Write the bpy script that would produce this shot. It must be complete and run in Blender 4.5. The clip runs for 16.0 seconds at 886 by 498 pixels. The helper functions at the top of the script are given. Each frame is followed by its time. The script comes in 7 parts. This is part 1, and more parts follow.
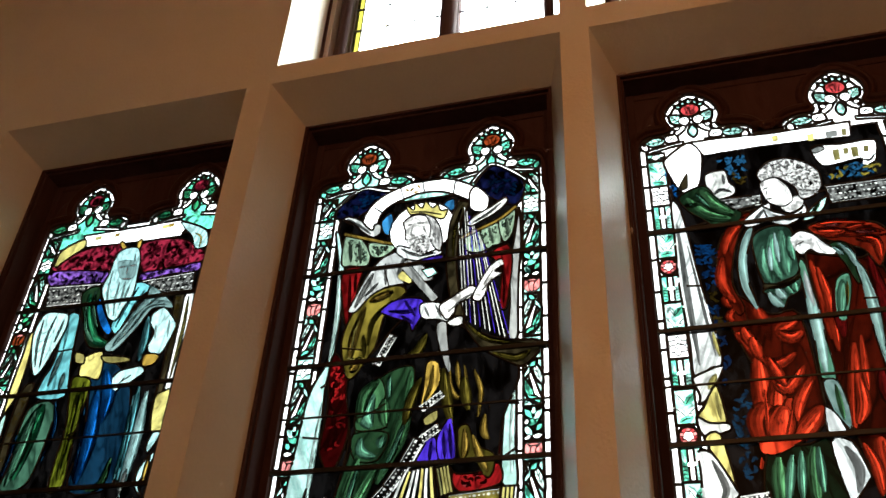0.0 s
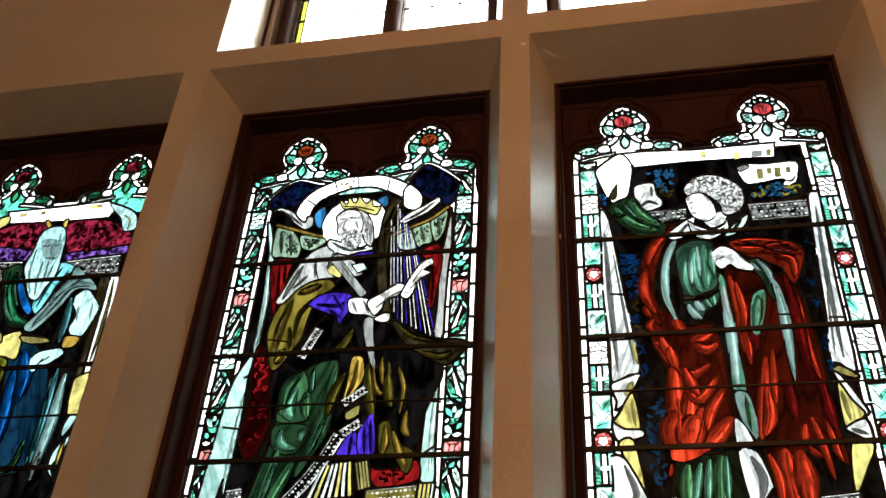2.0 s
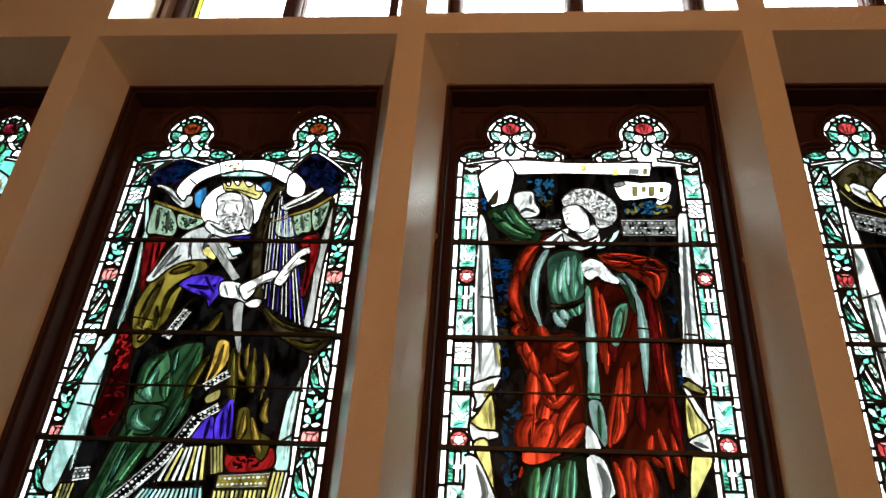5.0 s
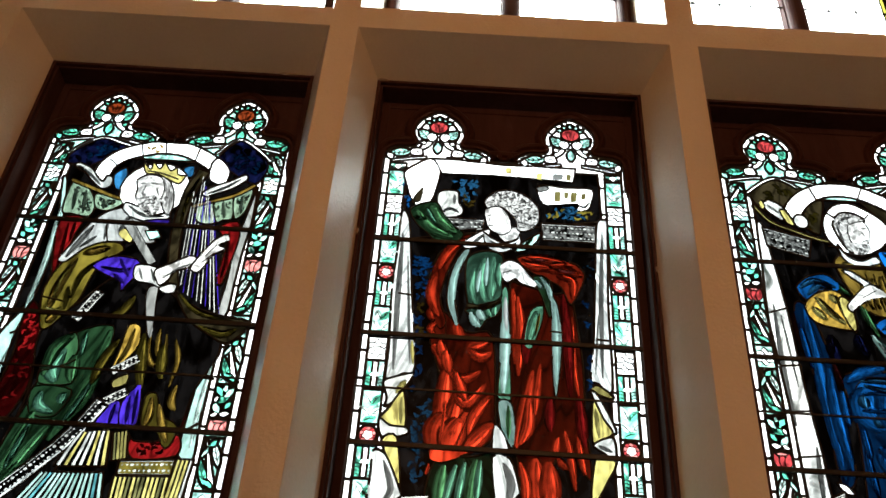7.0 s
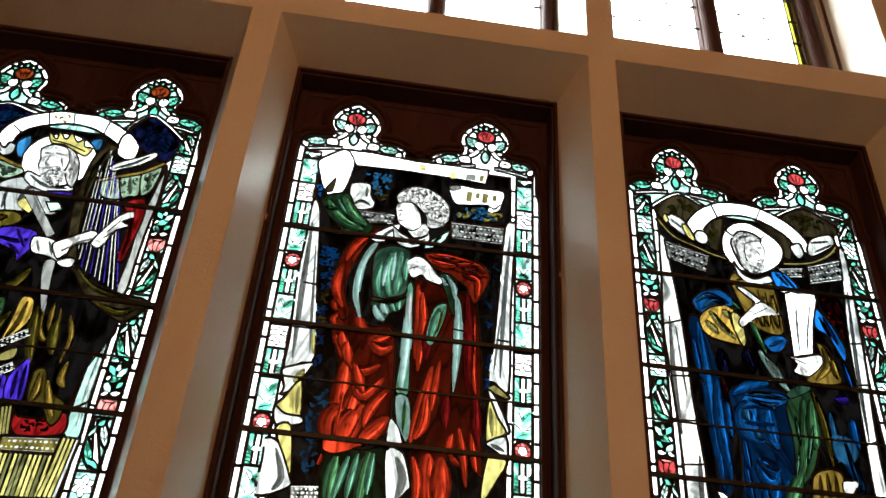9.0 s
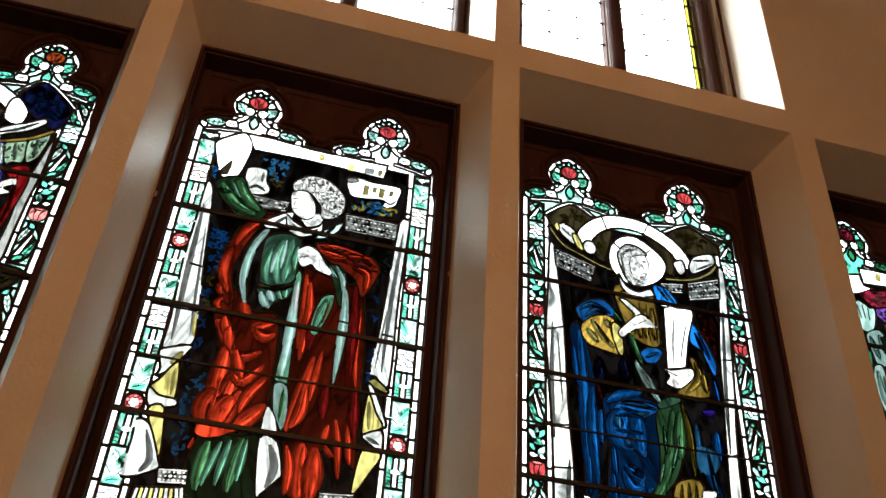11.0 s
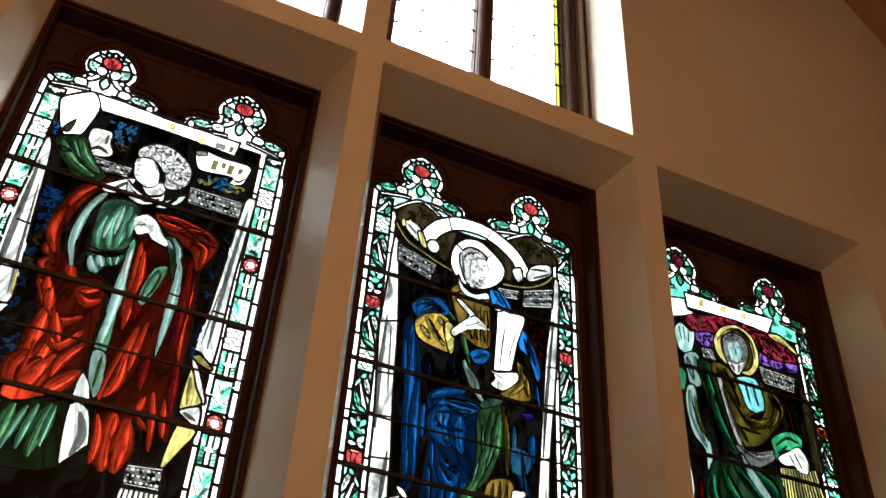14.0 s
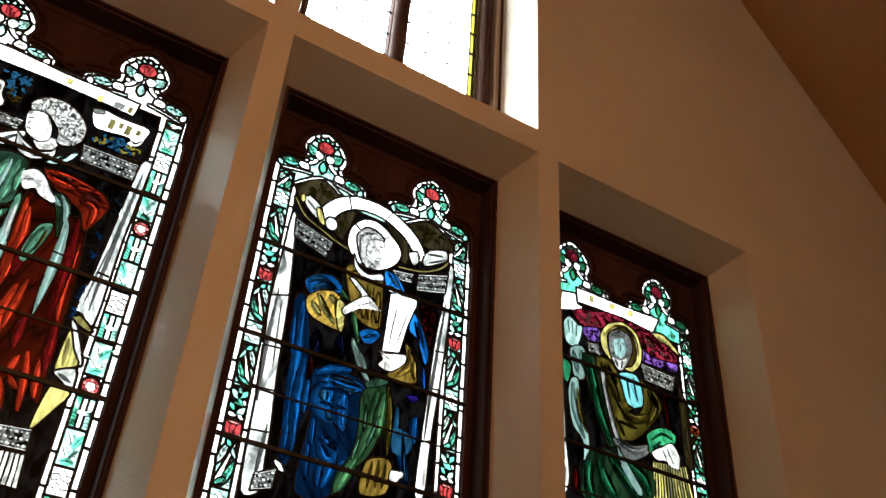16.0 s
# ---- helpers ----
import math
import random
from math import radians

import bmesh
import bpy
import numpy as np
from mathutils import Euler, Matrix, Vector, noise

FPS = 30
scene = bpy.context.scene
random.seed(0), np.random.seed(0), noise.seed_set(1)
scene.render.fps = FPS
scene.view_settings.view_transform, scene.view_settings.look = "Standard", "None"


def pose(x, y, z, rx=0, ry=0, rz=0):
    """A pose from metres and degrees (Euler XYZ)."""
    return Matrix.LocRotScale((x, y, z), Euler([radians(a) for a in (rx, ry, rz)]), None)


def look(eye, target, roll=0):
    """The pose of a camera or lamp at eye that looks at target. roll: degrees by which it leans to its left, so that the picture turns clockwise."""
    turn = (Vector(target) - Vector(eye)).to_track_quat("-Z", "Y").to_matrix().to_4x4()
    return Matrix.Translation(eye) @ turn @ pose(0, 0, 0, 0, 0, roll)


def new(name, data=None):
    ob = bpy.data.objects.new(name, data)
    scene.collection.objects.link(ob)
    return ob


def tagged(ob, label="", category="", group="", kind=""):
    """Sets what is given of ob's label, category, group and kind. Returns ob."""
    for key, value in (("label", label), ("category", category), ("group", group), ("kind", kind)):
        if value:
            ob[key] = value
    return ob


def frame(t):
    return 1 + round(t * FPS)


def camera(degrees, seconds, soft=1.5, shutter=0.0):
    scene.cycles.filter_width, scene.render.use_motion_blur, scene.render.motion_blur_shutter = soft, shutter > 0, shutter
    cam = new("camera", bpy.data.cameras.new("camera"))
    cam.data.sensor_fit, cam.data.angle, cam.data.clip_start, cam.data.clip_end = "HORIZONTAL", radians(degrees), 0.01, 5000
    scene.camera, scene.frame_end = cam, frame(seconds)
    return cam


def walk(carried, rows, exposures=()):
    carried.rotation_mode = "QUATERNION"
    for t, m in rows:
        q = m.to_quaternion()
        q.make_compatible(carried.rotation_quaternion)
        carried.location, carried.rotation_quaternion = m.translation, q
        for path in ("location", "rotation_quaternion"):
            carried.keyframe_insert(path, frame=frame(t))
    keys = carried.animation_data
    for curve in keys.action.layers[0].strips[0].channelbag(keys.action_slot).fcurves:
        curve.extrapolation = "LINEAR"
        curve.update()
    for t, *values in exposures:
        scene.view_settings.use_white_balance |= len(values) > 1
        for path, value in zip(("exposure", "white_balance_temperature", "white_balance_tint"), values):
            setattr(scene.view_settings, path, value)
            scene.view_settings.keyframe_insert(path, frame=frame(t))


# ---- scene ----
from mathutils.geometry import delaunay_2d_cdt as mathutils_cdt

cam = camera(50.59, 16.0)
ROWS = [
    (0.0, 0.0093, 0.0050, 1.6054, 15.447, 36.968, -2.786),
    (0.5, 0.0104, -0.0021, 1.6056, 14.080, 36.927, -2.864),
    (1.0, 0.0146, -0.0087, 1.6045, 12.879, 36.888, -2.788),
    (1.5, 0.0234, -0.0130, 1.6039, 11.731, 36.868, -2.773),
    (2.0, 0.0367, -0.0152, 1.6034, 10.584, 36.847, -2.877),
    (2.5, 0.0538, -0.0163, 1.6022, 9.391, 36.874, -2.998),
    (3.0, 0.0729, -0.0166, 1.6005, 8.254, 36.868, -3.044),
    (3.5, 0.0914, -0.0161, 1.5998, 7.135, 36.866, -3.054),
    (4.0, 0.1076, -0.0162, 1.5992, 5.908, 36.888, -3.124),
    (6.5, 0.1824, -0.0193, 1.5950, -0.405, 37.027, -3.192),
    (7.0, 0.1953, -0.0203, 1.5944, -1.526, 37.054, -3.246),
    (7.5, 0.2046, -0.0227, 1.5935, -2.964, 37.043, -3.212),
    (8.0, 0.2118, -0.0248, 1.5922, -4.455, 37.042, -3.187),
    (8.5, 0.2190, -0.0276, 1.5906, -6.087, 37.073, -3.212),
    (9.0, 0.2305, -0.0321, 1.5879, -7.752, 37.112, -3.280),
    (11.5, 0.3016, -0.0556, 1.5738, -16.383, 37.436, -3.191),
    (12.0, 0.3170, -0.0617, 1.5698, -17.980, 37.531, -3.140),
    (12.5, 0.3343, -0.0707, 1.5637, -19.500, 37.586, -3.118),
    (13.0, 0.3525, -0.0799, 1.5582, -21.050, 37.644, -3.090),
    (13.5, 0.3695, -0.0889, 1.5530, -22.689, 37.721, -3.097),
    (14.0, 0.3840, -0.0980, 1.5479, -24.430, 37.730, -3.218),
    (14.5, 0.3970, -0.1074, 1.5422, -26.022, 37.734, -3.204),
    (15.0, 0.4107, -0.1165, 1.5369, -27.742, 37.656, -3.225),
    (15.5, 0.4239, -0.1252, 1.5328, -29.448, 37.444, -3.306),
    (16.0, 0.4361, -0.1347, 1.5288, -31.137, 37.227, -3.309),
]
walk(cam, [(t, pose(x, y, z, 90 + pitch, roll, yaw)) for t, x, y, z, yaw, pitch, roll in ROWS], [(0.0, 0.0), (16.0, 0.0)])

# Wall plane, frame plane and glass plane (metres along y), bays 1.2 m apart
WALL_Y, FRAME_Y, GLASS_Y, OUT_Y = 2.1647, 2.3647, 2.4757, 2.482
PITCH = 1.2
OPEN_TOP, FRAME_TOP = 4.2011, 4.1508
SILL_Z = 1.75

# ---- world, sun and large lights ----
world = bpy.data.worlds.new("overcast_world")
scene.world = world
world.use_nodes = True
wn = world.node_tree.nodes
sky = wn.new("ShaderNodeTexSky")
sky.sky_type, sky.sun_disc = "NISHITA", False
sky.sun_elevation, sky.sun_rotation = radians(48), radians(-15)
sky.air_density, sky.dust_density = 1.0, 4.0
wn["Background"].inputs["Strength"].default_value = 0.08
world.node_tree.links.new(sky.outputs["Color"], wn["Background"].inputs["Color"])

sun = new("sun", bpy.data.lights.new("sun", "SUN"))
sun.data.energy, sun.data.angle, sun.data.color = 0.8, radians(14), (1.0, 0.97, 0.92)
sun.matrix_world = look((-1.2, 9.0, 10.0), (0.4, 2.2, 3.4))


def area_lamp(name, eye, target, size, watts, colour):
    lamp = new(name, bpy.data.lights.new(name, "AREA"))
    lamp.data.shape, lamp.data.size = "DISK", size
    lamp.data.energy, lamp.data.color = watts, colour
    lamp.matrix_world = look(eye, target)
    return lamp


# the nave's warm lamps, hung behind the viewer
area_lamp("nave_lamp", (0.4, -0.9, 4.2), (0.5, 2.2, 3.3), 1.0, 24, (1.0, 0.415, 0.148))
area_lamp("nave_lamp", (2.4, -5.0, 4.6), (1.2, 2.2, 3.2), 1.4, 21, (1.0, 0.395, 0.118))


# ---- materials ----
def material(name):
    m = bpy.data.materials.new(name)
    m.use_nodes = True
    return m, m.node_tree.nodes, m.node_tree.links, m.node_tree.nodes["Principled BSDF"]


def node(nodes, kind, **values):
    n = nodes.new(kind)
    for key, value in values.items():
        n.inputs[key].default_value = value
    return n


def ramp(nodes, links, source, stops):
    r = nodes.new("ShaderNodeValToRGB")
    els = r.color_ramp.elements
    els[0].position, els[0].color = stops[0][0], (*stops[0][1], 1)
    els[1].position, els[1].color = stops[-1][0], (*stops[-1][1], 1)
    for pos, col in stops[1:-1]:
        els.new(pos).color = (*col, 1)
    links.new(source, r.inputs["Fac"])
    return r


def surface(name, dark, light, scale, rough, bump, fine=60.0, metal=0.0, stretch=(1, 1, 1), coat=0.0, gloss=0.5, relief=0.004):
    """Two scales of variation in colour and relief."""
    m, nodes, links, bsdf = material(name)
    tc = nodes.new("ShaderNodeTexCoord")
    mp = nodes.new("ShaderNodeMapping")
    mp.inputs["Scale"].default_value = stretch
    links.new(tc.outputs["Object"], mp.inputs["Vector"])
    big = node(nodes, "ShaderNodeTexNoise", Scale=scale, Detail=5.0, Roughness=0.6)
    small = node(nodes, "ShaderNodeTexNoise", Scale=fine, Detail=4.0, Roughness=0.6)
    for n in (big, small):
        links.new(mp.outputs["Vector"], n.inputs["Vector"])
    mix = nodes.new("ShaderNodeMath")
    mix.operation = "MULTIPLY_ADD"
    mix.inputs[1].default_value = 0.35
    links.new(small.outputs["Fac"], mix.inputs[0])
    links.new(big.outputs["Fac"], mix.inputs[2])
    r = ramp(nodes, links, mix.outputs[0], [(0.45, dark), (0.9, light)])
    links.new(r.outputs["Color"], bsdf.inputs["Base Color"])
    bsdf.inputs["Roughness"].default_value = rough
    bsdf.inputs["Metallic"].default_value = metal
    bsdf.inputs["Coat Weight"].default_value = coat
    bsdf.inputs["Coat Roughness"].default_value = 0.3
    bsdf.inputs["Specular IOR Level"].default_value = gloss
    b = node(nodes, "ShaderNodeBump", Strength=bump, Distance=relief)
    links.new(small.outputs["Fac"], b.inputs["Height"])
    links.new(b.outputs["Normal"], bsdf.inputs["Normal"])
    return m


PLASTER = surface("painted_plaster", (0.67, 0.610, 0.49), (0.77, 0.705, 0.58), 1.6, 0.36, 1.0, 80.0, coat=0.6, relief=0.0030)
CEILING_PAINT = surface("ceiling_paint", (0.38, 0.21, 0.10), (0.45, 0.26, 0.125), 1.0, 0.6, 0.2, 30.0)
STONE_FLOOR = surface("floor_tile", (0.22, 0.16, 0.11), (0.32, 0.24, 0.17), 2.0, 0.5, 0.2)
WOOD = surface("dark_red_wood", (0.038, 0.0165, 0.015), (0.080, 0.037, 0.034), 3.0, 0.75, 0.2, 50.0, stretch=(1, 1, 0.12), gloss=0.08)
BEAD_WOOD = surface("brown_wood", (0.030, 0.008, 0.005), (0.058, 0.017, 0.010), 3.0, 0.7, 0.2, 50.0, stretch=(1, 1, 0.12), gloss=0.25)
PALE_WOOD = surface("weathered_trim", (0.30, 0.22, 0.16), (0.42, 0.33, 0.26), 4.0, 0.5, 0.2, 60.0, stretch=(1, 1, 0.12))
LEAD = surface("lead", (0.013, 0.013, 0.014), (0.028, 0.028, 0.030), 20.0, 0.6, 0.3, 90.0)
IRON = surface("black_iron", (0.007, 0.007, 0.007), (0.015, 0.015, 0.014), 15.0, 0.55, 0.3, 90.0)

m_sky, nodes, links, bsdf = material("overcast_sky")
nodes.remove(bsdf)
cloud = node(nodes, "ShaderNodeTexNoise", Scale=0.12, Detail=3.0)
tcs = nodes.new("ShaderNodeTexCoord")
links.new(tcs.outputs["Object"], cloud.inputs["Vector"])
cr = ramp(nodes, links, cloud.outputs["Fac"], [(0.3, (0.80, 0.88, 0.92)), (0.7, (1.0, 1.0, 0.98))])
em = node(nodes, "ShaderNodeEmission", Strength=31.0)
links.new(cr.outputs["Color"], em.inputs["Color"])
links.new(em.outputs["Emission"], nodes["Material Output"].inputs["Surface"])


def stained(name, colour, paint=0.0, size=9.0, tall=0.22, mottle=0.25, slant=0.0, ink=(0.02, 0.02, 0.02), twist=1.2, density=0.2):
    """Antique glass: its colour, a mottled thickness, and folds of fired brown paint (paint 0 to 1)."""
    m, nodes, links, bsdf = material(name)
    nodes.remove(bsdf)
    tc = nodes.new("ShaderNodeTexCoord")
    info = nodes.new("ShaderNodeObjectInfo")
    mp = nodes.new("ShaderNodeMapping")
    mp.inputs["Scale"].default_value = (1, 1, tall)
    mp.inputs["Rotation"].default_value = (0, slant, 0)
    links.new(tc.outputs["Object"], mp.inputs["Vector"])
    shift = nodes.new("ShaderNodeVectorMath")
    shift.operation = "MULTIPLY_ADD"
    shift.inputs[1].default_value = (7.0, 3.0, 5.0)
    links.new(info.outputs["Random"], shift.inputs[0])
    links.new(mp.outputs["Vector"], shift.inputs[2])
    if tall < 0.35:
        # flowing fold lines of drapery, and broad modelling from lit to shaded
        turn = nodes.new("ShaderNodeVectorRotate")
        turn.rotation_type = "Y_AXIS"
        lean = nodes.new("ShaderNodeMath")
        lean.operation = "MULTIPLY_ADD"
        lean.inputs[1].default_value, lean.inputs[2].default_value = 0.9, -0.45
        links.new(info.outputs["Random"], lean.inputs[0])
        links.new(tc.outputs["Object"], turn.inputs["Vector"])
        links.new(lean.outputs[0], turn.inputs["Angle"])
        links.new(turn.outputs["Vector"], mp.inputs["Vector"])
        folds = node(nodes, "ShaderNodeTexNoise", Scale=size * 1.15, Detail=1.5, Roughness=0.5, Distortion=1.6)
        links.new(shift.outputs["Vector"], folds.inputs["Vector"])
        p = 0.45 * paint
        half = tuple(0.5 + 0.5 * (1 - p) for _ in range(3))
        fold_ramp = ramp(nodes, links, folds.outputs["Fac"],
                         [(0.36, (1, 1, 1)), (0.45, half), (0.49, tuple(min(1.0, c + 0.6 * (1 - p)) for c in ink)), (0.53, half), (0.66, (1, 1, 1))])
        broad = node(nodes, "ShaderNodeTexNoise", Scale=size * 0.75, Detail=2.5, Roughness=0.55, Distortion=0.9)
        links.new(shift.outputs["Vector"], broad.inputs["Vector"])
        model = ramp(nodes, links, broad.outputs["Fac"], [(0.40, tuple(max(0.05, 1 - 1.15 * p) for _ in range(3))), (0.50, tuple(0.55 + 0.45 * (1 - p) for _ in range(3))), (0.62, (1, 1, 1))])
        fm = nodes.new("ShaderNodeMix")
        fm.data_type, fm.blend_type = "RGBA", "MULTIPLY"
        fm.inputs["Factor"].default_value = 1.0
        links.new(fold_ramp.outputs["Color"], fm.inputs["A"])
        links.new(model.outputs["Color"], fm.inputs["B"])
        fold_colour = fm.outputs["Result"]
    else:
        folds = node(nodes, "ShaderNodeTexNoise", Scale=size, Detail=3.0, Roughness=0.55, Distortion=twist)
        links.new(shift.outputs["Vector"], folds.inputs["Vector"])
        lo = 0.26 + 0.16 * paint
        fold_ramp = ramp(nodes, links, folds.outputs["Fac"],
                         [(lo, ink), (lo + 0.10, tuple(0.35 + 0.2 * (1 - paint) for _ in range(3))), (lo + 0.24, (1, 1, 1))])
        fold_colour = fold_ramp.outputs["Color"]
    glass_noise = node(nodes, "ShaderNodeTexNoise", Scale=38.0, Detail=4.0, Roughness=0.65)
    links.new(tc.outputs["Object"], glass_noise.inputs["Vector"])
    seed = ramp(nodes, links, glass_noise.outputs["Fac"],
                [(0.3, tuple(1 - mottle for _ in range(3))), (0.65, (1, 1, 1))])
    a = nodes.new("ShaderNodeMix")
    a.data_type, a.blend_type = "RGBA", "MULTIPLY"
    a.inputs["Factor"].default_value = 1.0
    a.inputs["A"].default_value = (*[(c * density) ** 0.5 for c in colour], 1)
    links.new(seed.outputs["Color"], a.inputs["B"])
    b = nodes.new("ShaderNodeMix")
    b.data_type, b.blend_type = "RGBA", "MULTIPLY"
    b.inputs["Factor"].default_value = 1.0 if paint else 0.0
    links.new(a.outputs["Result"], b.inputs["A"])
    links.new(fold_colour, b.inputs["B"])
    tr = nodes.new("ShaderNodeBsdfTransparent")
    links.new(b.outputs["Result"], tr.inputs["Color"])
    gl = node(nodes, "ShaderNodeBsdfGlossy", Roughness=0.4)
    mx = nodes.new("ShaderNodeMixShader")
    mx.inputs["Fac"].default_value = 0.004
    links.new(tr.outputs["BSDF"], mx.inputs[1])
    links.new(gl.outputs["BSDF"], mx.inputs[2])
    links.new(mx.outputs["Shader"], nodes["Material Output"].inputs["Surface"])
    return m


GLASS = {}


TONES = {}
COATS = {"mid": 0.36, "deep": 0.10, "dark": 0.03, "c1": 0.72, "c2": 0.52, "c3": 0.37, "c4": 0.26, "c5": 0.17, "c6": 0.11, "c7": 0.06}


def tone(key, name, colour, *rest, **more):
    TONES[key] = (name, colour, rest, more)


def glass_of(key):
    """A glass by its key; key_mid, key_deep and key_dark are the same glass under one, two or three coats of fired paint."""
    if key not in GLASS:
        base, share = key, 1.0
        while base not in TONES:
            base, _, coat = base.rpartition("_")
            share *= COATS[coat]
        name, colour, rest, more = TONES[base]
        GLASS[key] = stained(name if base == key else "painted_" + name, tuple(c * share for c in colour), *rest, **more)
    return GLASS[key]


tone("white", "white_glass", (0.9, 0.95, 0.93), 0.0, mottle=0.30, density=0.20)
tone("pearl", "shaded_white_glass", (0.3, 0.31, 0.29), 0.34, 13.0, 0.3, ink=(0.10, 0.11, 0.11), density=0.24)
tone("cloth", "white_drapery_glass", (0.27, 0.285, 0.275), 0.32, 11.0, 0.16, ink=(0.08, 0.085, 0.085), density=0.27)
tone("ice", "pale_aqua_column_glass", (0.2, 0.31, 0.28), 0.36, 14.0, 0.14, ink=(0.2, 0.3, 0.28))
tone("veil", "embroidered_veil_glass", (0.13, 0.19, 0.13), 0.4, 40.0, 0.3, ink=(0.03, 0.05, 0.03))
tone("frost", "cold_white_glass", (0.2, 0.33, 0.32), 0.25, 13.0, 0.3, ink=(0.08, 0.1, 0.1))
tone("column", "column_glass", (0.33, 0.345, 0.33), 0.28, 14.0, 0.5, ink=(0.2, 0.22, 0.2), density=0.27)
tone("aqua", "sea_green_glass", (0.072, 0.396, 0.258), 0.22, 26.0, 0.7, ink=(0.01, 0.05, 0.04))
tone("aqua_light", "pale_aqua_glass", (0.242, 0.495, 0.418), 0.12, 26.0, 0.7, ink=(0.03, 0.09, 0.08), density=0.22)
tone("mint", "pale_mint_glass", (0.33, 0.45, 0.41), 0.12, 26.0, 0.7, ink=(0.1, 0.2, 0.18), density=0.25)
tone("green", "bottle_green_glass", (0.058, 0.1812, 0.0725), 0.84, 8.0, 0.2, ink=(0.01, 0.02, 0.01))
tone("green_bright", "emerald_glass", (0.0162, 0.162, 0.0675), 0.75, 9.0, 0.2, ink=(0.01, 0.03, 0.02))
tone("sage", "sage_glass", (0.1063, 0.3, 0.1875), 0.66, 11.0, 0.18, ink=(0.015, 0.03, 0.02))
tone("olive", "olive_gold_glass", (0.0918, 0.07344, 0.0108), 0.72, 10.0, 0.25, ink=(0.02, 0.015, 0.005))
tone("gold", "gold_glass", (0.247, 0.1625, 0.0286), 0.56, 13.0, 0.3, ink=(0.05, 0.03, 0.005))
tone("straw", "silver_stain_yellow_glass", (0.3, 0.27, 0.085), 0.38, 13.0, 0.3, ink=(0.08, 0.06, 0.02))
tone("yellow", "yellow_border_glass", (0.80, 0.72, 0.10), 0.0, density=0.08)
tone("lime", "yellow_green_glass", (0.16, 0.19, 0.014), 0.60, 16.0, 0.15, ink=(0.03, 0.04, 0.01))
tone("red", "ruby_glass", (0.52, 0.034, 0.011), 0.68, 8.0, 0.22, ink=(0.012, 0.003, 0.003))
tone("ruby", "dark_ruby_glass", (0.1275, 0.00375, 0.0042), 0.80, 12.0, 0.3, ink=(0.01, 0.003, 0.003))
tone("rose", "rose_red_glass", (0.25, 0.026, 0.028), 0.25, 40.0, 1.0, ink=(0.10, 0.01, 0.01))
tone("coral", "pink_red_glass", (0.45, 0.14, 0.13), 0.2, 40.0, 1.0, ink=(0.2, 0.03, 0.03))
tone("amber", "amber_red_glass", (0.1, 0.016, 0.004), 0.4, 40.0, 1.0, ink=(0.05, 0.01, 0.005))
tone("blue", "royal_blue_glass", (0.004, 0.085, 0.30), 0.72, 9.0, 0.22, ink=(0.004, 0.008, 0.03))
tone("sky", "sky_blue_glass", (0.015, 0.09375, 0.2), 0.55, 14.0, 0.25, ink=(0.01, 0.03, 0.06))
tone("cyan", "turquoise_glass", (0.085, 0.28, 0.3), 0.40, 11.0, 0.2, ink=(0.02, 0.06, 0.07))
tone("navy", "deep_blue_glass", (0.0016, 0.0025, 0.014), 0.75, 22.0, 0.9, ink=(0.004, 0.004, 0.01))
tone("violet", "violet_glass", (0.028, 0.012, 0.23), 0.70, 11.0, 0.25, ink=(0.01, 0.005, 0.03))
tone("mauve", "mauve_damask_glass", (0.09375, 0.04, 0.2), 0.60, 30.0, 1.0, ink=(0.03, 0.015, 0.05))
tone("crimson", "crimson_damask_glass", (0.119, 0.007, 0.0168), 0.65, 30.0, 1.0, ink=(0.03, 0.004, 0.01))
tone("skin", "pale_flesh_glass", (0.3, 0.3, 0.285), 0.16, 26.0, 0.8, ink=(0.4, 0.39, 0.38), density=0.27)
tone("hair", "grey_painted_hair_glass", (0.25, 0.25, 0.24), 0.15, 38.0, 0.8, ink=(0.14, 0.14, 0.14), twist=2.5)
tone("hair_dark", "dark_painted_hair_glass", (0.065, 0.0637, 0.0598), 0.3, 40.0, 0.8, ink=(0.03, 0.03, 0.03), twist=2.5)
tone("lace", "diapered_grey_glass", (0.091, 0.0936, 0.0884), 0.78, 60.0, 1.0, ink=(0.01, 0.01, 0.01), twist=0.4)
tone("dove", "dove_grey_glass", (0.1495, 0.1575, 0.1495), 0.45, 12.0, 0.25, ink=(0.05, 0.055, 0.05))
tone("fringe", "tassel_fringe_glass", (0.13, 0.13, 0.05), 0.70, 34.0, 0.08, ink=(0.02, 0.02, 0.01))
tone("damask", "blue_damask_glass", (0.003, 0.016, 0.03), 1.25, 34.0, 1.0, ink=(0.003, 0.004, 0.005))
tone("brown", "dark_brown_glass", (0.014, 0.011, 0.005), 0.75, 14.0, 0.3, ink=(0.006, 0.005, 0.003))
tone("night", "near_black_glass", (0.00165, 0.0015, 0.0015), 0.7, 16.0, 0.4, ink=(0.003, 0.003, 0.003))
tone("wine", "dark_wine_glass", (0.009, 0.0014, 0.0014), 0.85, 14.0, 0.3, ink=(0.004, 0.002, 0.002))
tone("clear", "clear_leaded_glass", (0.95, 0.97, 0.95), 0.0, mottle=0.06, density=1.0)


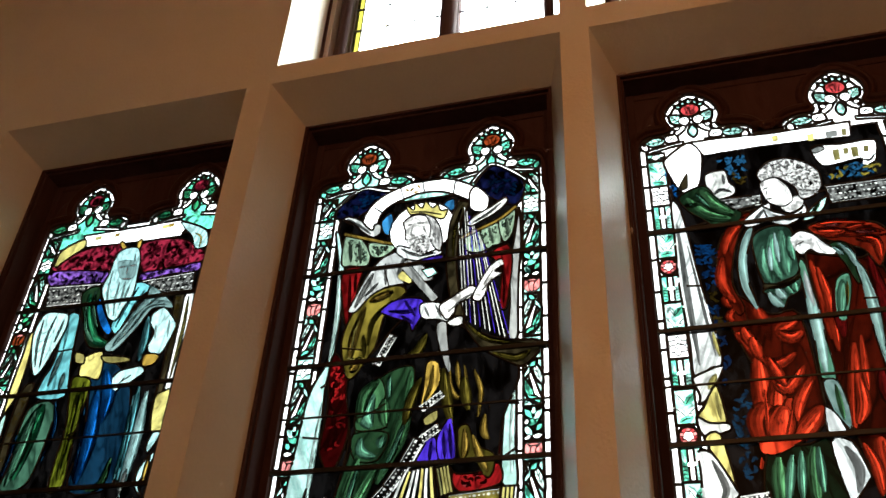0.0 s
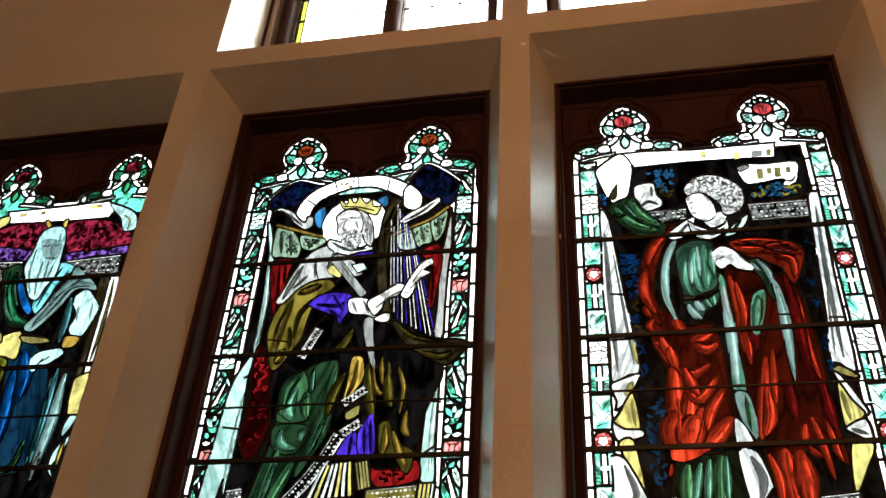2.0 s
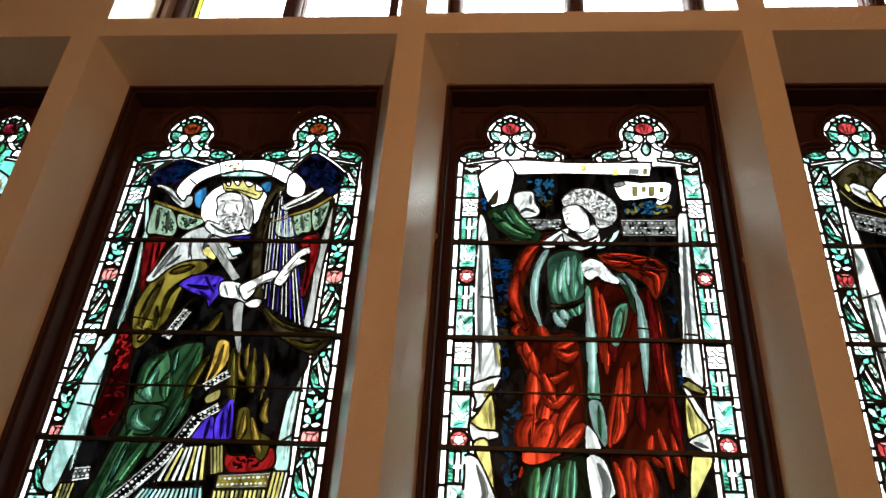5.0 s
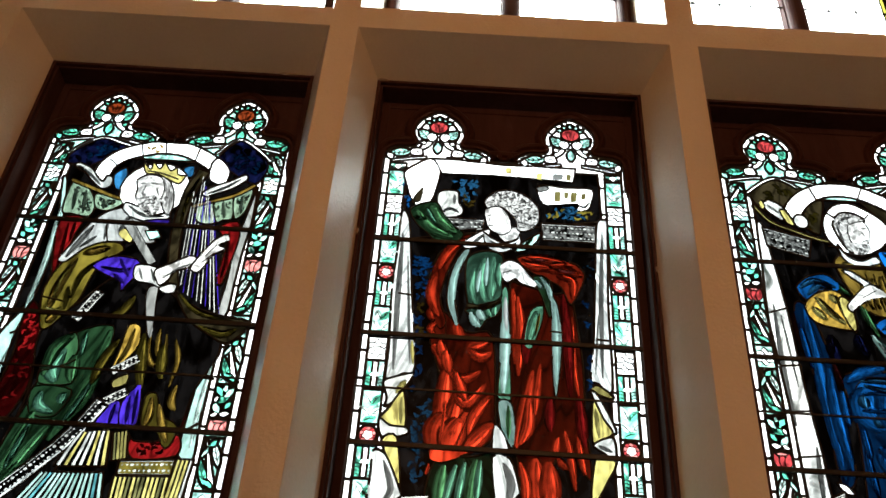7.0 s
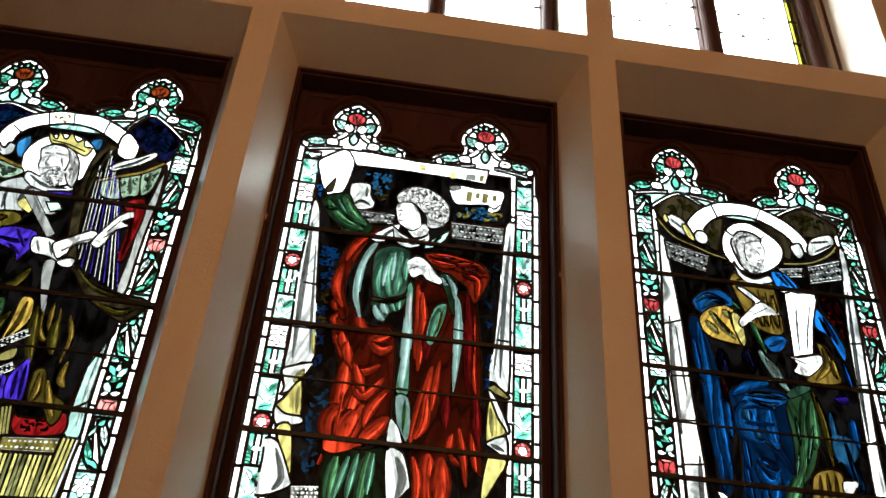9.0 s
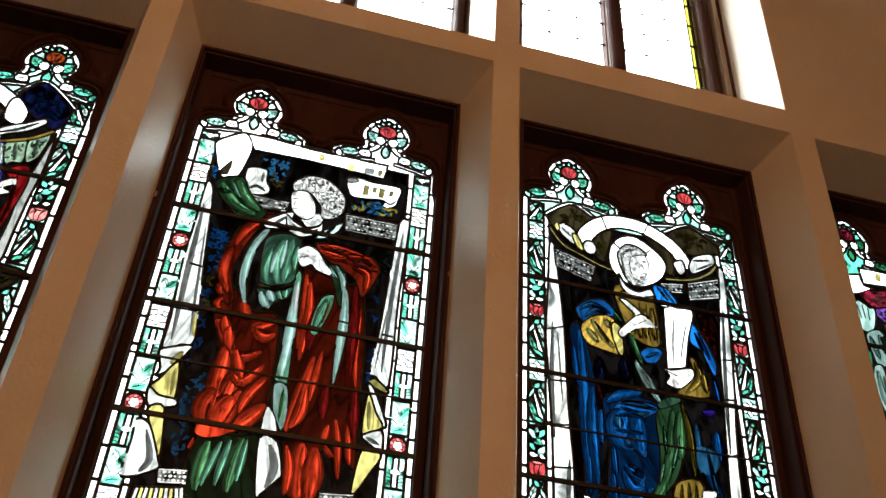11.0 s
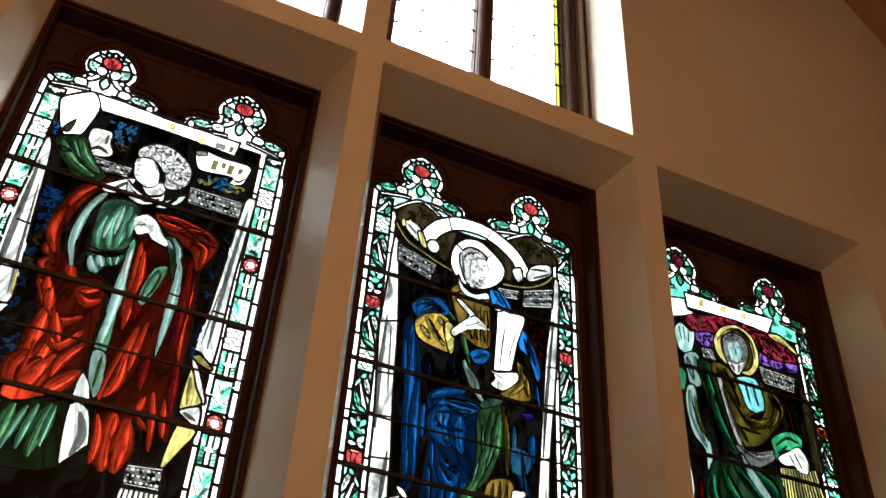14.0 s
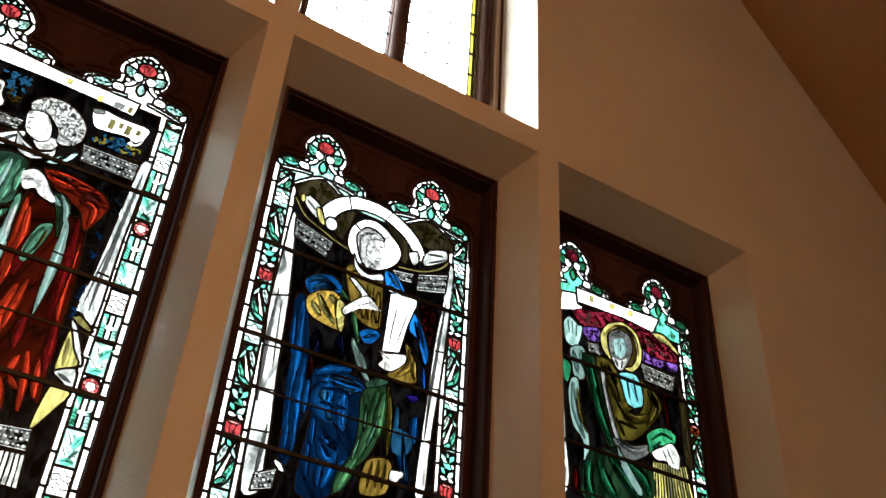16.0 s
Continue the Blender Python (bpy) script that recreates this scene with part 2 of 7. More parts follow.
# ---- building helpers ----
def mesh_object(name, bm, mat, parent=None, label="", smooth=False):
    me = bpy.data.meshes.new(name)
    bm.normal_update()
    bm.to_mesh(me)
    bm.free()
    me.materials.append(mat)
    if smooth:
        me.shade_smooth()
    ob = new(name, me)
    if parent:
        ob.parent = parent
        ob.matrix_parent_inverse = Matrix.Translation(-parent.location)
    if label:
        ob["label"] = label
    return ob


def part(name, bm, mat, parent, label=""):
    return mesh_object(name, bm, mat, parent, label)


def box_into(bm, x0, x1, y0, y1, z0, z1):
    v = [bm.verts.new((x, y, z)) for x in (x0, x1) for y in (y0, y1) for z in (z0, z1)]
    for f in ((0, 1, 3, 2), (4, 6, 7, 5), (0, 4, 5, 1), (2, 3, 7, 6), (0, 2, 6, 4), (1, 5, 7, 3)):
        bm.faces.new([v[i] for i in f])


def box(name, x0, x1, y0, y1, z0, z1, mat, parent=None, bevel=0.0, label=""):
    bm = bmesh.new()
    box_into(bm, x0, x1, y0, y1, z0, z1)
    bmesh.ops.recalc_face_normals(bm, faces=bm.faces)
    if bevel:
        bmesh.ops.bevel(bm, geom=list(bm.edges), offset=bevel, segments=2, affect="EDGES", profile=0.6)
    return mesh_object(name, bm, mat, parent, label)


def smooth_loop(pts, steps=4, closed=True, slack=1.0):
    """A Catmull-Rom curve through the points; with slack under 1 it keeps crisper corners."""
    n, out = len(pts), []
    for i in range(n if closed else n - 1):
        p = [pts[(i + k) % n] if closed else pts[min(max(i + k, 0), n - 1)] for k in (-1, 0, 1, 2)]
        for s in range(steps):
            t = s / steps
            flat = [p[1][a] + (p[2][a] - p[1][a]) * t for a in (0, 1)]
            out.append(tuple(flat[a] * (1 - slack) + slack * 0.5 * (2 * p[1][a] + (p[2][a] - p[0][a]) * t
                                    + (2 * p[0][a] - 5 * p[1][a] + 4 * p[2][a] - p[3][a]) * t * t
                                    + (3 * p[1][a] - p[0][a] - 3 * p[2][a] + p[3][a]) * t ** 3) for a in (0, 1)))
    if not closed:
        out.append(tuple(pts[-1]))
    return out


def oval(cx, cz, rx, rz, n=18, turn=0.0):
    c, s = math.cos(turn), math.sin(turn)
    ring = [(rx * math.cos(a * math.tau / n), rz * math.sin(a * math.tau / n)) for a in range(n)]
    return [(cx + x * c - z * s, cz + x * s + z * c) for x, z in ring]


def ribbon(pts, widths, smooth=True):
    """A band along a line of points, with a width at its start and its end, or one for all."""
    line = smooth_loop(pts, 4, False) if smooth else list(pts)
    w0, w1 = widths if isinstance(widths, tuple) else (widths, widths)
    left, right = [], []
    for i, (x, z) in enumerate(line):
        a, b = line[max(i - 1, 0)], line[min(i + 1, len(line) - 1)]
        dx, dz = b[0] - a[0], b[1] - a[1]
        d = math.hypot(dx, dz) or 1.0
        w = (w0 + (w1 - w0) * i / (len(line) - 1)) / 2
        left.append((x - dz / d * w, z + dx / d * w))
        right.append((x + dz / d * w, z - dx / d * w))
    return left + right[::-1]


def spindle(pts, wide, share=1.0, aside=0.0):
    """A stroke that swells from a fine point and tapers out again; share: how much of the line it follows; aside: its shift to the left."""
    line = smooth_loop(pts, 4, False)
    cut = int(len(line) * (1 - share) / 2 + 0.5)
    line = line[cut:len(line) - cut] if len(line) - 2 * cut > 3 else line
    left, right, n = [], [], len(line) - 1
    for i, (x, z) in enumerate(line):
        a, b = line[max(i - 1, 0)], line[min(i + 1, n)]
        dx, dz = b[0] - a[0], b[1] - a[1]
        d = math.hypot(dx, dz) or 1.0
        w = wide / 2 * (0.12 + 0.88 * math.sin(math.pi * (0.04 + 0.92 * i / n)) ** 0.95)
        left.append((x - dz / d * (w + aside), z + dx / d * (w + aside)))
        right.append((x + dz / d * (w - aside), z - dx / d * (w - aside)))
    return left + right[::-1]


def within(p, outline):
    """Whether a point lies inside a closed outline."""
    hit = False
    for (ax, az), (bx, bz) in zip(outline, outline[1:] + outline[:1]):
        if (az > p[1]) != (bz > p[1]) and p[0] < (bx - ax) * (p[1] - az) / (bz - az) + ax:
            hit = not hit
    return hit


def leaf_shape(cx, cz, length, width, turn):
    c, s = math.cos(turn), math.sin(turn)
    half = [(-0.5, 0.0), (-0.25, 0.42), (0.05, 0.5), (0.32, 0.28), (0.5, 0.0), (0.32, -0.28), (0.05, -0.5), (-0.25, -0.42)]
    return [(cx + a * length * c - b * width * s, cz + a * length * s + b * width * c) for a, b in half]


# ---- the setting ----
def opening_wall(name, x0, x1, z0, z1, holes, mat):
    """A wall with openings through it; each hole: front rectangle, inner rectangle at the frame plane (x0, x1, z0, z1)."""
    bm = bmesh.new()

    def face_grid(y, rects):
        xs = sorted({x0, x1, *[r[0] for r in rects], *[r[1] for r in rects]})
        zs = sorted({z0, z1, *[r[2] for r in rects], *[r[3] for r in rects]})
        for a, b in zip(xs, xs[1:]):
            for c, d in zip(zs, zs[1:]):
                mx, mz = (a + b) / 2, (c + d) / 2
                if not any(r[0] < mx < r[1] and r[2] < mz < r[3] for r in rects):
                    bm.faces.new([bm.verts.new(p) for p in ((a, y, c), (b, y, c), (b, y, d), (a, y, d))])

    def ring(r, ya, s, yb):
        a = [(r[0], ya, r[2]), (r[1], ya, r[2]), (r[1], ya, r[3]), (r[0], ya, r[3])]
        b = [(s[0], yb, s[2]), (s[1], yb, s[2]), (s[1], yb, s[3]), (s[0], yb, s[3])]
        for i in range(4):
            j = (i + 1) % 4
            bm.faces.new([bm.verts.new(p) for p in (a[i], a[j], b[j], b[i])])

    face_grid(WALL_Y, [h[0] for h in holes])
    face_grid(OUT_Y, [h[1] for h in holes])
    for front, inner in holes:
        ring(front, WALL_Y, inner, FRAME_Y)
        ring(inner, FRAME_Y, inner, OUT_Y)
    full = (x0, x1, z0, z1)
    ring(full, WALL_Y, full, OUT_Y)
    bmesh.ops.remove_doubles(bm, verts=bm.verts, dist=1e-5)
    bmesh.ops.dissolve_limit(bm, angle_limit=0.01, verts=bm.verts, edges=bm.edges)
    bmesh.ops.recalc_face_normals(bm, faces=bm.faces)
    ob = mesh_object(name, bm, mat)
    soft = ob.modifiers.new("soft_arris", "BEVEL")
    soft.width, soft.segments, soft.limit_method, soft.angle_limit = 0.007, 2, "ANGLE", radians(12)
    return tagged(ob, "tan painted plaster gable wall with deep splayed window openings", "wall", kind="structure")


BAY_LEFT = [-0.1944 + PITCH * (i - 2) for i in range(5)]
BAY_RIGHT = [-0.2945 + PITCH * (i - 1) for i in range(5)]
BAY_RIGHT[4] = 3.275
BAY_LEFT[0] = -2.566
FRAME_LEFT = [-0.1265 + PITCH * (i - 2) for i in range(5)]
FRAME_RIGHT = [-0.3612 + PITCH * (i - 1) for i in range(5)]
FRAME_LEFT[0] = -2.516
FRAME_RIGHT[4] = 3.2195
holes = [((BAY_LEFT[i], BAY_RIGHT[i], SILL_Z - 0.12, OPEN_TOP), (FRAME_LEFT[i], FRAME_RIGHT[i], SILL_Z, FRAME_TOP)) for i in range(5)]
UPPER_TOP = 6.1
UPPER = [(-1.3846, -0.2935, 4.297), (-0.1972, 0.9065, 4.311), (1.0028, 2.1039, 4.326)]
for a, b, z in UPPER:
    inner_a = a + 0.043 if a < -1 else a + 0.05
    inner_b = b - 0.044 if b > 2 else b - 0.05
    holes.append(((a, b, z, UPPER_TOP), (inner_a, inner_b, z + 0.03, UPPER_TOP - 0.1)))
wall_north = opening_wall("wall_north", -5.2, 5.9, 0.0, 10.6, holes, PLASTER)

# gabled ceiling, two slopes that meet the wall at 52 degrees
APEX_X, APEX_Z, SLOPE = 0.355, 10.5, 1.3


def ceiling_slab(name, side):
    bm = bmesh.new()
    far = 5.7
    prof = [(APEX_X, APEX_Z), (APEX_X + side * far, APEX_Z - SLOPE * far), (APEX_X + side * far, APEX_Z - SLOPE * far + 0.35), (APEX_X, APEX_Z + 0.35)]
    a = [bm.verts.new((x, -9.0, z)) for x, z in prof]
    b = [bm.verts.new((x, WALL_Y + 0.02, z)) for x, z in prof]
    bm.faces.new(a)
    bm.faces.new(b[::-1])
    for i in range(4):
        j = (i + 1) % 4
        bm.faces.new((a[i], b[i], b[j], a[j]))
    bmesh.ops.recalc_face_normals(bm, faces=bm.faces)
    return tagged(mesh_object(name, bm, CEILING_PAINT), "sloping brown painted ceiling meeting the gable wall", "ceiling", kind="structure")


ceiling_slab("ceiling_east", 1)
ceiling_slab("ceiling_west", -1)
tagged(box("floor", -5.2, 5.9, -9.0, OUT_Y, -0.2, 0.0, STONE_FLOOR), "worn brown tile floor", "floor", kind="structure")
tagged(box("wall_east", 5.9, 6.2, -9.0, OUT_Y, 0.0, 5.2, PLASTER), "plain tan plaster side wall", "wall", kind="structure")
tagged(box("wall_west", -5.5, -5.2, -9.0, OUT_Y, 0.0, 5.2, PLASTER), "plain tan plaster side wall", "wall", kind="structure")
tagged(box("wall_south", -5.5, 6.2, -9.3, -9.0, 0.0, 10.9, PLASTER), "plain tan plaster end wall", "wall", kind="structure")
bm = bmesh.new()
bm.faces.new([bm.verts.new(p) for p in ((-40, 26, -6), (41, 26, -6), (41, 26, 48), (-40, 26, 48))])
tagged(mesh_object("backdrop", bm, m_sky), "pale overcast sky outside the windows", "sky", kind="structure")


# ---- leaded glass ----
def cross_points(pts):
    area = sum(a[0] * b[1] - b[0] * a[1] for a, b in zip(pts, pts[1:] + pts[:1]))
    return pts if area > 0 else pts[::-1]


class Leaded:
    """Panes laid over one another in centimetres; a later pane cuts those under it. Fired black paint gets no lead."""

    def __init__(self):
        self.pieces = []

    def pane(self, pts, glass, name="glass_pane", curve=True, came=0.75):
        line = smooth_loop(pts, 4, True, 0.6 if came < 0.2 else 0.85) if curve else list(pts)
        clean = [p for i, p in enumerate(line) if math.dist(p, line[i - 1]) > 0.02]
        self.pieces.append((cross_points(clean), glass, name, came))

    def rect(self, x0, x1, z0, z1, glass, name="glass_pane", came=0.75):
        self.pane([(x0, z0), (x1, z0), (x1, z1), (x0, z1)], glass, name, False, came)

    def oval(self, cx, cz, rx, rz, glass, name="glass_pane", came=0.45, turn=0.0, n=18):
        self.pane(oval(cx, cz, rx, rz, n, turn), glass, name, False, came)

    def band(self, pts, widths, glass, name="glass_pane", came=0.45):
        self.pane(ribbon(pts, widths), glass, name, False, came)

    def ink(self, pts, widths=0.35):
        self.pieces.append((cross_points(ribbon(pts, widths)), "", "", 0.0))

    def lead_line(self, pts, width=0.7):
        self.pieces.append((cross_points(ribbon(pts, width)), "lead", "", 0.0))

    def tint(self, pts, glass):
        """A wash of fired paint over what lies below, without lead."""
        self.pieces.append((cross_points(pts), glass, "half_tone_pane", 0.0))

    def glow(self, glass, wide, *lines):
        """Lit folds: tapering strokes where the paint was wiped away by steps, crisp on one flank and soft on the other."""
        steps = ("_c7", "_c6", "_c5", "_c4", "_c3", "_c2", "")
        if glass in ("mint", "straw", "coral", "skin", "cloth", "ice", "frost", "pearl", "dove"):
            steps = ("_c4", "_c3", "_c2", "_c1", "")
        for line in lines:
            for k, coat in enumerate(steps):
                share = 1.0 - 0.86 * k / (len(steps) - 1)
                self.tint(spindle(line, wide * 1.3 * share, 1.0 - 0.035 * k, 0.22 * wide * (1 - share)), glass + coat)

    def fold(self, glass, wide, *lines):
        """Shaded folds: tapering strokes of paint, densest in the middle; a fine one is a single line."""
        pale = glass in ("dove", "hair", "hair_dark", "straw", "cyan", "frost")
        steps = ("_c2", "_c3", "_c4") if pale else ("_c1", "_c2", "_c3", "_c5", "_c6")
        if wide < 1.0:
            steps = ("_c3",) if pale else ("_c4",)
        for line in lines:
            for k, coat in enumerate(steps):
                share = 1.0 - 0.8 * k / len(steps)
                self.tint(spindle(line, wide * share, 1.0, -0.2 * wide * (1 - share)), glass + coat)

    def sprigs(self, pts, glass, count, size=2.4):
        """Damask: small curling leaves scattered inside an outline."""
        xs, zs = [p[0] for p in pts], [p[1] for p in pts]
        rng = random.Random(int(xs[0] * 19 + zs[0] * 5))
        made = 0
        for _ in range(count * 8):
            x, z = rng.uniform(min(xs), max(xs)), rng.uniform(min(zs), max(zs))
            a0, bend, r = rng.uniform(0, math.tau), rng.choice((-1, 1)) * rng.uniform(0.5, 1.1), size * rng.uniform(0.6, 1.1)
            line = [(x, z), (x + r * 0.5 * math.cos(a0), z + r * 0.5 * math.sin(a0)), (x + r * math.cos(a0 + bend), z + r * math.sin(a0 + bend))]
            if made < count and all(within(p, pts) for p in line):
                self.tint(spindle(line, size * 0.42), glass)
                made += 1

    def curls(self, pts, glass, name, count, came=0.35):
        """Hair: the pane, and small painted locks inside it."""
        self.pane(pts, glass, name, True, came)
        line = smooth_loop(pts, 3)
        xs, zs = [p[0] for p in line], [p[1] for p in line]
        rng = random.Random(int(xs[0] * 13 + zs[0] * 7))

        made = 0
        for _ in range(count * 12):
            if made == count:
                break
            x, z, r = rng.uniform(min(xs), max(xs)), rng.uniform(min(zs), max(zs)), rng.uniform(0.5, 0.95)
            a0, sweep = rng.uniform(0, math.tau), rng.choice((-1, 1)) * rng.uniform(2.0, 3.6)
            arc = [(x + r * math.cos(a0 + sweep * q / 4), z + r * math.sin(a0 + sweep * q / 4)) for q in range(5)]
            if all(within(p, line) for p in arc):
                self.tint(spindle(arc, 0.3), glass + "_c4")
                made += 1

    def brocade(self, a, b, c, d, rows=3, ground="lace"):
        """A diapered strip with corners a, b, c, d: dark ground, pale dots and lozenges, pale edges."""
        self.pane([a, b, c, d], ground, "brocade_pane", False, 0.35)

        def at(u, v):
            return tuple((a[k] * (1 - u) + b[k] * u) * (1 - v) + (d[k] * (1 - u) + c[k] * u) * v for k in (0, 1))
        count = max(4, int(math.dist(a, b) / 1.3))
        for v in (0.06, 0.94):
            self.pieces.append((cross_points(ribbon([at(0.01, v), at(0.5, v), at(0.99, v)], 0.5)), "pearl", "brocade_edge_pane", 0.0))
        for r in range(rows):
            for k in range(count):
                u = (k + 0.5 + 0.25 * (r % 2)) / (count + 0.25)
                big = (k + r) % 3 == 0
                p = at(u, (r + 0.75) / (rows + 0.5))
                self.pieces.append((cross_points(oval(*p, 0.62 if big else 0.36, 0.5 if big else 0.32, 7)), "pearl", "brocade_dot_pane", 0.0))

    def trim(self, pts, wide):
        """A dotted embroidered hem along a line."""
        for p, q in zip(pts, pts[1:]):
            d = math.dist(p, q)
            nx, nz = -(q[1] - p[1]) / d * wide / 2, (q[0] - p[0]) / d * wide / 2
            self.brocade((p[0] - nx, p[1] - nz), (q[0] - nx, q[1] - nz), (q[0] + nx, q[1] + nz), (p[0] + nx, p[1] + nz), 2, "night")

    def strings(self, a, b, c, d, count):
        """Harp strings from the line a-b to the line c-d, in turn white and violet."""
        for k in range(count):
            t = k / (count - 1)
            p = (a[0] + (b[0] - a[0]) * t, a[1] + (b[1] - a[1]) * t)
            q = (c[0] + (d[0] - c[0]) * t, c[1] + (d[1] - c[1]) * t)
            self.pieces.append((cross_points(ribbon([p, q], 0.30)), "violet" if k % 3 == 2 else "pearl", "string_pane", 0.0))

    def fringe(self, a, b, c, d, pale, gold):
        """A tasselled fringe hanging from the line a-b down to d-c."""
        self.pane([a, b, c, d], "night", "fringe_ground_pane", False, 0.3)
        count = max(4, int(math.dist(a, b) / 1.25))
        rng = random.Random(int(a[0] * 7 + a[1] * 3))
        for k in range(count):
            u0, u1 = (k + 0.12) / count, (k + 0.88) / count
            top = [(a[i] + (b[i] - a[i]) * (u0 + u1) / 2) for i in (0, 1)]
            low = [(d[i] + (c[i] - d[i]) * (u0 + u1) / 2) for i in (0, 1)]
            wide = math.dist(a, b) / count * 0.78
            line = [tuple(top), tuple((top[i] + low[i]) / 2 + (rng.uniform(-0.2, 0.2) if i == 0 else 0) for i in (0, 1)), tuple(low[i] + (top[i] - low[i]) * 0.04 for i in (0, 1))]
            self.pieces.append((cross_points(ribbon(line, (wide * 0.75, wide))), rng.choice((pale, pale, gold)), "tassel_pane", 0.0))

    def build(self, parent, clip):
        """clip: the outline of the whole light, in centimetres."""
        verts, faces = [], []
        for pts, *_ in [(clip,)] + self.pieces:
            faces.append(list(range(len(verts), len(verts) + len(pts))))
            verts += [Vector(p) for p in pts]
        ov, oe, of, _, _, orig = mathutils_cdt(verts, [], faces, 1, 1e-4, True)
        top = [max(o) if o and 0 in o else -1 for o in orig]
        top = [-1 if t == 0 else t for t in top]
        owner = {}
        for fi, f in enumerate(of):
            for i in range(3):
                owner.setdefault(tuple(sorted((f[i], f[i - 1]))), []).append(fi)
        seen = [False] * len(of)
        lead, ink, coats = bmesh.new(), bmesh.new(), {}
        y_front, y_back = GLASS_Y - 0.0015, GLASS_Y + 0.0015

        def shell(target, tris, ya, yb):
            made = {}

            def at(i, y):
                if (i, y) not in made:
                    made[i, y] = target.verts.new((ov[i][0] / 100, y, ov[i][1] / 100))
                return made[i, y]
            for t in tris:
                a, b, c = of[t]
                target.faces.new((at(a, ya), at(b, ya), at(c, ya)))
                target.faces.new((at(c, yb), at(b, yb), at(a, yb)))
                for i, j in ((a, b), (b, c), (c, a)):
                    if not any(o != t and o in tris for o in owner[tuple(sorted((i, j)))]):
                        target.faces.new((at(j, ya), at(i, ya), at(i, yb), at(j, yb)))

        for start in range(len(of)):
            if seen[start] or top[start] < 0:
                continue
            piece, group, stack = top[start], set(), [start]
            seen[start] = True
            while stack:
                t = stack.pop()
                group.add(t)
                for i in range(3):
                    for o in owner[tuple(sorted((of[t][i], of[t][i - 1])))]:
                        if not seen[o] and top[o] == piece:
                            seen[o] = True
                            stack.append(o)
            _, glass, name, _ = self.pieces[piece - 1]
            if glass == "":
                shell(ink, group, y_front - 0.0006, y_back)
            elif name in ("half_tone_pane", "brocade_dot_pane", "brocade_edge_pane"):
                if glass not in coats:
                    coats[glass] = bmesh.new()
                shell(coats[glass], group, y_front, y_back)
            elif glass == "lead":
                shell(lead, group, y_front - 0.002, y_back)
            else:
                area = sum(abs((ov[b][0] - ov[a][0]) * (ov[c][1] - ov[a][1]) - (ov[c][0] - ov[a][0]) * (ov[b][1] - ov[a][1])) / 2
                           for a, b, c in (of[t] for t in group))
                bm = bmesh.new()
                shell(bm, group, y_front, y_back)
                if area < 0.4:
                    # a sliver joins the painted layer of its glass
                    bm.free()
                    if glass not in coats:
                        coats[glass] = bmesh.new()
                    shell(coats[glass], group, y_front, y_back)
                else:
                    mesh_object(name, bm, glass_of(glass), parent)
        # came strips along every joint between panes
        for (i, j), tris in owner.items():
            ids = {top[t] for t in tris}
            if len(tris) == 1:
                ids.add(-1)
            if len(ids) < 2:
                continue
            widths = [self.pieces[k - 1][3] for k in ids if k > 0]
            if not widths or min(widths) == 0.0:
                continue
            w = 1.25 * ((max(widths) if min(widths) > 0.21 else min(widths)) if -1 not in ids else 0.9) / 200
            a, b = Vector((ov[i][0] / 100, ov[i][1] / 100)), Vector((ov[j][0] / 100, ov[j][1] / 100))
            d = b - a
            if d.length < 1e-6:
                continue
            d.normalize()
            n = Vector((-d.y, d.x)) * w
            a, b = a - d * w * 0.5, b + d * w * 0.5
            row = []
            for p in (a, b):
                row.append([lead.verts.new((p.x + n.x * s, y, p.y + n.y * s))
                            for s, y in ((-1, y_back), (-1, y_front - 0.001), (-0.4, y_front - 0.003), (0.4, y_front - 0.003), (1, y_front - 0.001), (1, y_back))])
            for k in range(5):
                lead.faces.new((row[0][k], row[1][k], row[1][k + 1], row[0][k + 1]))
        part("lead_came", lead, LEAD, parent, "dull black lead cames between the panes")
        for glass, bm in coats.items():
            tagged(part("painted_shading", bm, glass_of(glass), parent), kind="stuff")
        if ink.faces:
            tagged(part("painted_line_work", ink, LEAD, parent, "fired black line painting on the glass"), kind="stuff")
        else:
            ink.free()


def window_outline(bottom):
    """The double cusped head of one light, in centimetres; each half: shoulder, ogee lobe, shoulder."""
    pts = [(-18.9, 124.0), (-18.9, 134.5), (-18.3, 139.4), (-15.6, 141.8), (-10.8, 142.2), (-8.2, 142.8), (-7.2, 144.8), (-8.6, 147.5), (-8.9, 151.0),
           (-7.0, 155.0), (-3.6, 157.8), (0.0, 159.6), (3.6, 157.8), (7.0, 155.0), (9.2, 151.0), (9.4, 147.5), (8.2, 144.6), (9.4, 142.6),
           (12.5, 142.4), (16.0, 141.9), (18.8, 140.4), (19.7, 138.8), (19.2, 137.5)]
    left = smooth_loop([(18.9 + px, pz) for px, pz in pts], 2, False)
    right = smooth_loop([(WIDE - 20.0 - px, pz) for px, pz in pts], 2, False)
    right[0] = (WIDE, right[0][1])
    right = [(min(px, WIDE), pz) for px, pz in right]
    return [(0.0, bottom)] + left + right[::-1] + [(WIDE, bottom)]


def inset(line, d):
    """The outline moved inwards by d."""
    out, n = [], len(line)
    ccw = cross_points(list(line)) == list(line)
    for i, (x, z) in enumerate(line):
        a, b = line[i - 1], line[(i + 1) % n]
        dx, dz = b[0] - a[0], b[1] - a[1]
        k = d / (math.hypot(dx, dz) or 1.0) * (1 if ccw else -1)
        out.append((x - dz * k, z + dx * k))
    return out


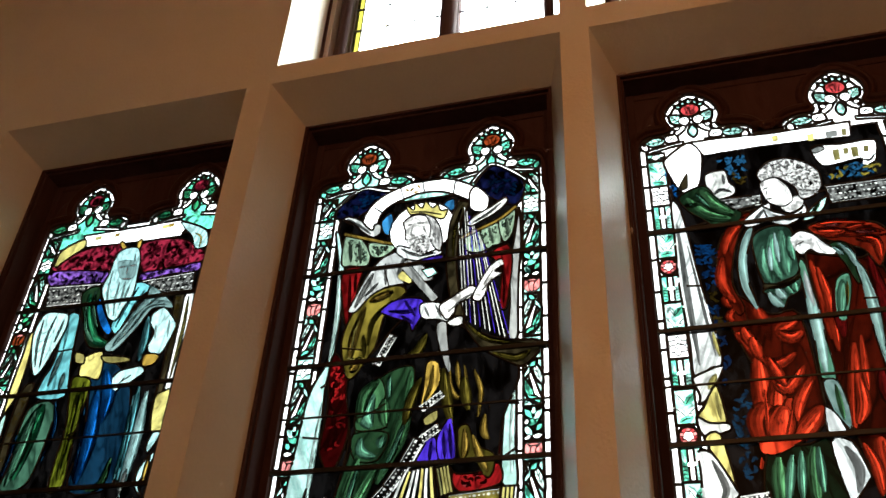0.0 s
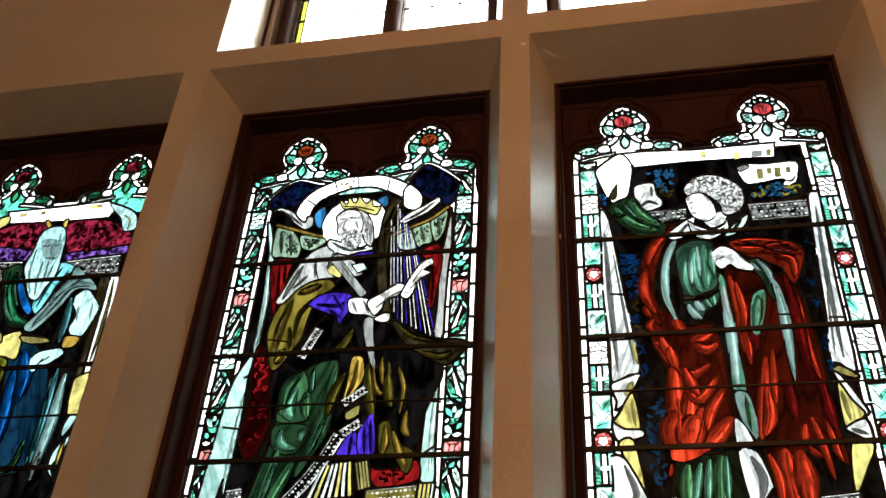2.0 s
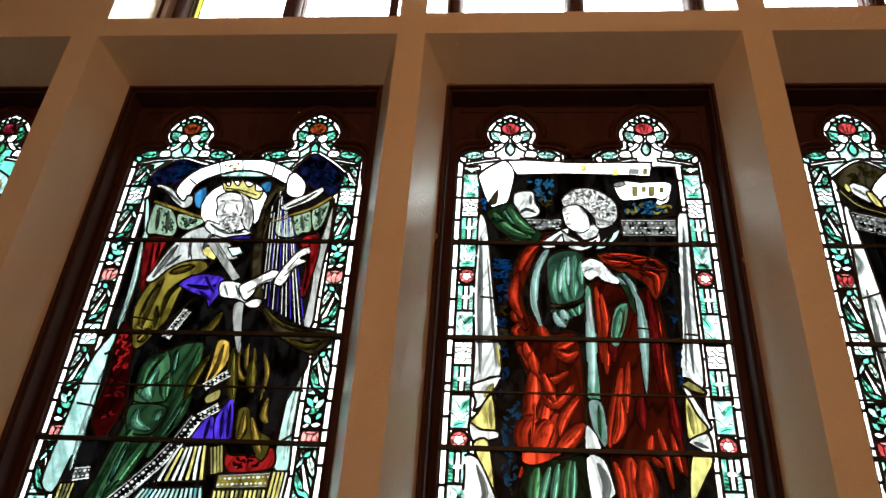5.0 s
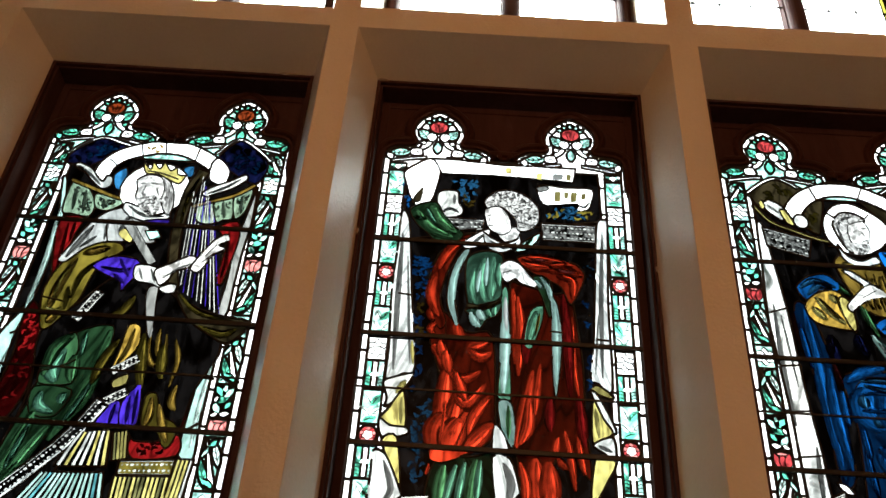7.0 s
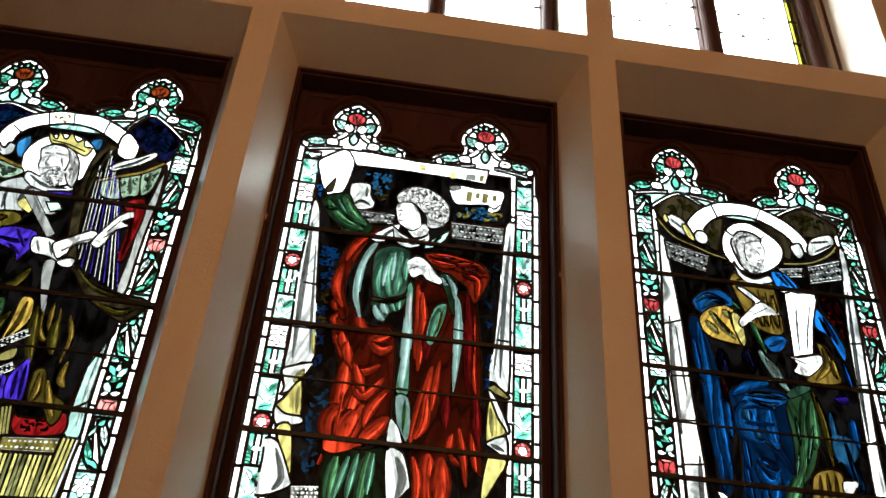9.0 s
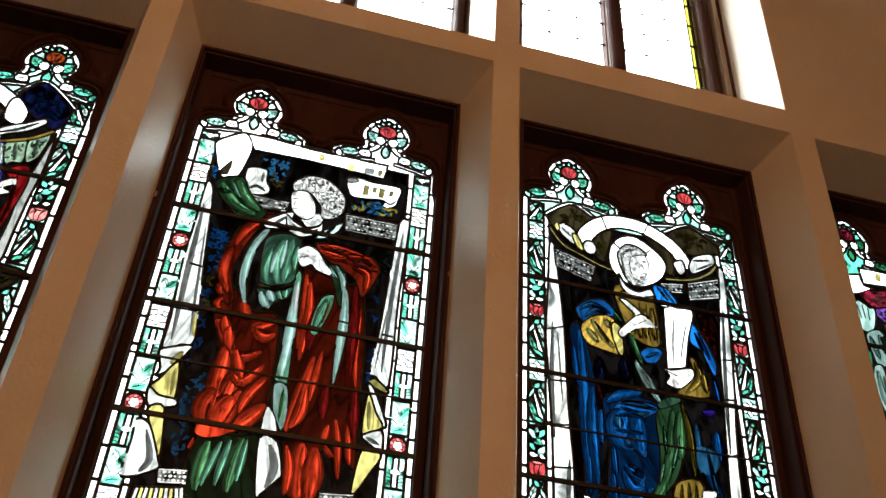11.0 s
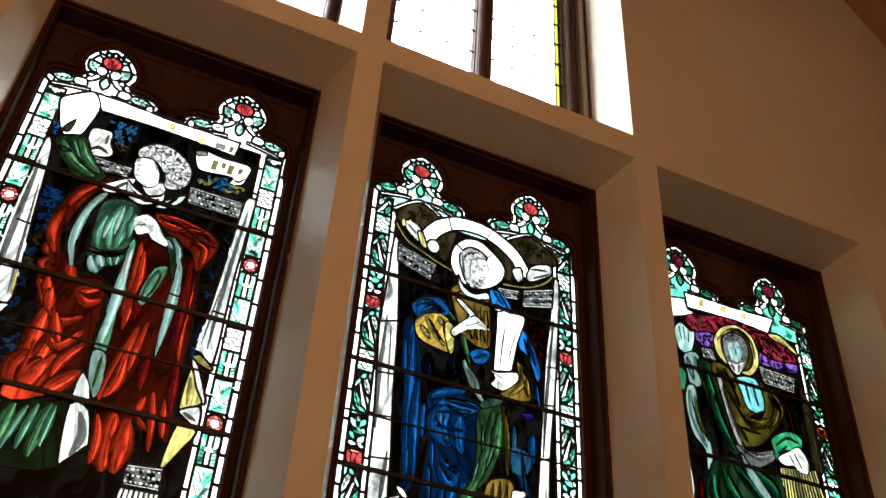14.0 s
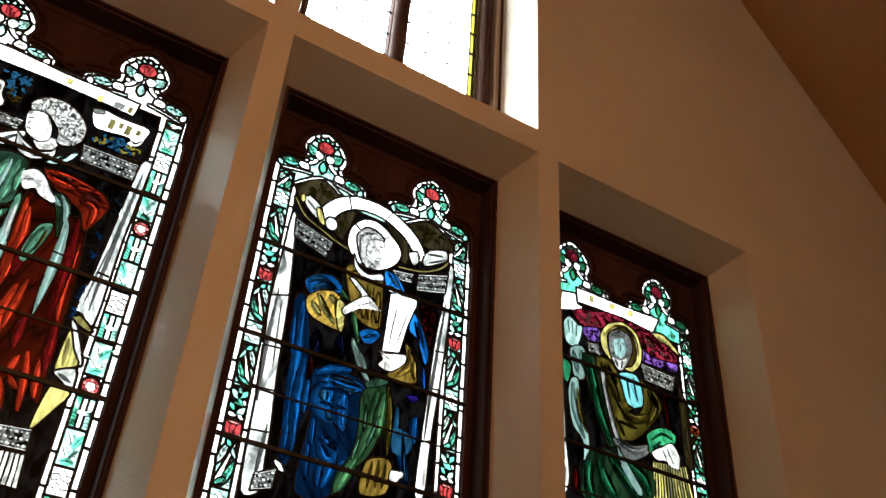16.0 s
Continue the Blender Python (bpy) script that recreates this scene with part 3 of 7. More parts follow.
def veined_leaf(g, cx, cz, length, width, turn, glass, came=0.45):
    """A leaf pane with a painted midrib and side veins."""
    g.pane(leaf_shape(cx, cz, length, width, turn), glass, "leaf_pane", came=came)
    c, s = math.cos(turn), math.sin(turn)

    def at(a, b):
        return (cx + a * length * c - b * width * s, cz + a * length * s + b * width * c)
    g.tint(spindle([at(-0.42, 0), at(0.0, 0.03), at(0.44, 0)], 0.36), glass + "_c6")
    for a in (-0.22, 0.0, 0.2):
        for side in (-1, 1):
            g.tint(spindle([at(a, 0.04 * side), at(a + 0.1, 0.2 * side), at(a + 0.14, 0.34 * side)], 0.28), glass + "_c6")


def trefoil(g, cx, lobe, wing, leafy):
    """One lobe of the head: a rose under a fan of sepals, two veined leaves, white scrolls, and leaves along the shoulders."""
    for k in range(5):
        a = math.pi * (0.18 + 0.16 * k)
        g.pane(leaf_shape(cx + 4.6 * math.cos(a), 152.2 + 4.0 * math.sin(a), 3.0, 1.7, a), "aqua_light" if k % 2 else leafy, "sepal_pane", came=0.3)
    for sgn in (-1, 1):
        veined_leaf(g, cx + sgn * 5.2, 148.6, 6.4, 4.4, math.pi / 2 - sgn * 0.75, leafy)
        g.pane(leaf_shape(cx + sgn * 4.0, 143.6, 7.6, 2.4, sgn * 2.35 - (0 if sgn > 0 else math.pi) + (math.pi if sgn > 0 else 0)), "white", "stalk_pane", came=0.45)
        g.oval(cx + sgn * 2.3, 147.4, 1.9, 2.2, "white", "scroll_pane", 0.4, n=14)
        g.ink([(cx + sgn * 1.4, 147.6), (cx + sgn * 2.2, 148.6), (cx + sgn * 3.0, 147.4), (cx + sgn * 2.2, 146.6)], (0.3, 0.12))
        g.oval(cx + sgn * 5.4, 144.6, 1.2, 1.1, wing, "scroll_pane", 0.4, n=10)
        veined_leaf(g, cx + sgn * 13.2, 139.5, 8.4, 4.0, -sgn * 0.1 + (0 if sgn > 0 else math.pi), leafy)
        g.pane([(cx + sgn * 6.0, 141.8), (cx + sgn * 9.4, 141.4), (cx + sgn * 9.2, 138.4), (cx + sgn * 5.2, 138.6)], "white", "scroll_pane", came=0.45)
        g.tint(spindle([(cx + sgn * 6.2, 139.2), (cx + sgn * 7.4, 140.4), (cx + sgn * 8.6, 139.2)], 0.5), "pearl_c3")
        g.pane(leaf_shape(cx + sgn * 16.8, 137.6, 4.2, 2.6, sgn * 1.1), wing, "leaf_pane", came=0.4)
        g.band([(cx + sgn * 3.6, 137.6), (cx + sgn * 9.0, 136.8), (cx + sgn * 16.0, 135.4)], 1.3, "white", "edging_pane", 0.5)
    g.pane(leaf_shape(cx, 142.4, 6.0, 3.2, math.pi / 2), leafy, "leaf_pane", came=0.5)
    g.oval(cx, 152.2, 3.5, 3.1, lobe, "rose_pane", 0.6)
    for k in range(3):
        g.tint(spindle([(cx - 1.8 + k * 1.8, 153.8), (cx - 1.2 + k * 1.2, 151.6), (cx - 0.7 + k * 0.7, 150.2)], 0.45), lobe + "_c4")


def border_cell(g, kind, x0, x1, z0, z1, rose, pale, bed, rng):
    """One square of the running border."""
    w, h, cx, cz = x1 - x0, z1 - z0, (x0 + x1) / 2, (z0 + z1) / 2
    if kind == "rose":
        g.rect(x0, x1, z0, z1, bed, "border_pane", 0.7)
        g.oval(cx, cz, w * 0.47, h * 0.46, rose, "rose_pane", 0.4, n=14)
        for k in range(5):
            a = k * math.tau / 5 + 0.3
            g.oval(cx + 1.9 * math.cos(a), cz + 1.9 * math.sin(a), 0.7, 0.7, "coral", "petal_pane", 0.08, n=7)
            g.oval(cx + 0.8 * math.cos(a + 0.6), cz + 0.8 * math.sin(a + 0.6), 0.62, 0.62, "white", "petal_pane", 0.0, n=7)
        g.oval(cx, cz, 0.7, 0.7, "white", "petal_pane", 0.0, n=8)
    elif kind == "tulip":
        g.rect(x0, x1, z0, z1, bed, "border_pane", 0.7)
        for k in (-1, 0, 1):
            g.pane(leaf_shape(cx + k * w * 0.27, cz, h * 0.85, w * 0.36, math.pi / 2 - k * 0.25), rose, "petal_pane", came=0.2)
        g.oval(cx, z1 - 0.9, w * 0.3, 0.5, "coral", "petal_pane", 0.15, n=10)
    elif kind == "bloom":
        g.rect(x0, x1, z0, z1, bed, "border_pane", 0.7)
        for k in range(6):
            a = k * math.tau / 6 + 0.5
            g.pane(leaf_shape(cx + 1.5 * math.cos(a), cz + 1.6 * math.sin(a), 3.0, 2.3, a), "white", "petal_pane", came=0.2)
        g.oval(cx, cz, 0.8, 0.8, "white", "petal_pane", 0.12, n=8)
    elif kind == "stem":
        g.rect(x0, cx, z0, z1, "aqua", "border_pane", 0.6)
        g.rect(cx, x1, z0, z1, "aqua_light", "border_pane", 0.6)
        g.band([(cx, z0 + 0.2), (cx, z1 - 0.2)], 1.7, "white", "stem_pane", 0.35)
        g.oval(cx, cz, 1.3, 1.0, "white", "stem_pane", 0.0, n=8)
        for sgn in (-1, 1):
            g.pane(leaf_shape(cx + sgn * w * 0.34, cz + h * 0.22, h * 0.36, w * 0.2, math.pi / 2 - sgn * 0.3), "white" if sgn > 0 else "aqua_light", "leaf_pane", came=0.0)
            for k in range(4):
                zz = z0 + h * (0.10 + 0.11 * k)
                g.ink([(cx + sgn * w * 0.22, zz), (cx + sgn * w * 0.34, zz + 0.35), (cx + sgn * w * 0.45, zz)], (0.2, 0.12))
    elif kind == "blade":
        g.rect(x0, x1, z0, z1, bed, "border_pane", 0.7)
        lean = rng.choice((-1, 1))
        g.band([(cx + lean * w * 0.38, z0 + 0.3), (cx, cz), (cx - lean * w * 0.36, z1 - 0.4)], (2.2, 0.8), "white", "blade_pane", 0.4)
        veined_leaf(g, cx - lean * w * 0.24, cz - h * 0.16, h * 0.62, w * 0.42, math.pi / 2 + lean * 0.35, "aqua")
        veined_leaf(g, cx + lean * w * 0.24, cz + h * 0.2, h * 0.58, w * 0.42, math.pi / 2 + lean * 0.35, "mint" if bed == "aqua_light" else "aqua_light")
        g.oval(cx - lean * w * 0.34, z0 + h * 0.12, 0.6, 0.6, "aqua_light", "berry_pane", 0.15, n=7)
        g.pane(leaf_shape(cx - lean * w * 0.30, cz + h * 0.22, h * 0.34, w * 0.26, math.pi / 2 - lean * 0.5), "aqua_light", "leaf_pane", came=0.3)
        g.pane(leaf_shape(cx + lean * w * 0.02, z1 - h * 0.1, h * 0.22, w * 0.34, lean * 0.8), pale, "leaf_pane", came=0.3)
        g.pane(leaf_shape(cx + lean * w * 0.12, cz - h * 0.36, h * 0.26, w * 0.3, math.pi / 2 + lean * 0.9), pale, "leaf_pane", came=0.3)
    elif pale == "aqua_light":
        # pale mint leaves, veined in fired paint
        g.rect(x0, x1, z0, z1, "aqua_light", "border_pane", 0.7)
        flip = rng.choice((-1, 1))
        for px, pz, size, turn, glass in ((-0.18, 0.24, 4.4, 2.1, "mint"), (0.24, 0.20, 4.2, 0.9, "aqua"), (-0.22, -0.16, 4.2, -0.9, "mint"), (0.24, -0.16, 3.8, -2.2, "mint"), (0.0, -0.36, 3.6, 0.2, "aqua")):
            px, turn = px * flip * w + cx, turn * flip + rng.uniform(-0.2, 0.2)
            pz = cz + pz * h
            g.pane(leaf_shape(px, pz, size * h / 9.5, 2.1, turn), glass, "leaf_pane", came=0.0)
            dx, dz = math.cos(turn) * size * 0.42, math.sin(turn) * size * 0.42
            g.ink([(px - dx, pz - dz), (px, pz + 0.2), (px + dx, pz + dz)], (0.26, 0.08))
            g.ink([(px - dz * 0.4, pz + dx * 0.4), (px + dx * 0.3, pz + dz * 0.3)], (0.2, 0.08))
    else:
        g.rect(x0, x1, z0, z1, "white" if pale == "aqua_light" else pale, "border_pane", 0.7)
        flip = rng.choice((-1, 1))
        for px, pz, size, wide, turn, glass in ((0.0, 0.06, 4.6, 3.0, 0.5, pale), (-0.27, 0.30, 3.6, 2.4, 2.2, pale), (0.27, 0.27, 3.8, 2.5, 0.9, "aqua_light"),
                                                (-0.24, -0.22, 4.0, 2.6, -0.9, "aqua_light"), (0.28, -0.12, 3.2, 2.2, -2.2, pale), (0.22, -0.36, 3.0, 2.2, 0.2, "white"),
                                                (-0.30, -0.40, 2.6, 1.8, 0.3, "white"), (0.02, 0.40, 2.8, 1.8, 1.5, bed), (-0.36, 0.06, 2.2, 1.5, 1.2, "white")):
            g.pane(leaf_shape(cx + flip * px * w, cz + pz * h, size * h / 9.5 + rng.uniform(-0.3, 0.3), wide, flip * turn), glass, "leaf_pane", came=0.22)


def border(g, x0, x1, bottom, kinds, rose, pale, bed, inner, seed, start):
    """White edging, running border and inner strip up both sides of a light."""
    rng = random.Random(seed)
    heights = {"rose": 6.0, "tulip": 5.4, "bloom": 7.4, "stem": 8.8, "blade": 14.2, "leaf": 10.0}
    fit = 55.8 / sum(heights[k] for k in kinds)
    for sgn, edge in ((1, x0), (-1, x1)):
        def lane(a, b):
            return (edge + a, edge + b) if sgn > 0 else (edge - b, edge - a)
        z = bottom
        while z < 133.0:
            h = rng.uniform(8.5, 12.5)
            g.rect(*lane(0.0, 2.4), z, min(z + h, 138.0), "white", "edging_pane", 0.8)
            z += h
        z, k = start - heights[kinds[0]] * fit / 2 - 2 * 55.8, 0
        while z < 134.0:
            kind = kinds[k % len(kinds)]
            top_z = min(z + heights[kind] * fit, 134.4)
            if top_z - z > 2.5 and top_z > BOTTOM:
                border_cell(g, kind, *lane(2.4, 8.4), z, top_z, rose, pale, bed, rng)
            z, k = top_z, k + 1
        z = bottom
        while z < 128.0:
            h = rng.uniform(9.0, 16.0)
            g.rect(*lane(8.4, 10.4), z, min(z + h, 129.0), inner, "edging_pane", 0.7)
            z += h


def window_frame(parent, fl, fr, clip):
    """Moulded timber frame: stepped outer mouldings and a flat head panel cut to the glass."""
    gy = GLASS_Y
    steps = ((0.0, 0.012, FRAME_Y - 0.003, WOOD), (0.012, 0.02, FRAME_Y + 0.012, WOOD), (0.02, 0.047, FRAME_Y + 0.0925, WOOD))
    for a, b, y, mat in steps:
        for xa, xb in ((fl + a, fl + b), (fr - b, fr - a)):
            box("jamb_moulding", xa, xb, y, gy + 0.004, SILL_Z, FRAME_TOP - a, mat, parent, 0.003)
        box("head_moulding", fl + b, fr - b, y + 0.001, gy + 0.004, FRAME_TOP - b, FRAME_TOP - a - 0.0005, mat, parent, 0.003)
    # panel with the cusped opening
    x0, x1 = (fl + 0.045) * 100, (fr - 0.045) * 100
    x0, x1 = min(x0, clip[0][0] - 0.6), max(x1, clip[-1][0] + 0.6)
    z1 = (FRAME_TOP - 0.045) * 100
    base = clip[0][1]
    outer = [(x0, base - 2), (x1, base - 2), (x1, z1), (x0, z1)]
    shift = cross_points(clip)
    verts = [Vector(p) for p in outer + shift]
    ov, _, of, _, _, orig = mathutils_cdt(verts, [], [[0, 1, 2, 3], list(range(4, len(verts)))], 1, 1e-4, True)
    bm = bmesh.new()
    front, back = gy - 0.012, gy + 0.003
    f = [bm.verts.new((p[0] / 100, front, p[1] / 100)) for p in ov]
    for t, o in zip(of, orig):
        if 0 in o and 1 not in o:
            bm.faces.new([f[i] for i in t])
    bm.normal_update()
    got = bmesh.ops.extrude_face_region(bm, geom=list(bm.faces))
    for v in got["geom"]:
        if isinstance(v, bmesh.types.BMVert):
            v.co.y = back
    bmesh.ops.recalc_face_normals(bm, faces=bm.faces)
    part("head_panel", bm, WOOD, parent)
    # shallow carved drops in the spandrels
    for px, pz, long, wide, turn in ((43.5, 152.0, 13.0, 5.0, math.pi / 2), (5.0, 150.0, 10.0, 4.0, 1.0), (82.2, 150.0, 10.0, 4.0, 2.14)):
        bm = bmesh.new()
        ring = smooth_loop(leaf_shape(px, pz, long, wide, turn), 3)
        rim = [bm.verts.new(((clip[0][0] + x) / 100, gy - 0.0121, (BASE + RISE * z) / 100)) for x, z in ring]
        tip = bm.verts.new(((clip[0][0] + px) / 100, gy - 0.021, (BASE + RISE * pz) / 100))
        for i in range(len(rim)):
            bm.faces.new((rim[i - 1], rim[i], tip))
        bmesh.ops.recalc_face_normals(bm, faces=bm.faces)
        part("carved_drop", bm, WOOD, parent)
    # raised moulding that follows the cusps
    line = [(px / 100, pz / 100) for px, pz in clip[1:-1]]
    bm = bmesh.new()
    rows = []
    for i, (px, pz) in enumerate(line):
        a, b = line[max(i - 1, 0)], line[min(i + 1, len(line) - 1)]
        d = Vector((b[0] - a[0], b[1] - a[1])).normalized()
        n = Vector((-d.y, d.x))
        rows.append([bm.verts.new((px + n.x * s, gy - 0.012 - h, pz + n.y * s)) for s, h in ((0.010, 0.0), (0.016, 0.011), (0.024, 0.015), (0.032, 0.010), (0.038, 0.0))])
    for r, q in zip(rows, rows[1:]):
        for k in range(4):
            bm.faces.new((r[k], r[k + 1], q[k + 1], q[k]))
    part("cusp_moulding", bm, BEAD_WOOD, parent)


def saddle_bars(parent, x0, x1, levels):
    for z in levels:
        bm = bmesh.new()
        box_into(bm, x0 / 100 - 0.02, x1 / 100 + 0.02, GLASS_Y - 0.016, GLASS_Y - 0.006, z - 0.008, z + 0.008)
        bmesh.ops.recalc_face_normals(bm, faces=bm.faces)
        bmesh.ops.bevel(bm, geom=list(bm.edges), offset=0.002, segments=1, affect="EDGES")
        part("saddle_bar", bm, IRON, parent, "flat black iron bar tied across the glass")


GLASS_X = [(-7.9 + 120 * (i - 2), 79.3 + 120 * (i - 2)) for i in range(5)]
BASE, RISE = 244.88, 1.0408
BOTTOM = -62.0
WIDE = GLASS_X[0][1] - GLASS_X[0][0]


def light_to_wall(pts, x0):
    """From a light's own centimetres to the wall's."""
    return [(px + x0, BASE + RISE * pz) for px, pz in pts]


def stained_window(i, draw, label):
    """One tall light: frame, panes, lead and bars. draw(g) lays the panes; it works in centimetres from the light's left edge."""
    x0, x1 = GLASS_X[i]
    win = new("window_%d" % (i + 1))
    tagged(win, "tall moulded dark red timber window frame with cusped head", "window", "tall window frames", "structure")
    panel = new("stained_glass_panel")
    panel.location = ((x0 + x1) / 200, GLASS_Y, (BASE + RISE * BOTTOM) / 100)
    tagged(panel, label, "stained glass", "tall stained glass panels")
    g = Leaded()
    clip = window_outline(BOTTOM)
    g.pane(clip, "white", "edging_pane", False, 0.8)
    draw(g)
    head = [(p, q) for p, q in zip(clip, inset(clip, 2.3)) if p[1] > 138]
    for p, q in head[::4]:
        g.lead_line([p, q], 0.7)
    g.pieces = [(light_to_wall(pts, x0), *rest) for pts, *rest in g.pieces]
    wall_clip = light_to_wall(clip, x0)
    g.build(panel, cross_points(wall_clip))
    window_frame(win, FRAME_LEFT[i], FRAME_RIGHT[i], wall_clip)
    box("glazing_bar", x0 / 100, x1 / 100, GLASS_Y - 0.009, GLASS_Y - 0.004, 2.9365, 2.9425, IRON, panel)
    saddle_bars(panel, x0, x1, [2.7558 + 0.3698 * k for k in range(-2, 3)])
    return win



# ---- upper lights ----
def upper_window(i, a, b, z, yellow_left, yellow_right):
    """Clear leaded light with a turned timber mullion, seen against the sky."""
    win = new("window_%d" % (i + 6))
    tagged(win, "clerestory window frame of brown timber with beaded mullion", "window", "upper clear lights", "structure")
    la = 0.10 if yellow_left else 0.055
    lb = 0.10 if yellow_right else 0.055
    x0 = a + (0.043 if a < -1 else 0.05)
    x1 = b - (0.044 if b > 2 else 0.05)
    mid = (-0.801, 0.362, 1.540)[i]
    y0, y1 = FRAME_Y + 0.03, GLASS_Y + 0.03
    z0, z1 = z + 0.03, UPPER_TOP - 0.1

    def upright(name, xa, xb):
        """A timber bar behind the glass line with a broad half-round bead on its room side."""
        w = xb - xa
        box(name, xa, xb, GLASS_Y - 0.018, y1, z0, z1, WOOD, win, 0.004)
        bm = bmesh.new()
        n = 12
        lower, upper = [], []
        for k in range(n):
            t = k * math.pi / (n - 1)
            px, py = (xa + xb) / 2 - math.cos(t) * w * 0.46, GLASS_Y - 0.0175 - math.sin(t) ** 0.8 * 0.05
            lower.append(bm.verts.new((px, py, z0)))
            upper.append(bm.verts.new((px, py, z1)))
        for k in range(n - 1):
            bm.faces.new((lower[k], lower[k + 1], upper[k + 1], upper[k]))
        bmesh.ops.recalc_face_normals(bm, faces=bm.faces)
        part("bead", bm, BEAD_WOOD, win)

    if yellow_left:
        box("outer_strip", x0, x0 + 0.013, y0 - 0.004, y1, z0, z1, WOOD, win, 0.003)
        box("trim_strip", x0 + 0.0135, x0 + 0.036, y0, y1, z0, z1, PALE_WOOD, win, 0.004)
        upright("jamb", x0 + 0.037, x0 + la)
    else:
        upright("jamb", x0, x0 + la)
    if yellow_right:
        box("outer_strip", x1 - 0.013, x1, y0 - 0.004, y1, z0, z1, WOOD, win, 0.003)
        box("trim_strip", x1 - 0.036, x1 - 0.0135, y0, y1, z0, z1, PALE_WOOD, win, 0.004)
        upright("jamb", x1 - lb, x1 - 0.037)
    else:
        upright("jamb", x1 - lb, x1)
    upright("mullion", mid - 0.04, mid + 0.04)
    box("bottom_rail", x0 + la, x1 - lb, y0 + 0.015, y1, z0, z0 + 0.05, WOOD, win, 0.004)
    for xa, xb, ya, yb in ((x0 + la, mid - 0.04, yellow_left, False), (mid + 0.04, x1 - lb, False, yellow_right)):
        lead = bmesh.new()
        panel = new("leaded_glass_panel")
        panel.location = ((xa + xb) / 2, GLASS_Y, z0 + 0.05)
        tagged(panel, "clear leaded glass panel with " + ("a yellow edge strip" if ya or yb else "a thin square lattice"), "leaded glass", "clear leaded panels")
        cols = [xa]
        if ya:
            cols.append(xa + 0.035)
        inner_end = xb - 0.035 if yb else xb
        count = 3
        first = cols[-1]
        cols += [first + (inner_end - first) * k / count for k in range(1, count + 1)]
        if yb:
            cols.append(xb)
        rows, zz = [], z0 + 0.05
        while zz < z1 - 0.05:
            rows.append(zz)
            zz += 0.145
        rows.append(z1)
        for ci, (ca, cb) in enumerate(zip(cols, cols[1:])):
            stripe = (ya and ci == 0) or (yb and ci == len(cols) - 2)
            for ra, rb in zip(rows, rows[1:]):
                bm = bmesh.new()
                box_into(bm, ca + 0.001, cb - 0.001, GLASS_Y - 0.0015, GLASS_Y + 0.0015, ra + 0.001, rb - 0.001)
                part("glass_pane", bm, glass_of("yellow" if stripe else "clear"), panel)
        for ca in cols[1:-1]:
            edge = (ya and ca == cols[1]) or (yb and ca == cols[-2])
            hw = 0.0025 if edge else 0.0007
            box_into(lead, ca - hw, ca + hw, GLASS_Y - 0.004, GLASS_Y + 0.003, z0 + 0.05, z1)
        for ra in rows[1:-1]:
            box_into(lead, xa, xb, GLASS_Y - 0.0035, GLASS_Y + 0.003, ra - 0.0007, ra + 0.0007)
            # wire ties at the joints and at the timber
            for ca in cols:
                if ca in (cols[0], cols[-1]):
                    sgn = 1 if ca == cols[0] else -1
                    box_into(lead, min(ca, ca + sgn * 0.026), max(ca, ca + sgn * 0.026), GLASS_Y - 0.008, GLASS_Y - 0.004, ra - 0.0035, ra + 0.0035)
                else:
                    box_into(lead, ca - 0.007, ca + 0.007, GLASS_Y - 0.008, GLASS_Y - 0.004, ra - 0.003, ra + 0.003)
        bmesh.ops.recalc_face_normals(lead, faces=lead.faces)
        part("lead_came", lead, LEAD, panel, "thin lead lattice with wire ties")


for i, (a, b, z) in enumerate(UPPER):
    upper_window(i, a, b, z, i == 0, i == 2)


# ---- worn plaster at the edges of the frames ----
def plaster_chip(x, z, wide, tall, seed):
    """A flake of bare plaster lifted at the frame's edge."""
    rng = random.Random(seed)
    bm = bmesh.new()
    ring = [(x + math.cos(a * math.tau / 9) * wide * rng.uniform(0.6, 1.0), z + math.sin(a * math.tau / 9) * tall * rng.uniform(0.6, 1.0)) for a in range(9)]
    low = [bm.verts.new((px, FRAME_Y - 0.003, pz)) for px, pz in ring]
    top_v = [bm.verts.new((x + (px - x) * 0.7, FRAME_Y - 0.009, z + (pz - z) * 0.7)) for px, pz in ring]
    bm.faces.new(top_v)
    for i in range(9):
        bm.faces.new((low[i - 1], low[i], top_v[i], top_v[i - 1]))
    bmesh.ops.recalc_face_normals(bm, faces=bm.faces)
    part("plaster_chip", bm, PALE_WOOD, wall_north, "flaked pale plaster at the frame")


for k, (x, z, wide, tall) in enumerate((
        (FRAME_LEFT[2] + 0.004, 3.44, 0.006, 0.016), (FRAME_RIGHT[2] - 0.004, 3.36, 0.005, 0.014), (FRAME_LEFT[2] + 0.02, FRAME_TOP - 0.003, 0.03, 0.006),
        (FRAME_RIGHT[1] - 0.09, FRAME_TOP - 0.003, 0.05, 0.006), (FRAME_RIGHT[3] - 0.003, 3.97, 0.004, 0.012), (FRAME_RIGHT[2] - 0.06, FRAME_TOP - 0.003, 0.04, 0.005))):
    plaster_chip(x, z, wide, tall, k + 5)


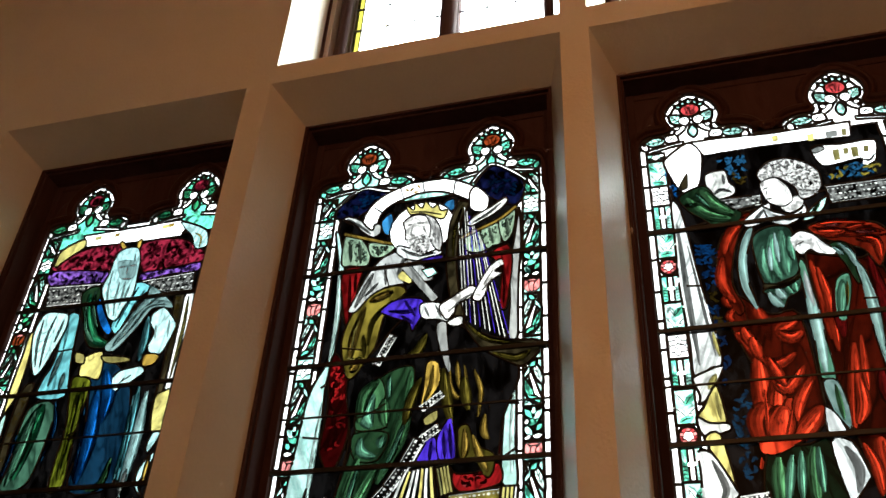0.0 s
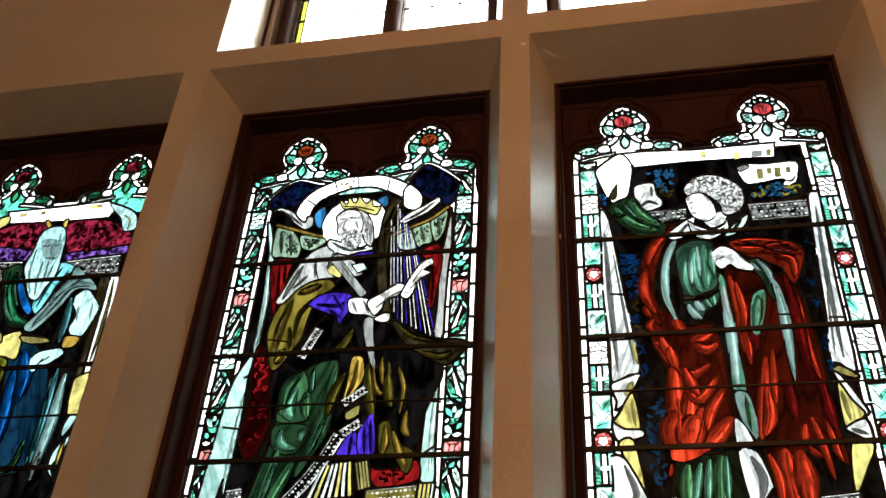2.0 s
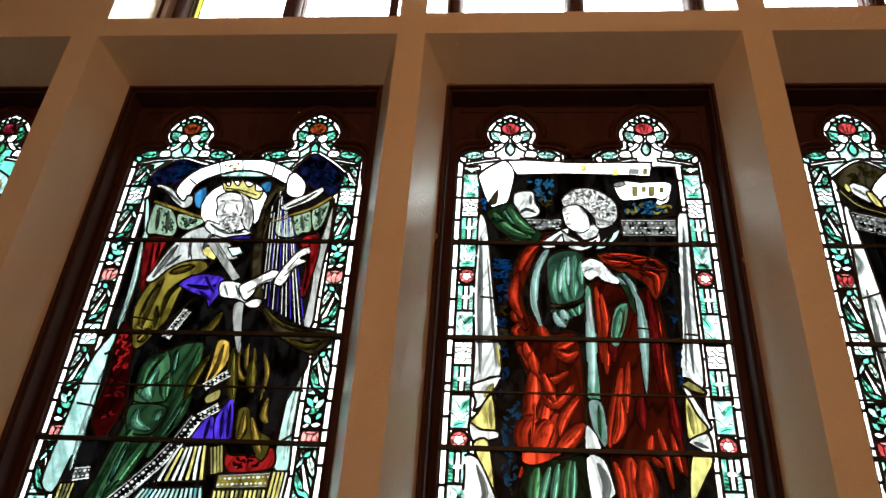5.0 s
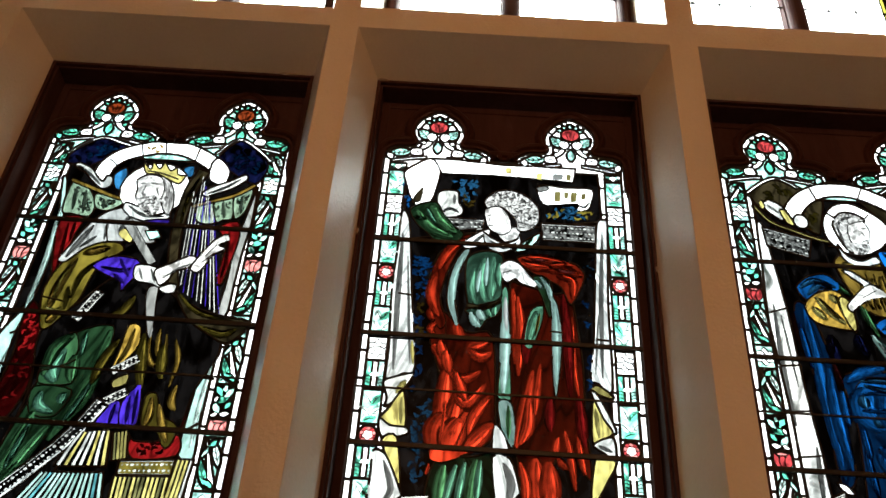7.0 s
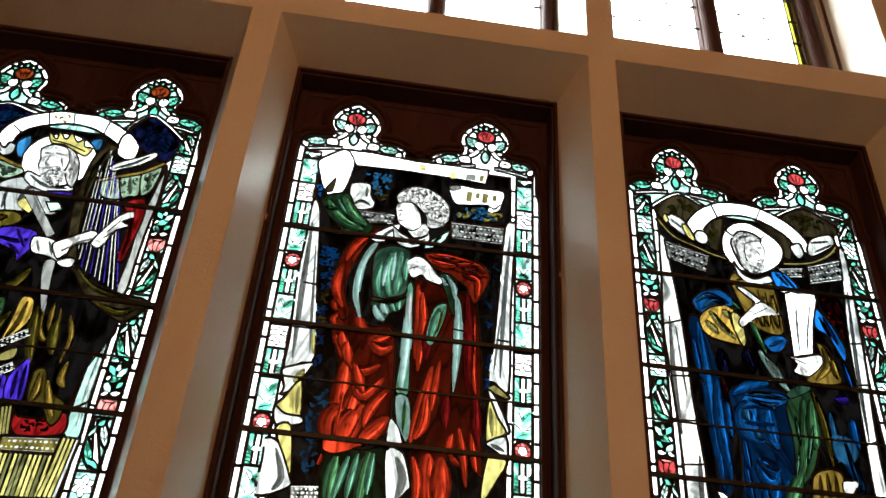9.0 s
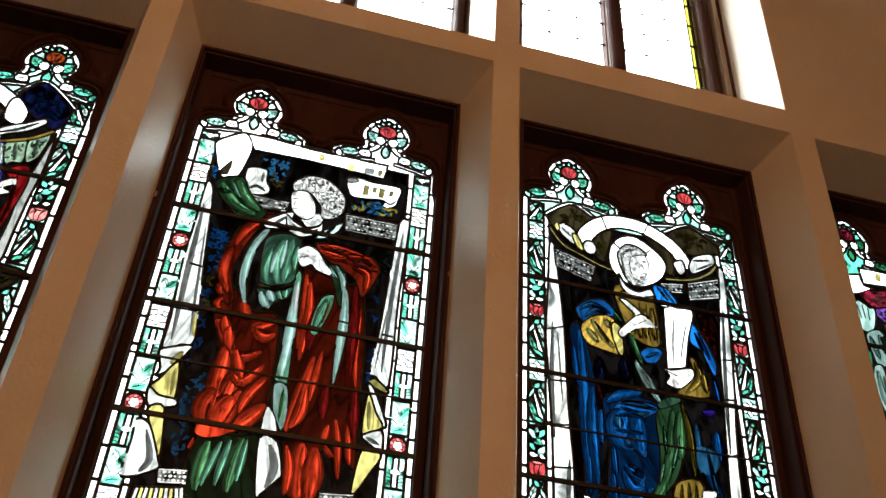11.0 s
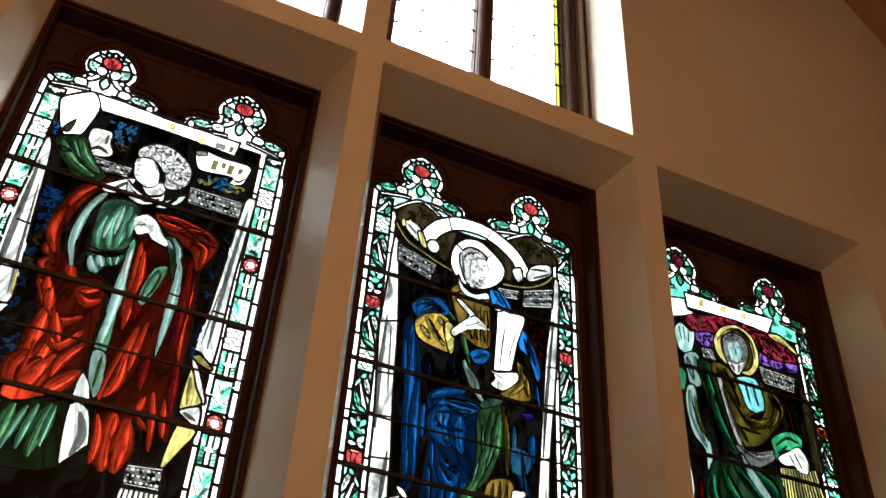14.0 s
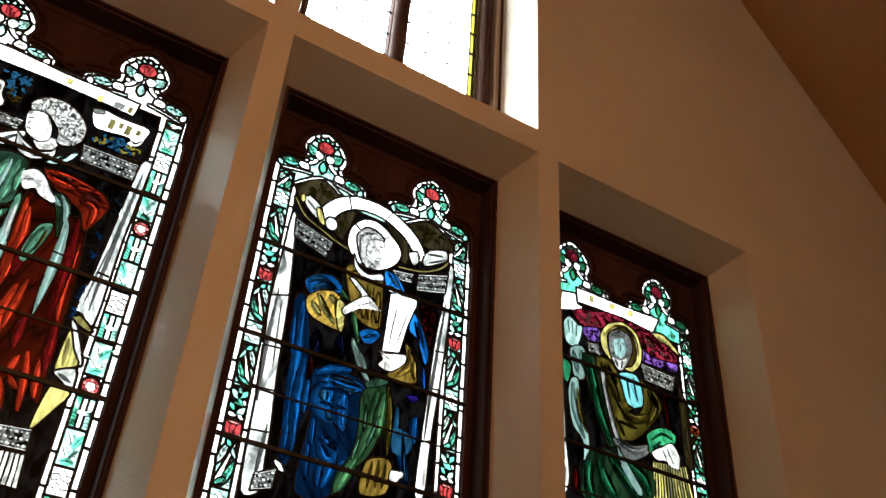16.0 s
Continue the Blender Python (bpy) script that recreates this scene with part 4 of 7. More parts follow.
# ---- the five tall lights ----
def light_ground(g, kinds, rose, pale, seed, start, lobe, wing, leafy, bed):
    """Border, lobes and edging that all five share."""
    g.pane(inset(window_outline(BOTTOM), 2.1), bed, "field_pane", False, 0.7)
    border(g, 0, WIDE, BOTTOM, kinds, rose, pale, bed, "white", seed, start)
    g.rect(10.4, WIDE - 10.4, BOTTOM, 129, "night", "field_pane", 0.5)
    for cx in (18.9, WIDE - 20.0):
        trefoil(g, cx, lobe, wing, leafy)


def light_with_tablets(g):
    light_ground(g, ("tulip", "leaf", "blade", "bloom", "blade"), "amber", "green_bright", 11, 33.0, "crimson", "pearl", "green_bright", "aqua")
    g.pane([(8.7, 122.6), (14.9, 125.0), (23.7, 128.0), (38.4, 128.5), (40.5, 119.7), (35.4, 115.2), (10.9, 118.6)], "crimson", "damask_pane", came=0.4)
    g.pane([(9.3, 118.8), (35.4, 115.5), (35.9, 110.5), (27.1, 110.2), (11.3, 111.8)], "mauve", "damask_pane", came=0.4)
    g.pane([(47.1, 126.4), (64.3, 126.7), (76.3, 118.9), (76.0, 114.1), (62.8, 113.5), (52.0, 112.4)], "crimson", "damask_pane", came=0.4)
    g.pane([(51.0, 112.6), (65.3, 113.1), (75.5, 114.2), (75.5, 110.2), (63.6, 110.3), (52.1, 108.9)], "mauve", "damask_pane", came=0.4)
    g.sprigs([(9.8, 123.3), (38.3, 126.4), (40.2, 117.7), (35.3, 115.8), (11.3, 119.1)], "crimson_deep", 14)
    g.sprigs([(10.0, 118.2), (34.6, 114.8), (34.9, 110.7), (12.0, 112.7)], "mauve_deep", 12)
    g.sprigs([(49.2, 124.2), (64.7, 125.1), (74.7, 118.7), (74.4, 114.9), (62.7, 114.0), (52.7, 113.3)], "crimson_deep", 14)
    g.sprigs([(52.5, 112.3), (74.3, 113.4), (74.2, 110.9), (63.5, 110.8), (53.3, 109.7)], "mauve_deep", 9)
    g.pane([(21.1, 128.9), (18.9, 134.8), (44.6, 135.2), (62.4, 135.9), (65.6, 131.1), (64.0, 127.9), (46.7, 127.8)], "white", "scroll_pane", curve=False, came=0.4)
    g.pane([(9.4, 121.5), (10.4, 128.9), (19.5, 133.0), (21.1, 128.9), (15.9, 125.1), (11.4, 121.7)], "straw", "scroll_pane", came=0.4)
    g.pane([(62.7, 135.1), (74.3, 129.5), (77.1, 121.7), (72.0, 120.9), (69.0, 127.1), (65.8, 130.2)], "frost", "scroll_pane", came=0.4)
    g.fold("straw", 0.9, [(69.9, 128.5), (73.2, 125.9), (73.4, 121.2)])
    for z in (0, 1):
        g.tint(ribbon([(24.5 + 30 * z, 132.6 + z), (27.5 + 30 * z, 132.8 + z)], 1.6), "straw")
        g.tint(ribbon([(33.5 + 24 * z, 132.8 + z), (35.5 + 24 * z, 133.0 + z)], 1.6), "gold")
    g.brocade((12.3, 102.3), (30.4, 101.7), (35.0, 110.4), (10.3, 111.9))
    g.brocade((63.4, 102.4), (75.2, 101.9), (74.5, 110.3), (51.0, 109.0))
    g.pane([(68.5, 100.8), (72.5, 101.3), (73.7, 82.0), (73.6, 68.8), (73.8, 51.8), (71.4, 52.8), (71.2, 71.2), (70.4, 84.6)], "brown", "column_pane", came=0.3)
    g.sprigs([(69.1, 100.2), (72.1, 100.3), (72.8, 82.1), (72.7, 68.9), (73.6, 52.6), (72.1, 53.6), (71.7, 71.2), (70.8, 84.6)], "gold_deep", 26, 1.8)
    g.pane([(72.9, 100.7), (76.6, 101.7), (77.2, 86.1), (76.5, 72.8), (76.6, 62.2), (74.2, 62.4), (73.5, 77.5), (73.2, 91.2)], "column", "column_pane", came=0.4)
    g.glow("straw", 1.2, [(74.4, 99.3), (75.5, 84.0), (75.1, 66.5)])
    g.pane([(74.3, 62.0), (76.8, 61.8), (77.0, 51.0), (77.0, 46.4), (72.8, 47.9), (71.3, 59.6)], "straw", "curtain_pane", came=0.4)
    g.pane([(77.2, 46.4), (74.1, 40.1), (72.7, 42.1), (73.9, 47.1)], "frost", "curtain_pane", came=0.4)
    g.pane([(76.8, 41.0), (75.7, 34.3), (73.3, 30.0), (75.8, 25.5), (72.3, 29.0), (72.2, 35.3)], "frost", "curtain_pane", came=0.4)
    g.pane([(75.2, 39.2), (75.6, 31.7), (74.4, 28.9), (74.2, 35.5)], "gold", "curtain_pane", came=0.3)
    g.pane([(11.8, 91.3), (13.4, 79.4), (13.8, 65.9), (11.9, 60.0), (11.2, 57.1), (9.9, 68.4), (9.9, 82.1), (9.6, 90.6)], "straw", "column_pane", came=0.4)
    g.pane([(12.5, 58.4), (13.5, 49.0), (14.8, 34.9), (11.5, 35.1), (10.2, 49.2), (10.7, 57.1)], "ice", "column_pane", came=0.4)
    g.pane([(19.5, 69.8), (19.5, 61.0), (18.3, 48.6), (19.4, 34.6), (16.6, 34.8), (15.0, 48.8), (15.4, 67.9)], "brown", "curtain_pane", came=0.3)
    g.sprigs([(19.2, 68.0), (18.7, 60.7), (17.8, 48.6), (18.6, 36.6), (16.7, 36.7), (15.9, 48.8), (15.9, 66.6)], "gold_deep", 16, 1.8)
    # robe
    g.pane([(27.3, 106.6), (34.5, 108.7), (37.1, 99.2), (35.9, 95.2), (39.7, 88.1), (49.1, 82.0), (43.8, 81.2), (37.2, 83.3), (31.8, 93.8)], "green_deep", "robe_pane", came=0.3)
    g.glow("green_bright", 3.4, [(30.9, 106.2), (33.2, 96.0), (38.8, 86.4), (45.7, 82.4)])
    g.glow("sage", 1.6, [(33.0, 107.1), (34.5, 99.5), (38.9, 90.6)], [(30.5, 101.2), (33.9, 91.1), (38.9, 84.5)])
    g.pane([(35.8, 99.3), (36.2, 103.5), (40.4, 96.4), (45.6, 88.8), (44.4, 86.7), (39.8, 91.4)], "blue", "robe_pane", came=0.3)
    g.pane([(44.9, 95.6), (48.6, 107.3), (52.7, 108.3), (57.9, 105.1), (54.1, 101.7), (50.8, 93.4), (48.1, 86.7), (44.8, 89.9)], "cyan", "mantle_pane", came=0.3)
    g.fold("cyan", 1.0, [(51.8, 106.4), (48.6, 97.8), (46.8, 89.7)], [(54.7, 104.5), (51.1, 95.8)])
    g.pane([(57.6, 106.1), (66.6, 99.1), (69.0, 95.0), (60.9, 96.0), (56.1, 88.1), (49.3, 79.7), (44.6, 81.6), (49.3, 88.9), (53.1, 97.0), (56.1, 101.4)], "frost_mid", "mantle_pane", came=0.3)
    g.glow("frost", 2.6, [(67.0, 97.6), (58.0, 97.8), (53.2, 90.1), (48.1, 82.1)], [(62.3, 102.1), (56.3, 98.0), (51.1, 91.5)])
    g.fold("frost", 0.9, [(64.3, 98.9), (57.0, 96.5), (52.4, 88.1), (48.0, 81.2)])
    g.pane([(21.7, 60.9), (28.3, 62.4), (32.6, 58.2), (32.7, 45.5), (31.0, 33.5), (25.7, 30.0), (19.9, 31.1), (21.1, 40.3), (20.0, 52.6)], "sage_c5", "robe_pane", came=0.3)
    g.pane([(42.2, 75.3), (50.6, 75.5), (60.9, 63.7), (63.6, 43.2), (63.5, 29.5), (47.3, 29.1), (47.0, 50.4)], "sky_c6", "robe_pane", came=0.3)
    g.glow("green_bright", 6.0, [(26.4, 61.3), (24.6, 50.1), (24.0, 34.3)])
    g.glow("sage", 3.6, [(24.0, 58.9), (23.8, 46.1), (22.2, 32.1)])
    g.glow("sky", 1.8, [(31.3, 61.7), (34.6, 51.4), (33.1, 39.5)], [(19.8, 50.5), (19.7, 40.4), (18.6, 31.2)])
    g.glow("blue", 4.6, [(47.1, 65.0), (49.9, 48.2), (49.5, 31.2)], [(47.9, 72.5), (52.4, 62.3), (52.2, 52.0)])
    g.glow("sky", 1.4, [(44.1, 58.9), (47.0, 42.4), (47.9, 30.9)])
    g.glow("green", 2.4, [(60.4, 39.5), (59.3, 30.9), (54.1, 29.0)])
    g.glow("cyan", 3.0, [(63.7, 64.7), (64.7, 51.0), (64.9, 31.7)], [(59.4, 92.9), (61.1, 83.4), (60.5, 74.5)])
    g.glow("cyan", 1.6, [(62.5, 61.4), (64.0, 43.1), (63.7, 31.7)])
    g.glow("frost", 3.2, [(67.4, 62.6), (68.2, 44.8), (67.1, 26.0)])
    g.glow("pearl", 1.4, [(67.6, 35.2), (67.1, 26.0)])
    g.pane([(35.5, 70.8), (43.0, 69.2), (44.0, 62.7), (43.4, 54.4), (44.3, 42.6), (45.0, 30.7), (40.0, 29.1), (39.0, 39.1), (39.2, 51.0), (36.8, 61.6)], "lime_mid", "sash_pane", came=0.3)
    g.glow("lime", 2.0, [(40.9, 68.6), (42.1, 57.0), (43.9, 34.9)], [(39.6, 65.7), (40.3, 53.0), (42.0, 33.1)])
    g.fold("lime", 0.9, [(41.0, 65.5), (42.4, 50.8), (43.3, 33.1)], [(37.7, 67.1), (39.6, 51.0), (40.9, 31.3)])
    g.ink([(40.1, 48.5), (44.4, 50.2)], 0.5)
    g.ink([(42.1, 46.4), (44.1, 52.3)], 0.5)
    g.pane([(37.6, 78.4), (44.1, 80.3), (46.1, 76.0), (46.5, 69.1), (41.3, 70.3), (37.4, 71.5)], "straw", "sash_pane", came=0.4)
    g.pane([(33.0, 81.0), (37.2, 79.6), (38.0, 75.9), (34.2, 76.8)], "straw_mid", "sash_pane", came=0.3)
    g.pane([(45.1, 78.3), (55.3, 76.8), (57.2, 74.8), (50.4, 74.7), (46.3, 76.0)], "straw_mid", "sash_pane", came=0.3)
    # arms and tablet
    g.pane([(24.1, 97.1), (29.3, 97.0), (30.7, 89.1), (32.3, 77.4), (34.6, 63.6), (22.7, 63.8), (22.7, 71.2), (24.9, 78.2)], "cyan", "tablet_pane", came=0.4)
    g.lead_line([(23.8, 82.0), (31.5, 82.5)], 0.4)
    g.glow("frost", 1.6, [(25.7, 68.3), (26.6, 76.2), (27.2, 82.5)], [(31.0, 66.5), (31.0, 73.1)])
    g.fold("cyan", 0.8, [(25.8, 93.5), (27.2, 82.5)], [(28.9, 64.5), (27.6, 73.4)])
    g.pane([(11.7, 95.7), (14.2, 99.8), (21.5, 98.9), (24.6, 97.1), (25.2, 91.0), (23.1, 82.5), (20.8, 75.0), (18.2, 73.0), (14.7, 79.2), (11.7, 88.9)], "frost", "sleeve_pane", came=0.4)
    g.fold("frost", 1.1, [(18.9, 97.7), (17.9, 88.2), (19.3, 76.5)], [(23.1, 95.8), (22.0, 86.4)], [(13.7, 96.9), (14.7, 86.2), (17.3, 76.7)])
    g.pane([(61.1, 93.6), (65.1, 96.0), (69.7, 91.6), (72.1, 87.6), (71.1, 81.8), (69.1, 76.7), (65.3, 76.6), (62.8, 79.8), (63.8, 85.4), (61.4, 89.8)], "frost", "arm_pane", came=0.4)
    g.fold("frost", 0.7, [(63.8, 88.8), (64.9, 83.0)], [(68.9, 90.3), (69.8, 83.3)])
    g.pane([(62.3, 77.0), (66.8, 76.9), (68.8, 75.4), (66.9, 72.5), (62.6, 72.5)], "gold", "cuff_pane", came=0.4)
    g.pane([(52.1, 69.2), (54.6, 71.6), (59.3, 72.4), (62.4, 72.5), (64.4, 70.2), (61.6, 67.7), (58.9, 66.0), (56.4, 65.4), (55.2, 63.6), (52.9, 65.3)], "frost", "palm_pane", came=0.4)
    g.ink([(55.9, 67.1), (59.3, 69.4)], 0.25)
    g.ink([(54.7, 65.1), (56.8, 68.8)], 0.25)
    # head
    g.pane([(37.2, 128.2), (38.5, 129.0), (41.8, 124.8), (40.3, 124.0)], "gold", "horn_pane", came=0.3)
    g.pane([(45.0, 127.5), (46.9, 128.9), (47.4, 125.3), (46.0, 123.9)], "gold", "horn_pane", came=0.3)
    g.pane([(38.2, 124.3), (42.2, 125.8), (46.6, 124.6), (48.9, 119.0), (49.8, 111.7), (50.2, 103.7), (47.7, 97.6), (45.9, 92.6), (41.9, 94.5), (38.4, 101.2), (35.4, 107.6), (36.6, 114.5), (37.1, 121.2)], "frost", "beard_pane", came=0.4)
    g.fold("frost", 0.8, [(37.9, 115.4), (38.6, 105.2), (41.9, 96.2)], [(42.6, 109.6), (42.9, 102.1), (44.3, 94.7)], [(47.5, 107.7), (46.9, 101.6)], [(45.0, 109.8), (45.7, 99.3)], [(45.8, 122.1), (47.1, 114.1)])
    g.pane([(38.8, 118.9), (42.5, 119.9), (47.4, 118.2), (48.3, 111.9), (45.8, 110.2), (41.9, 111.8)], "frost_mid", "face_pane", came=0.0)
    g.fold("hair", 0.6, [(40.0, 116.7), (42.9, 116.8)], [(44.9, 116.7), (47.6, 116.9)], [(44.1, 116.1), (44.5, 112.9)], [(42.9, 111.1), (47.1, 110.8)])


def light_with_harp(g):
    light_ground(g, ("tulip", "leaf", "blade", "bloom", "blade"), "coral", "aqua", 12, 31.4, "amber", "aqua", "aqua", "aqua_light")
    g.pane([(8.6, 126.0), (9.5, 130.7), (18.7, 137.6), (32.4, 134.6), (25.0, 129.4), (18.4, 125.5), (16.1, 121.7), (11.3, 124.6)], "navy", "sky_pane", came=0.5)
    g.pane([(61.0, 131.3), (68.0, 140.2), (78.7, 131.7), (78.9, 124.0), (75.4, 120.8), (66.5, 125.9)], "navy", "sky_pane", came=0.5)
    g.sprigs([(11.3, 127.4), (19.0, 135.0), (28.2, 133.3), (19.4, 127.6)], "blue_c7", 16, 3.0)
    g.sprigs([(64.4, 131.5), (68.5, 137.6), (77.4, 130.6), (76.8, 124.4), (68.3, 127.1)], "blue_c7", 14, 3.0)
    g.band([(7.8, 129.6), (13.2, 135.2), (19.1, 137.9), (26.3, 135.6), (33.3, 134.1)], 1.2, "white", "edging_pane", 0.5)
    g.band([(60.2, 133.4), (67.1, 140.7), (74.8, 136.3), (80.1, 131.3)], 1.2, "white", "edging_pane", 0.5)
    g.pane([(9.5, 118.4), (12.8, 103.4), (13.4, 92.3), (15.1, 74.8), (13.1, 66.0), (9.2, 58.1), (7.7, 50.3), (6.8, 39.1), (5.9, 28.4), (5.4, 16.5), (9.8, 13.5), (11.6, 21.9), (13.2, 30.5), (13.8, 39.4), (14.1, 48.7), (13.8, 58.4), (15.1, 66.5), (15.9, 83.0), (15.1, 100.7), (11.3, 117.5)], "ice", "column_pane", came=0.5)
    g.glow("mint", 1.6, [(12.7, 106.2), (14.6, 83.4), (13.7, 66.4)], [(13.6, 52.5), (13.0, 34.0), (12.8, 20.2)])
    g.lead_line([(12.3, 57.5), (14.9, 59.2)], 0.6)
    g.lead_line([(8.5, 41.0), (14.3, 40.2)], 0.6)
    g.pane([(77.6, 119.4), (78.3, 104.9), (77.5, 92.9), (77.2, 79.8), (77.2, 69.8), (75.6, 67.2), (74.0, 69.6), (74.6, 82.2), (74.4, 95.5), (76.0, 107.2)], "dove", "column_pane", came=0.4)
    g.pane([(77.4, 57.4), (76.4, 50.1), (75.7, 44.5), (76.6, 32.1), (77.0, 21.7), (72.6, 22.6), (72.4, 31.9), (73.0, 44.4), (73.6, 53.8)], "ice", "column_pane", came=0.5)
    g.glow("mint", 1.4, [(76.3, 53.9), (75.5, 39.1), (75.3, 25.2)])
    g.lead_line([(72.9, 47.0), (77.8, 46.5)], 0.6)
    g.lead_line([(72.4, 29.8), (76.7, 32.8)], 0.6)
    # ruby hangings
    g.pane([(14.1, 101.5), (22.8, 102.5), (21.8, 99.1), (20.8, 94.5), (20.6, 85.9), (19.5, 78.4), (17.1, 82.6)], "ruby", "curtain_pane", came=0.4)
    g.pane([(15.6, 69.6), (20.6, 62.7), (22.5, 51.1), (23.6, 40.0), (19.7, 29.1), (14.7, 35.9), (15.6, 50.7), (14.3, 62.4)], "ruby_deep", "curtain_pane", came=0.4)
    g.sprigs([(15.3, 68.1), (20.1, 62.3), (21.9, 51.8), (16.4, 50.4), (14.9, 61.6)], "ruby", 22, 2.2)
    g.sprigs([(16.4, 49.2), (22.3, 49.5), (22.9, 39.9), (19.5, 32.6), (16.1, 37.7)], "ruby_mid", 12, 2.2)
    g.pane([(67.2, 101.5), (73.5, 104.7), (75.3, 98.7), (74.5, 88.8), (73.2, 79.6), (71.0, 81.6), (71.4, 95.3)], "ruby", "curtain_pane", came=0.4)
    g.fold("ruby", 1.2, [(17.3, 99.8), (18.2, 90.2), (19.0, 81.4)], [(19.5, 100.4), (19.8, 92.6)], [(71.3, 102.2), (72.6, 90.9), (72.4, 82.1)])
    g.pane([(68.7, 58.9), (73.2, 53.8), (72.7, 42.6), (72.0, 30.1), (69.4, 30.0), (70.3, 44.2)], "ruby_deep", "curtain_pane", came=0.3)
    g.sprigs([(69.5, 56.4), (72.6, 53.3), (72.1, 42.5), (71.3, 33.6), (69.9, 33.5), (70.7, 44.3)], "ruby_mid", 12, 2.0)
    g.pane([(57.8, 26.7), (66.5, 28.1), (71.7, 28.4), (72.0, 22.4), (60.0, 20.8)], "ruby", "curtain_pane", came=0.4)
    g.sprigs([(58.7, 26.0), (70.9, 27.7), (71.2, 23.0), (60.4, 21.8)], "rose_mid", 12, 2.0)
    g.sprigs([(58.7, 26.0), (70.9, 27.7), (71.2, 23.0), (60.4, 21.8)], "ruby_dark", 10, 2.0)
    # halo, scroll and hangings behind
    g.pane([(26.8, 121.3), (30.6, 124.6), (31.9, 115.5), (28.7, 115.4)], "sky", "sky_pane", came=0.4)
    g.pane([(50.1, 126.1), (53.7, 127.3), (54.2, 122.7), (51.5, 122.1)], "sky", "sky_pane", came=0.4)
    g.band([(22.3, 118.5), (23.3, 125.2), (27.3, 130.1), (33.6, 133.1), (40.9, 135.0), (48.9, 134.4), (55.6, 131.6), (61.7, 127.7)], 6.0, "white", "halo_band_pane", 0.6)
    for a, b in (([(23.3, 128.3), (27.4, 124.9)]), ([(32.8, 136.2), (34.9, 129.4)]), ([(41.3, 137.2), (42.6, 131.4)]), ([(54.0, 135.7), (53.3, 128.9)])):
        g.lead_line([a, b], 0.5)
    g.sprigs([(34.0, 134.7), (41.0, 136.6), (42.1, 131.9), (35.0, 130.5)], "gold", 4, 2.2)
    g.pane([(11.6, 124.8), (13.8, 125.7), (18.5, 123.4), (20.9, 120.5), (23.6, 118.1), (24.5, 120.7), (26.8, 119.8), (26.9, 116.3), (24.1, 114.9), (19.5, 118.4), (15.5, 122.7)], "pearl", "scroll_pane", came=0.4)
    g.fold("dove", 1.0, [(13.3, 124.7), (18.4, 120.9), (23.2, 116.6)])
    g.pane([(59.5, 128.7), (61.8, 131.4), (66.5, 125.9), (65.6, 119.8), (60.3, 121.5)], "white", "scroll_pane", came=0.4)
    g.pane([(58.9, 115.5), (61.9, 118.6), (67.3, 121.4), (72.3, 124.7), (73.3, 122.5), (68.9, 118.2), (63.5, 115.5), (60.8, 114.1)], "pearl", "scroll_pane", came=0.4)
    g.fold("dove", 1.0, [(60.9, 115.6), (65.9, 118.3), (71.1, 122.6)])
    g.pane([(13.5, 117.1), (19.7, 114.9), (23.9, 108.3), (23.4, 103.0), (17.4, 103.6), (13.5, 104.8)], "veil", "curtain_pane", came=0.4)
    g.pane([(22.9, 112.6), (29.7, 111.5), (33.1, 110.7), (32.6, 108.2), (28.5, 105.6), (24.3, 106.8)], "veil", "curtain_pane", came=0.4)
    g.pane([(58.4, 110.3), (63.4, 111.8), (66.2, 103.4), (59.8, 103.5)], "veil", "curtain_pane", came=0.4)
    g.pane([(63.9, 112.3), (69.8, 114.6), (71.4, 105.7), (68.5, 104.7), (66.3, 103.8)], "veil", "curtain_pane", came=0.4)
    g.pane([(70.3, 115.1), (76.1, 119.1), (75.4, 109.3), (72.2, 105.6)], "veil", "curtain_pane", came=0.4)
    for field in ([(14.3, 115.6), (19.6, 113.9), (23.1, 108.2), (22.8, 103.9), (17.5, 104.6)], [(23.8, 111.7), (31.7, 110.1), (28.3, 106.6), (24.9, 107.4)], [(59.3, 109.7), (69.3, 113.1), (70.5, 106.4), (60.4, 104.5)], [(70.9, 114.6), (75.5, 117.8), (74.9, 110.0), (72.3, 107.0)]):
        g.sprigs(field, "straw", 26, 1.3)
        g.sprigs(field, "aqua_light", 20, 1.3)
        g.sprigs(field, "veil_deep", 26, 1.2)
    g.fold("veil", 1.6, [(15.6, 115.2), (16.8, 105.5)], [(19.2, 113.9), (20.7, 104.3)], [(26.5, 110.3), (27.1, 106.5)], [(61.5, 110.3), (62.7, 104.6)], [(67.0, 112.5), (68.6, 105.8)], [(73.1, 115.7), (73.7, 108.0)])
    g.band([(12.8, 118.0), (20.9, 115.0), (29.7, 111.7), (34.3, 110.8)], 1.5, "gold_mid", "rail_pane", 0.2)
    g.band([(56.8, 109.5), (63.1, 112.3), (70.4, 115.4), (76.7, 120.4)], 1.5, "gold_mid", "rail_pane", 0.2)
    g.oval(42.4, 116.2, 12.0, 11.4, "white", "halo_pane")
    # robe: lit folds over the dark ground
    g.pane([(21.3, 58.8), (30.1, 69.7), (40.1, 80.4), (58.0, 75.0), (77.4, 59.4), (72.7, 42.6), (70.1, 28.3), (59.1, 26.1), (54.5, 30.9), (44.2, 24.9), (33.5, 6.9), (17.9, 6.0), (21.9, 22.4), (24.3, 40.0)], "night", "robe_pane", came=0.3)
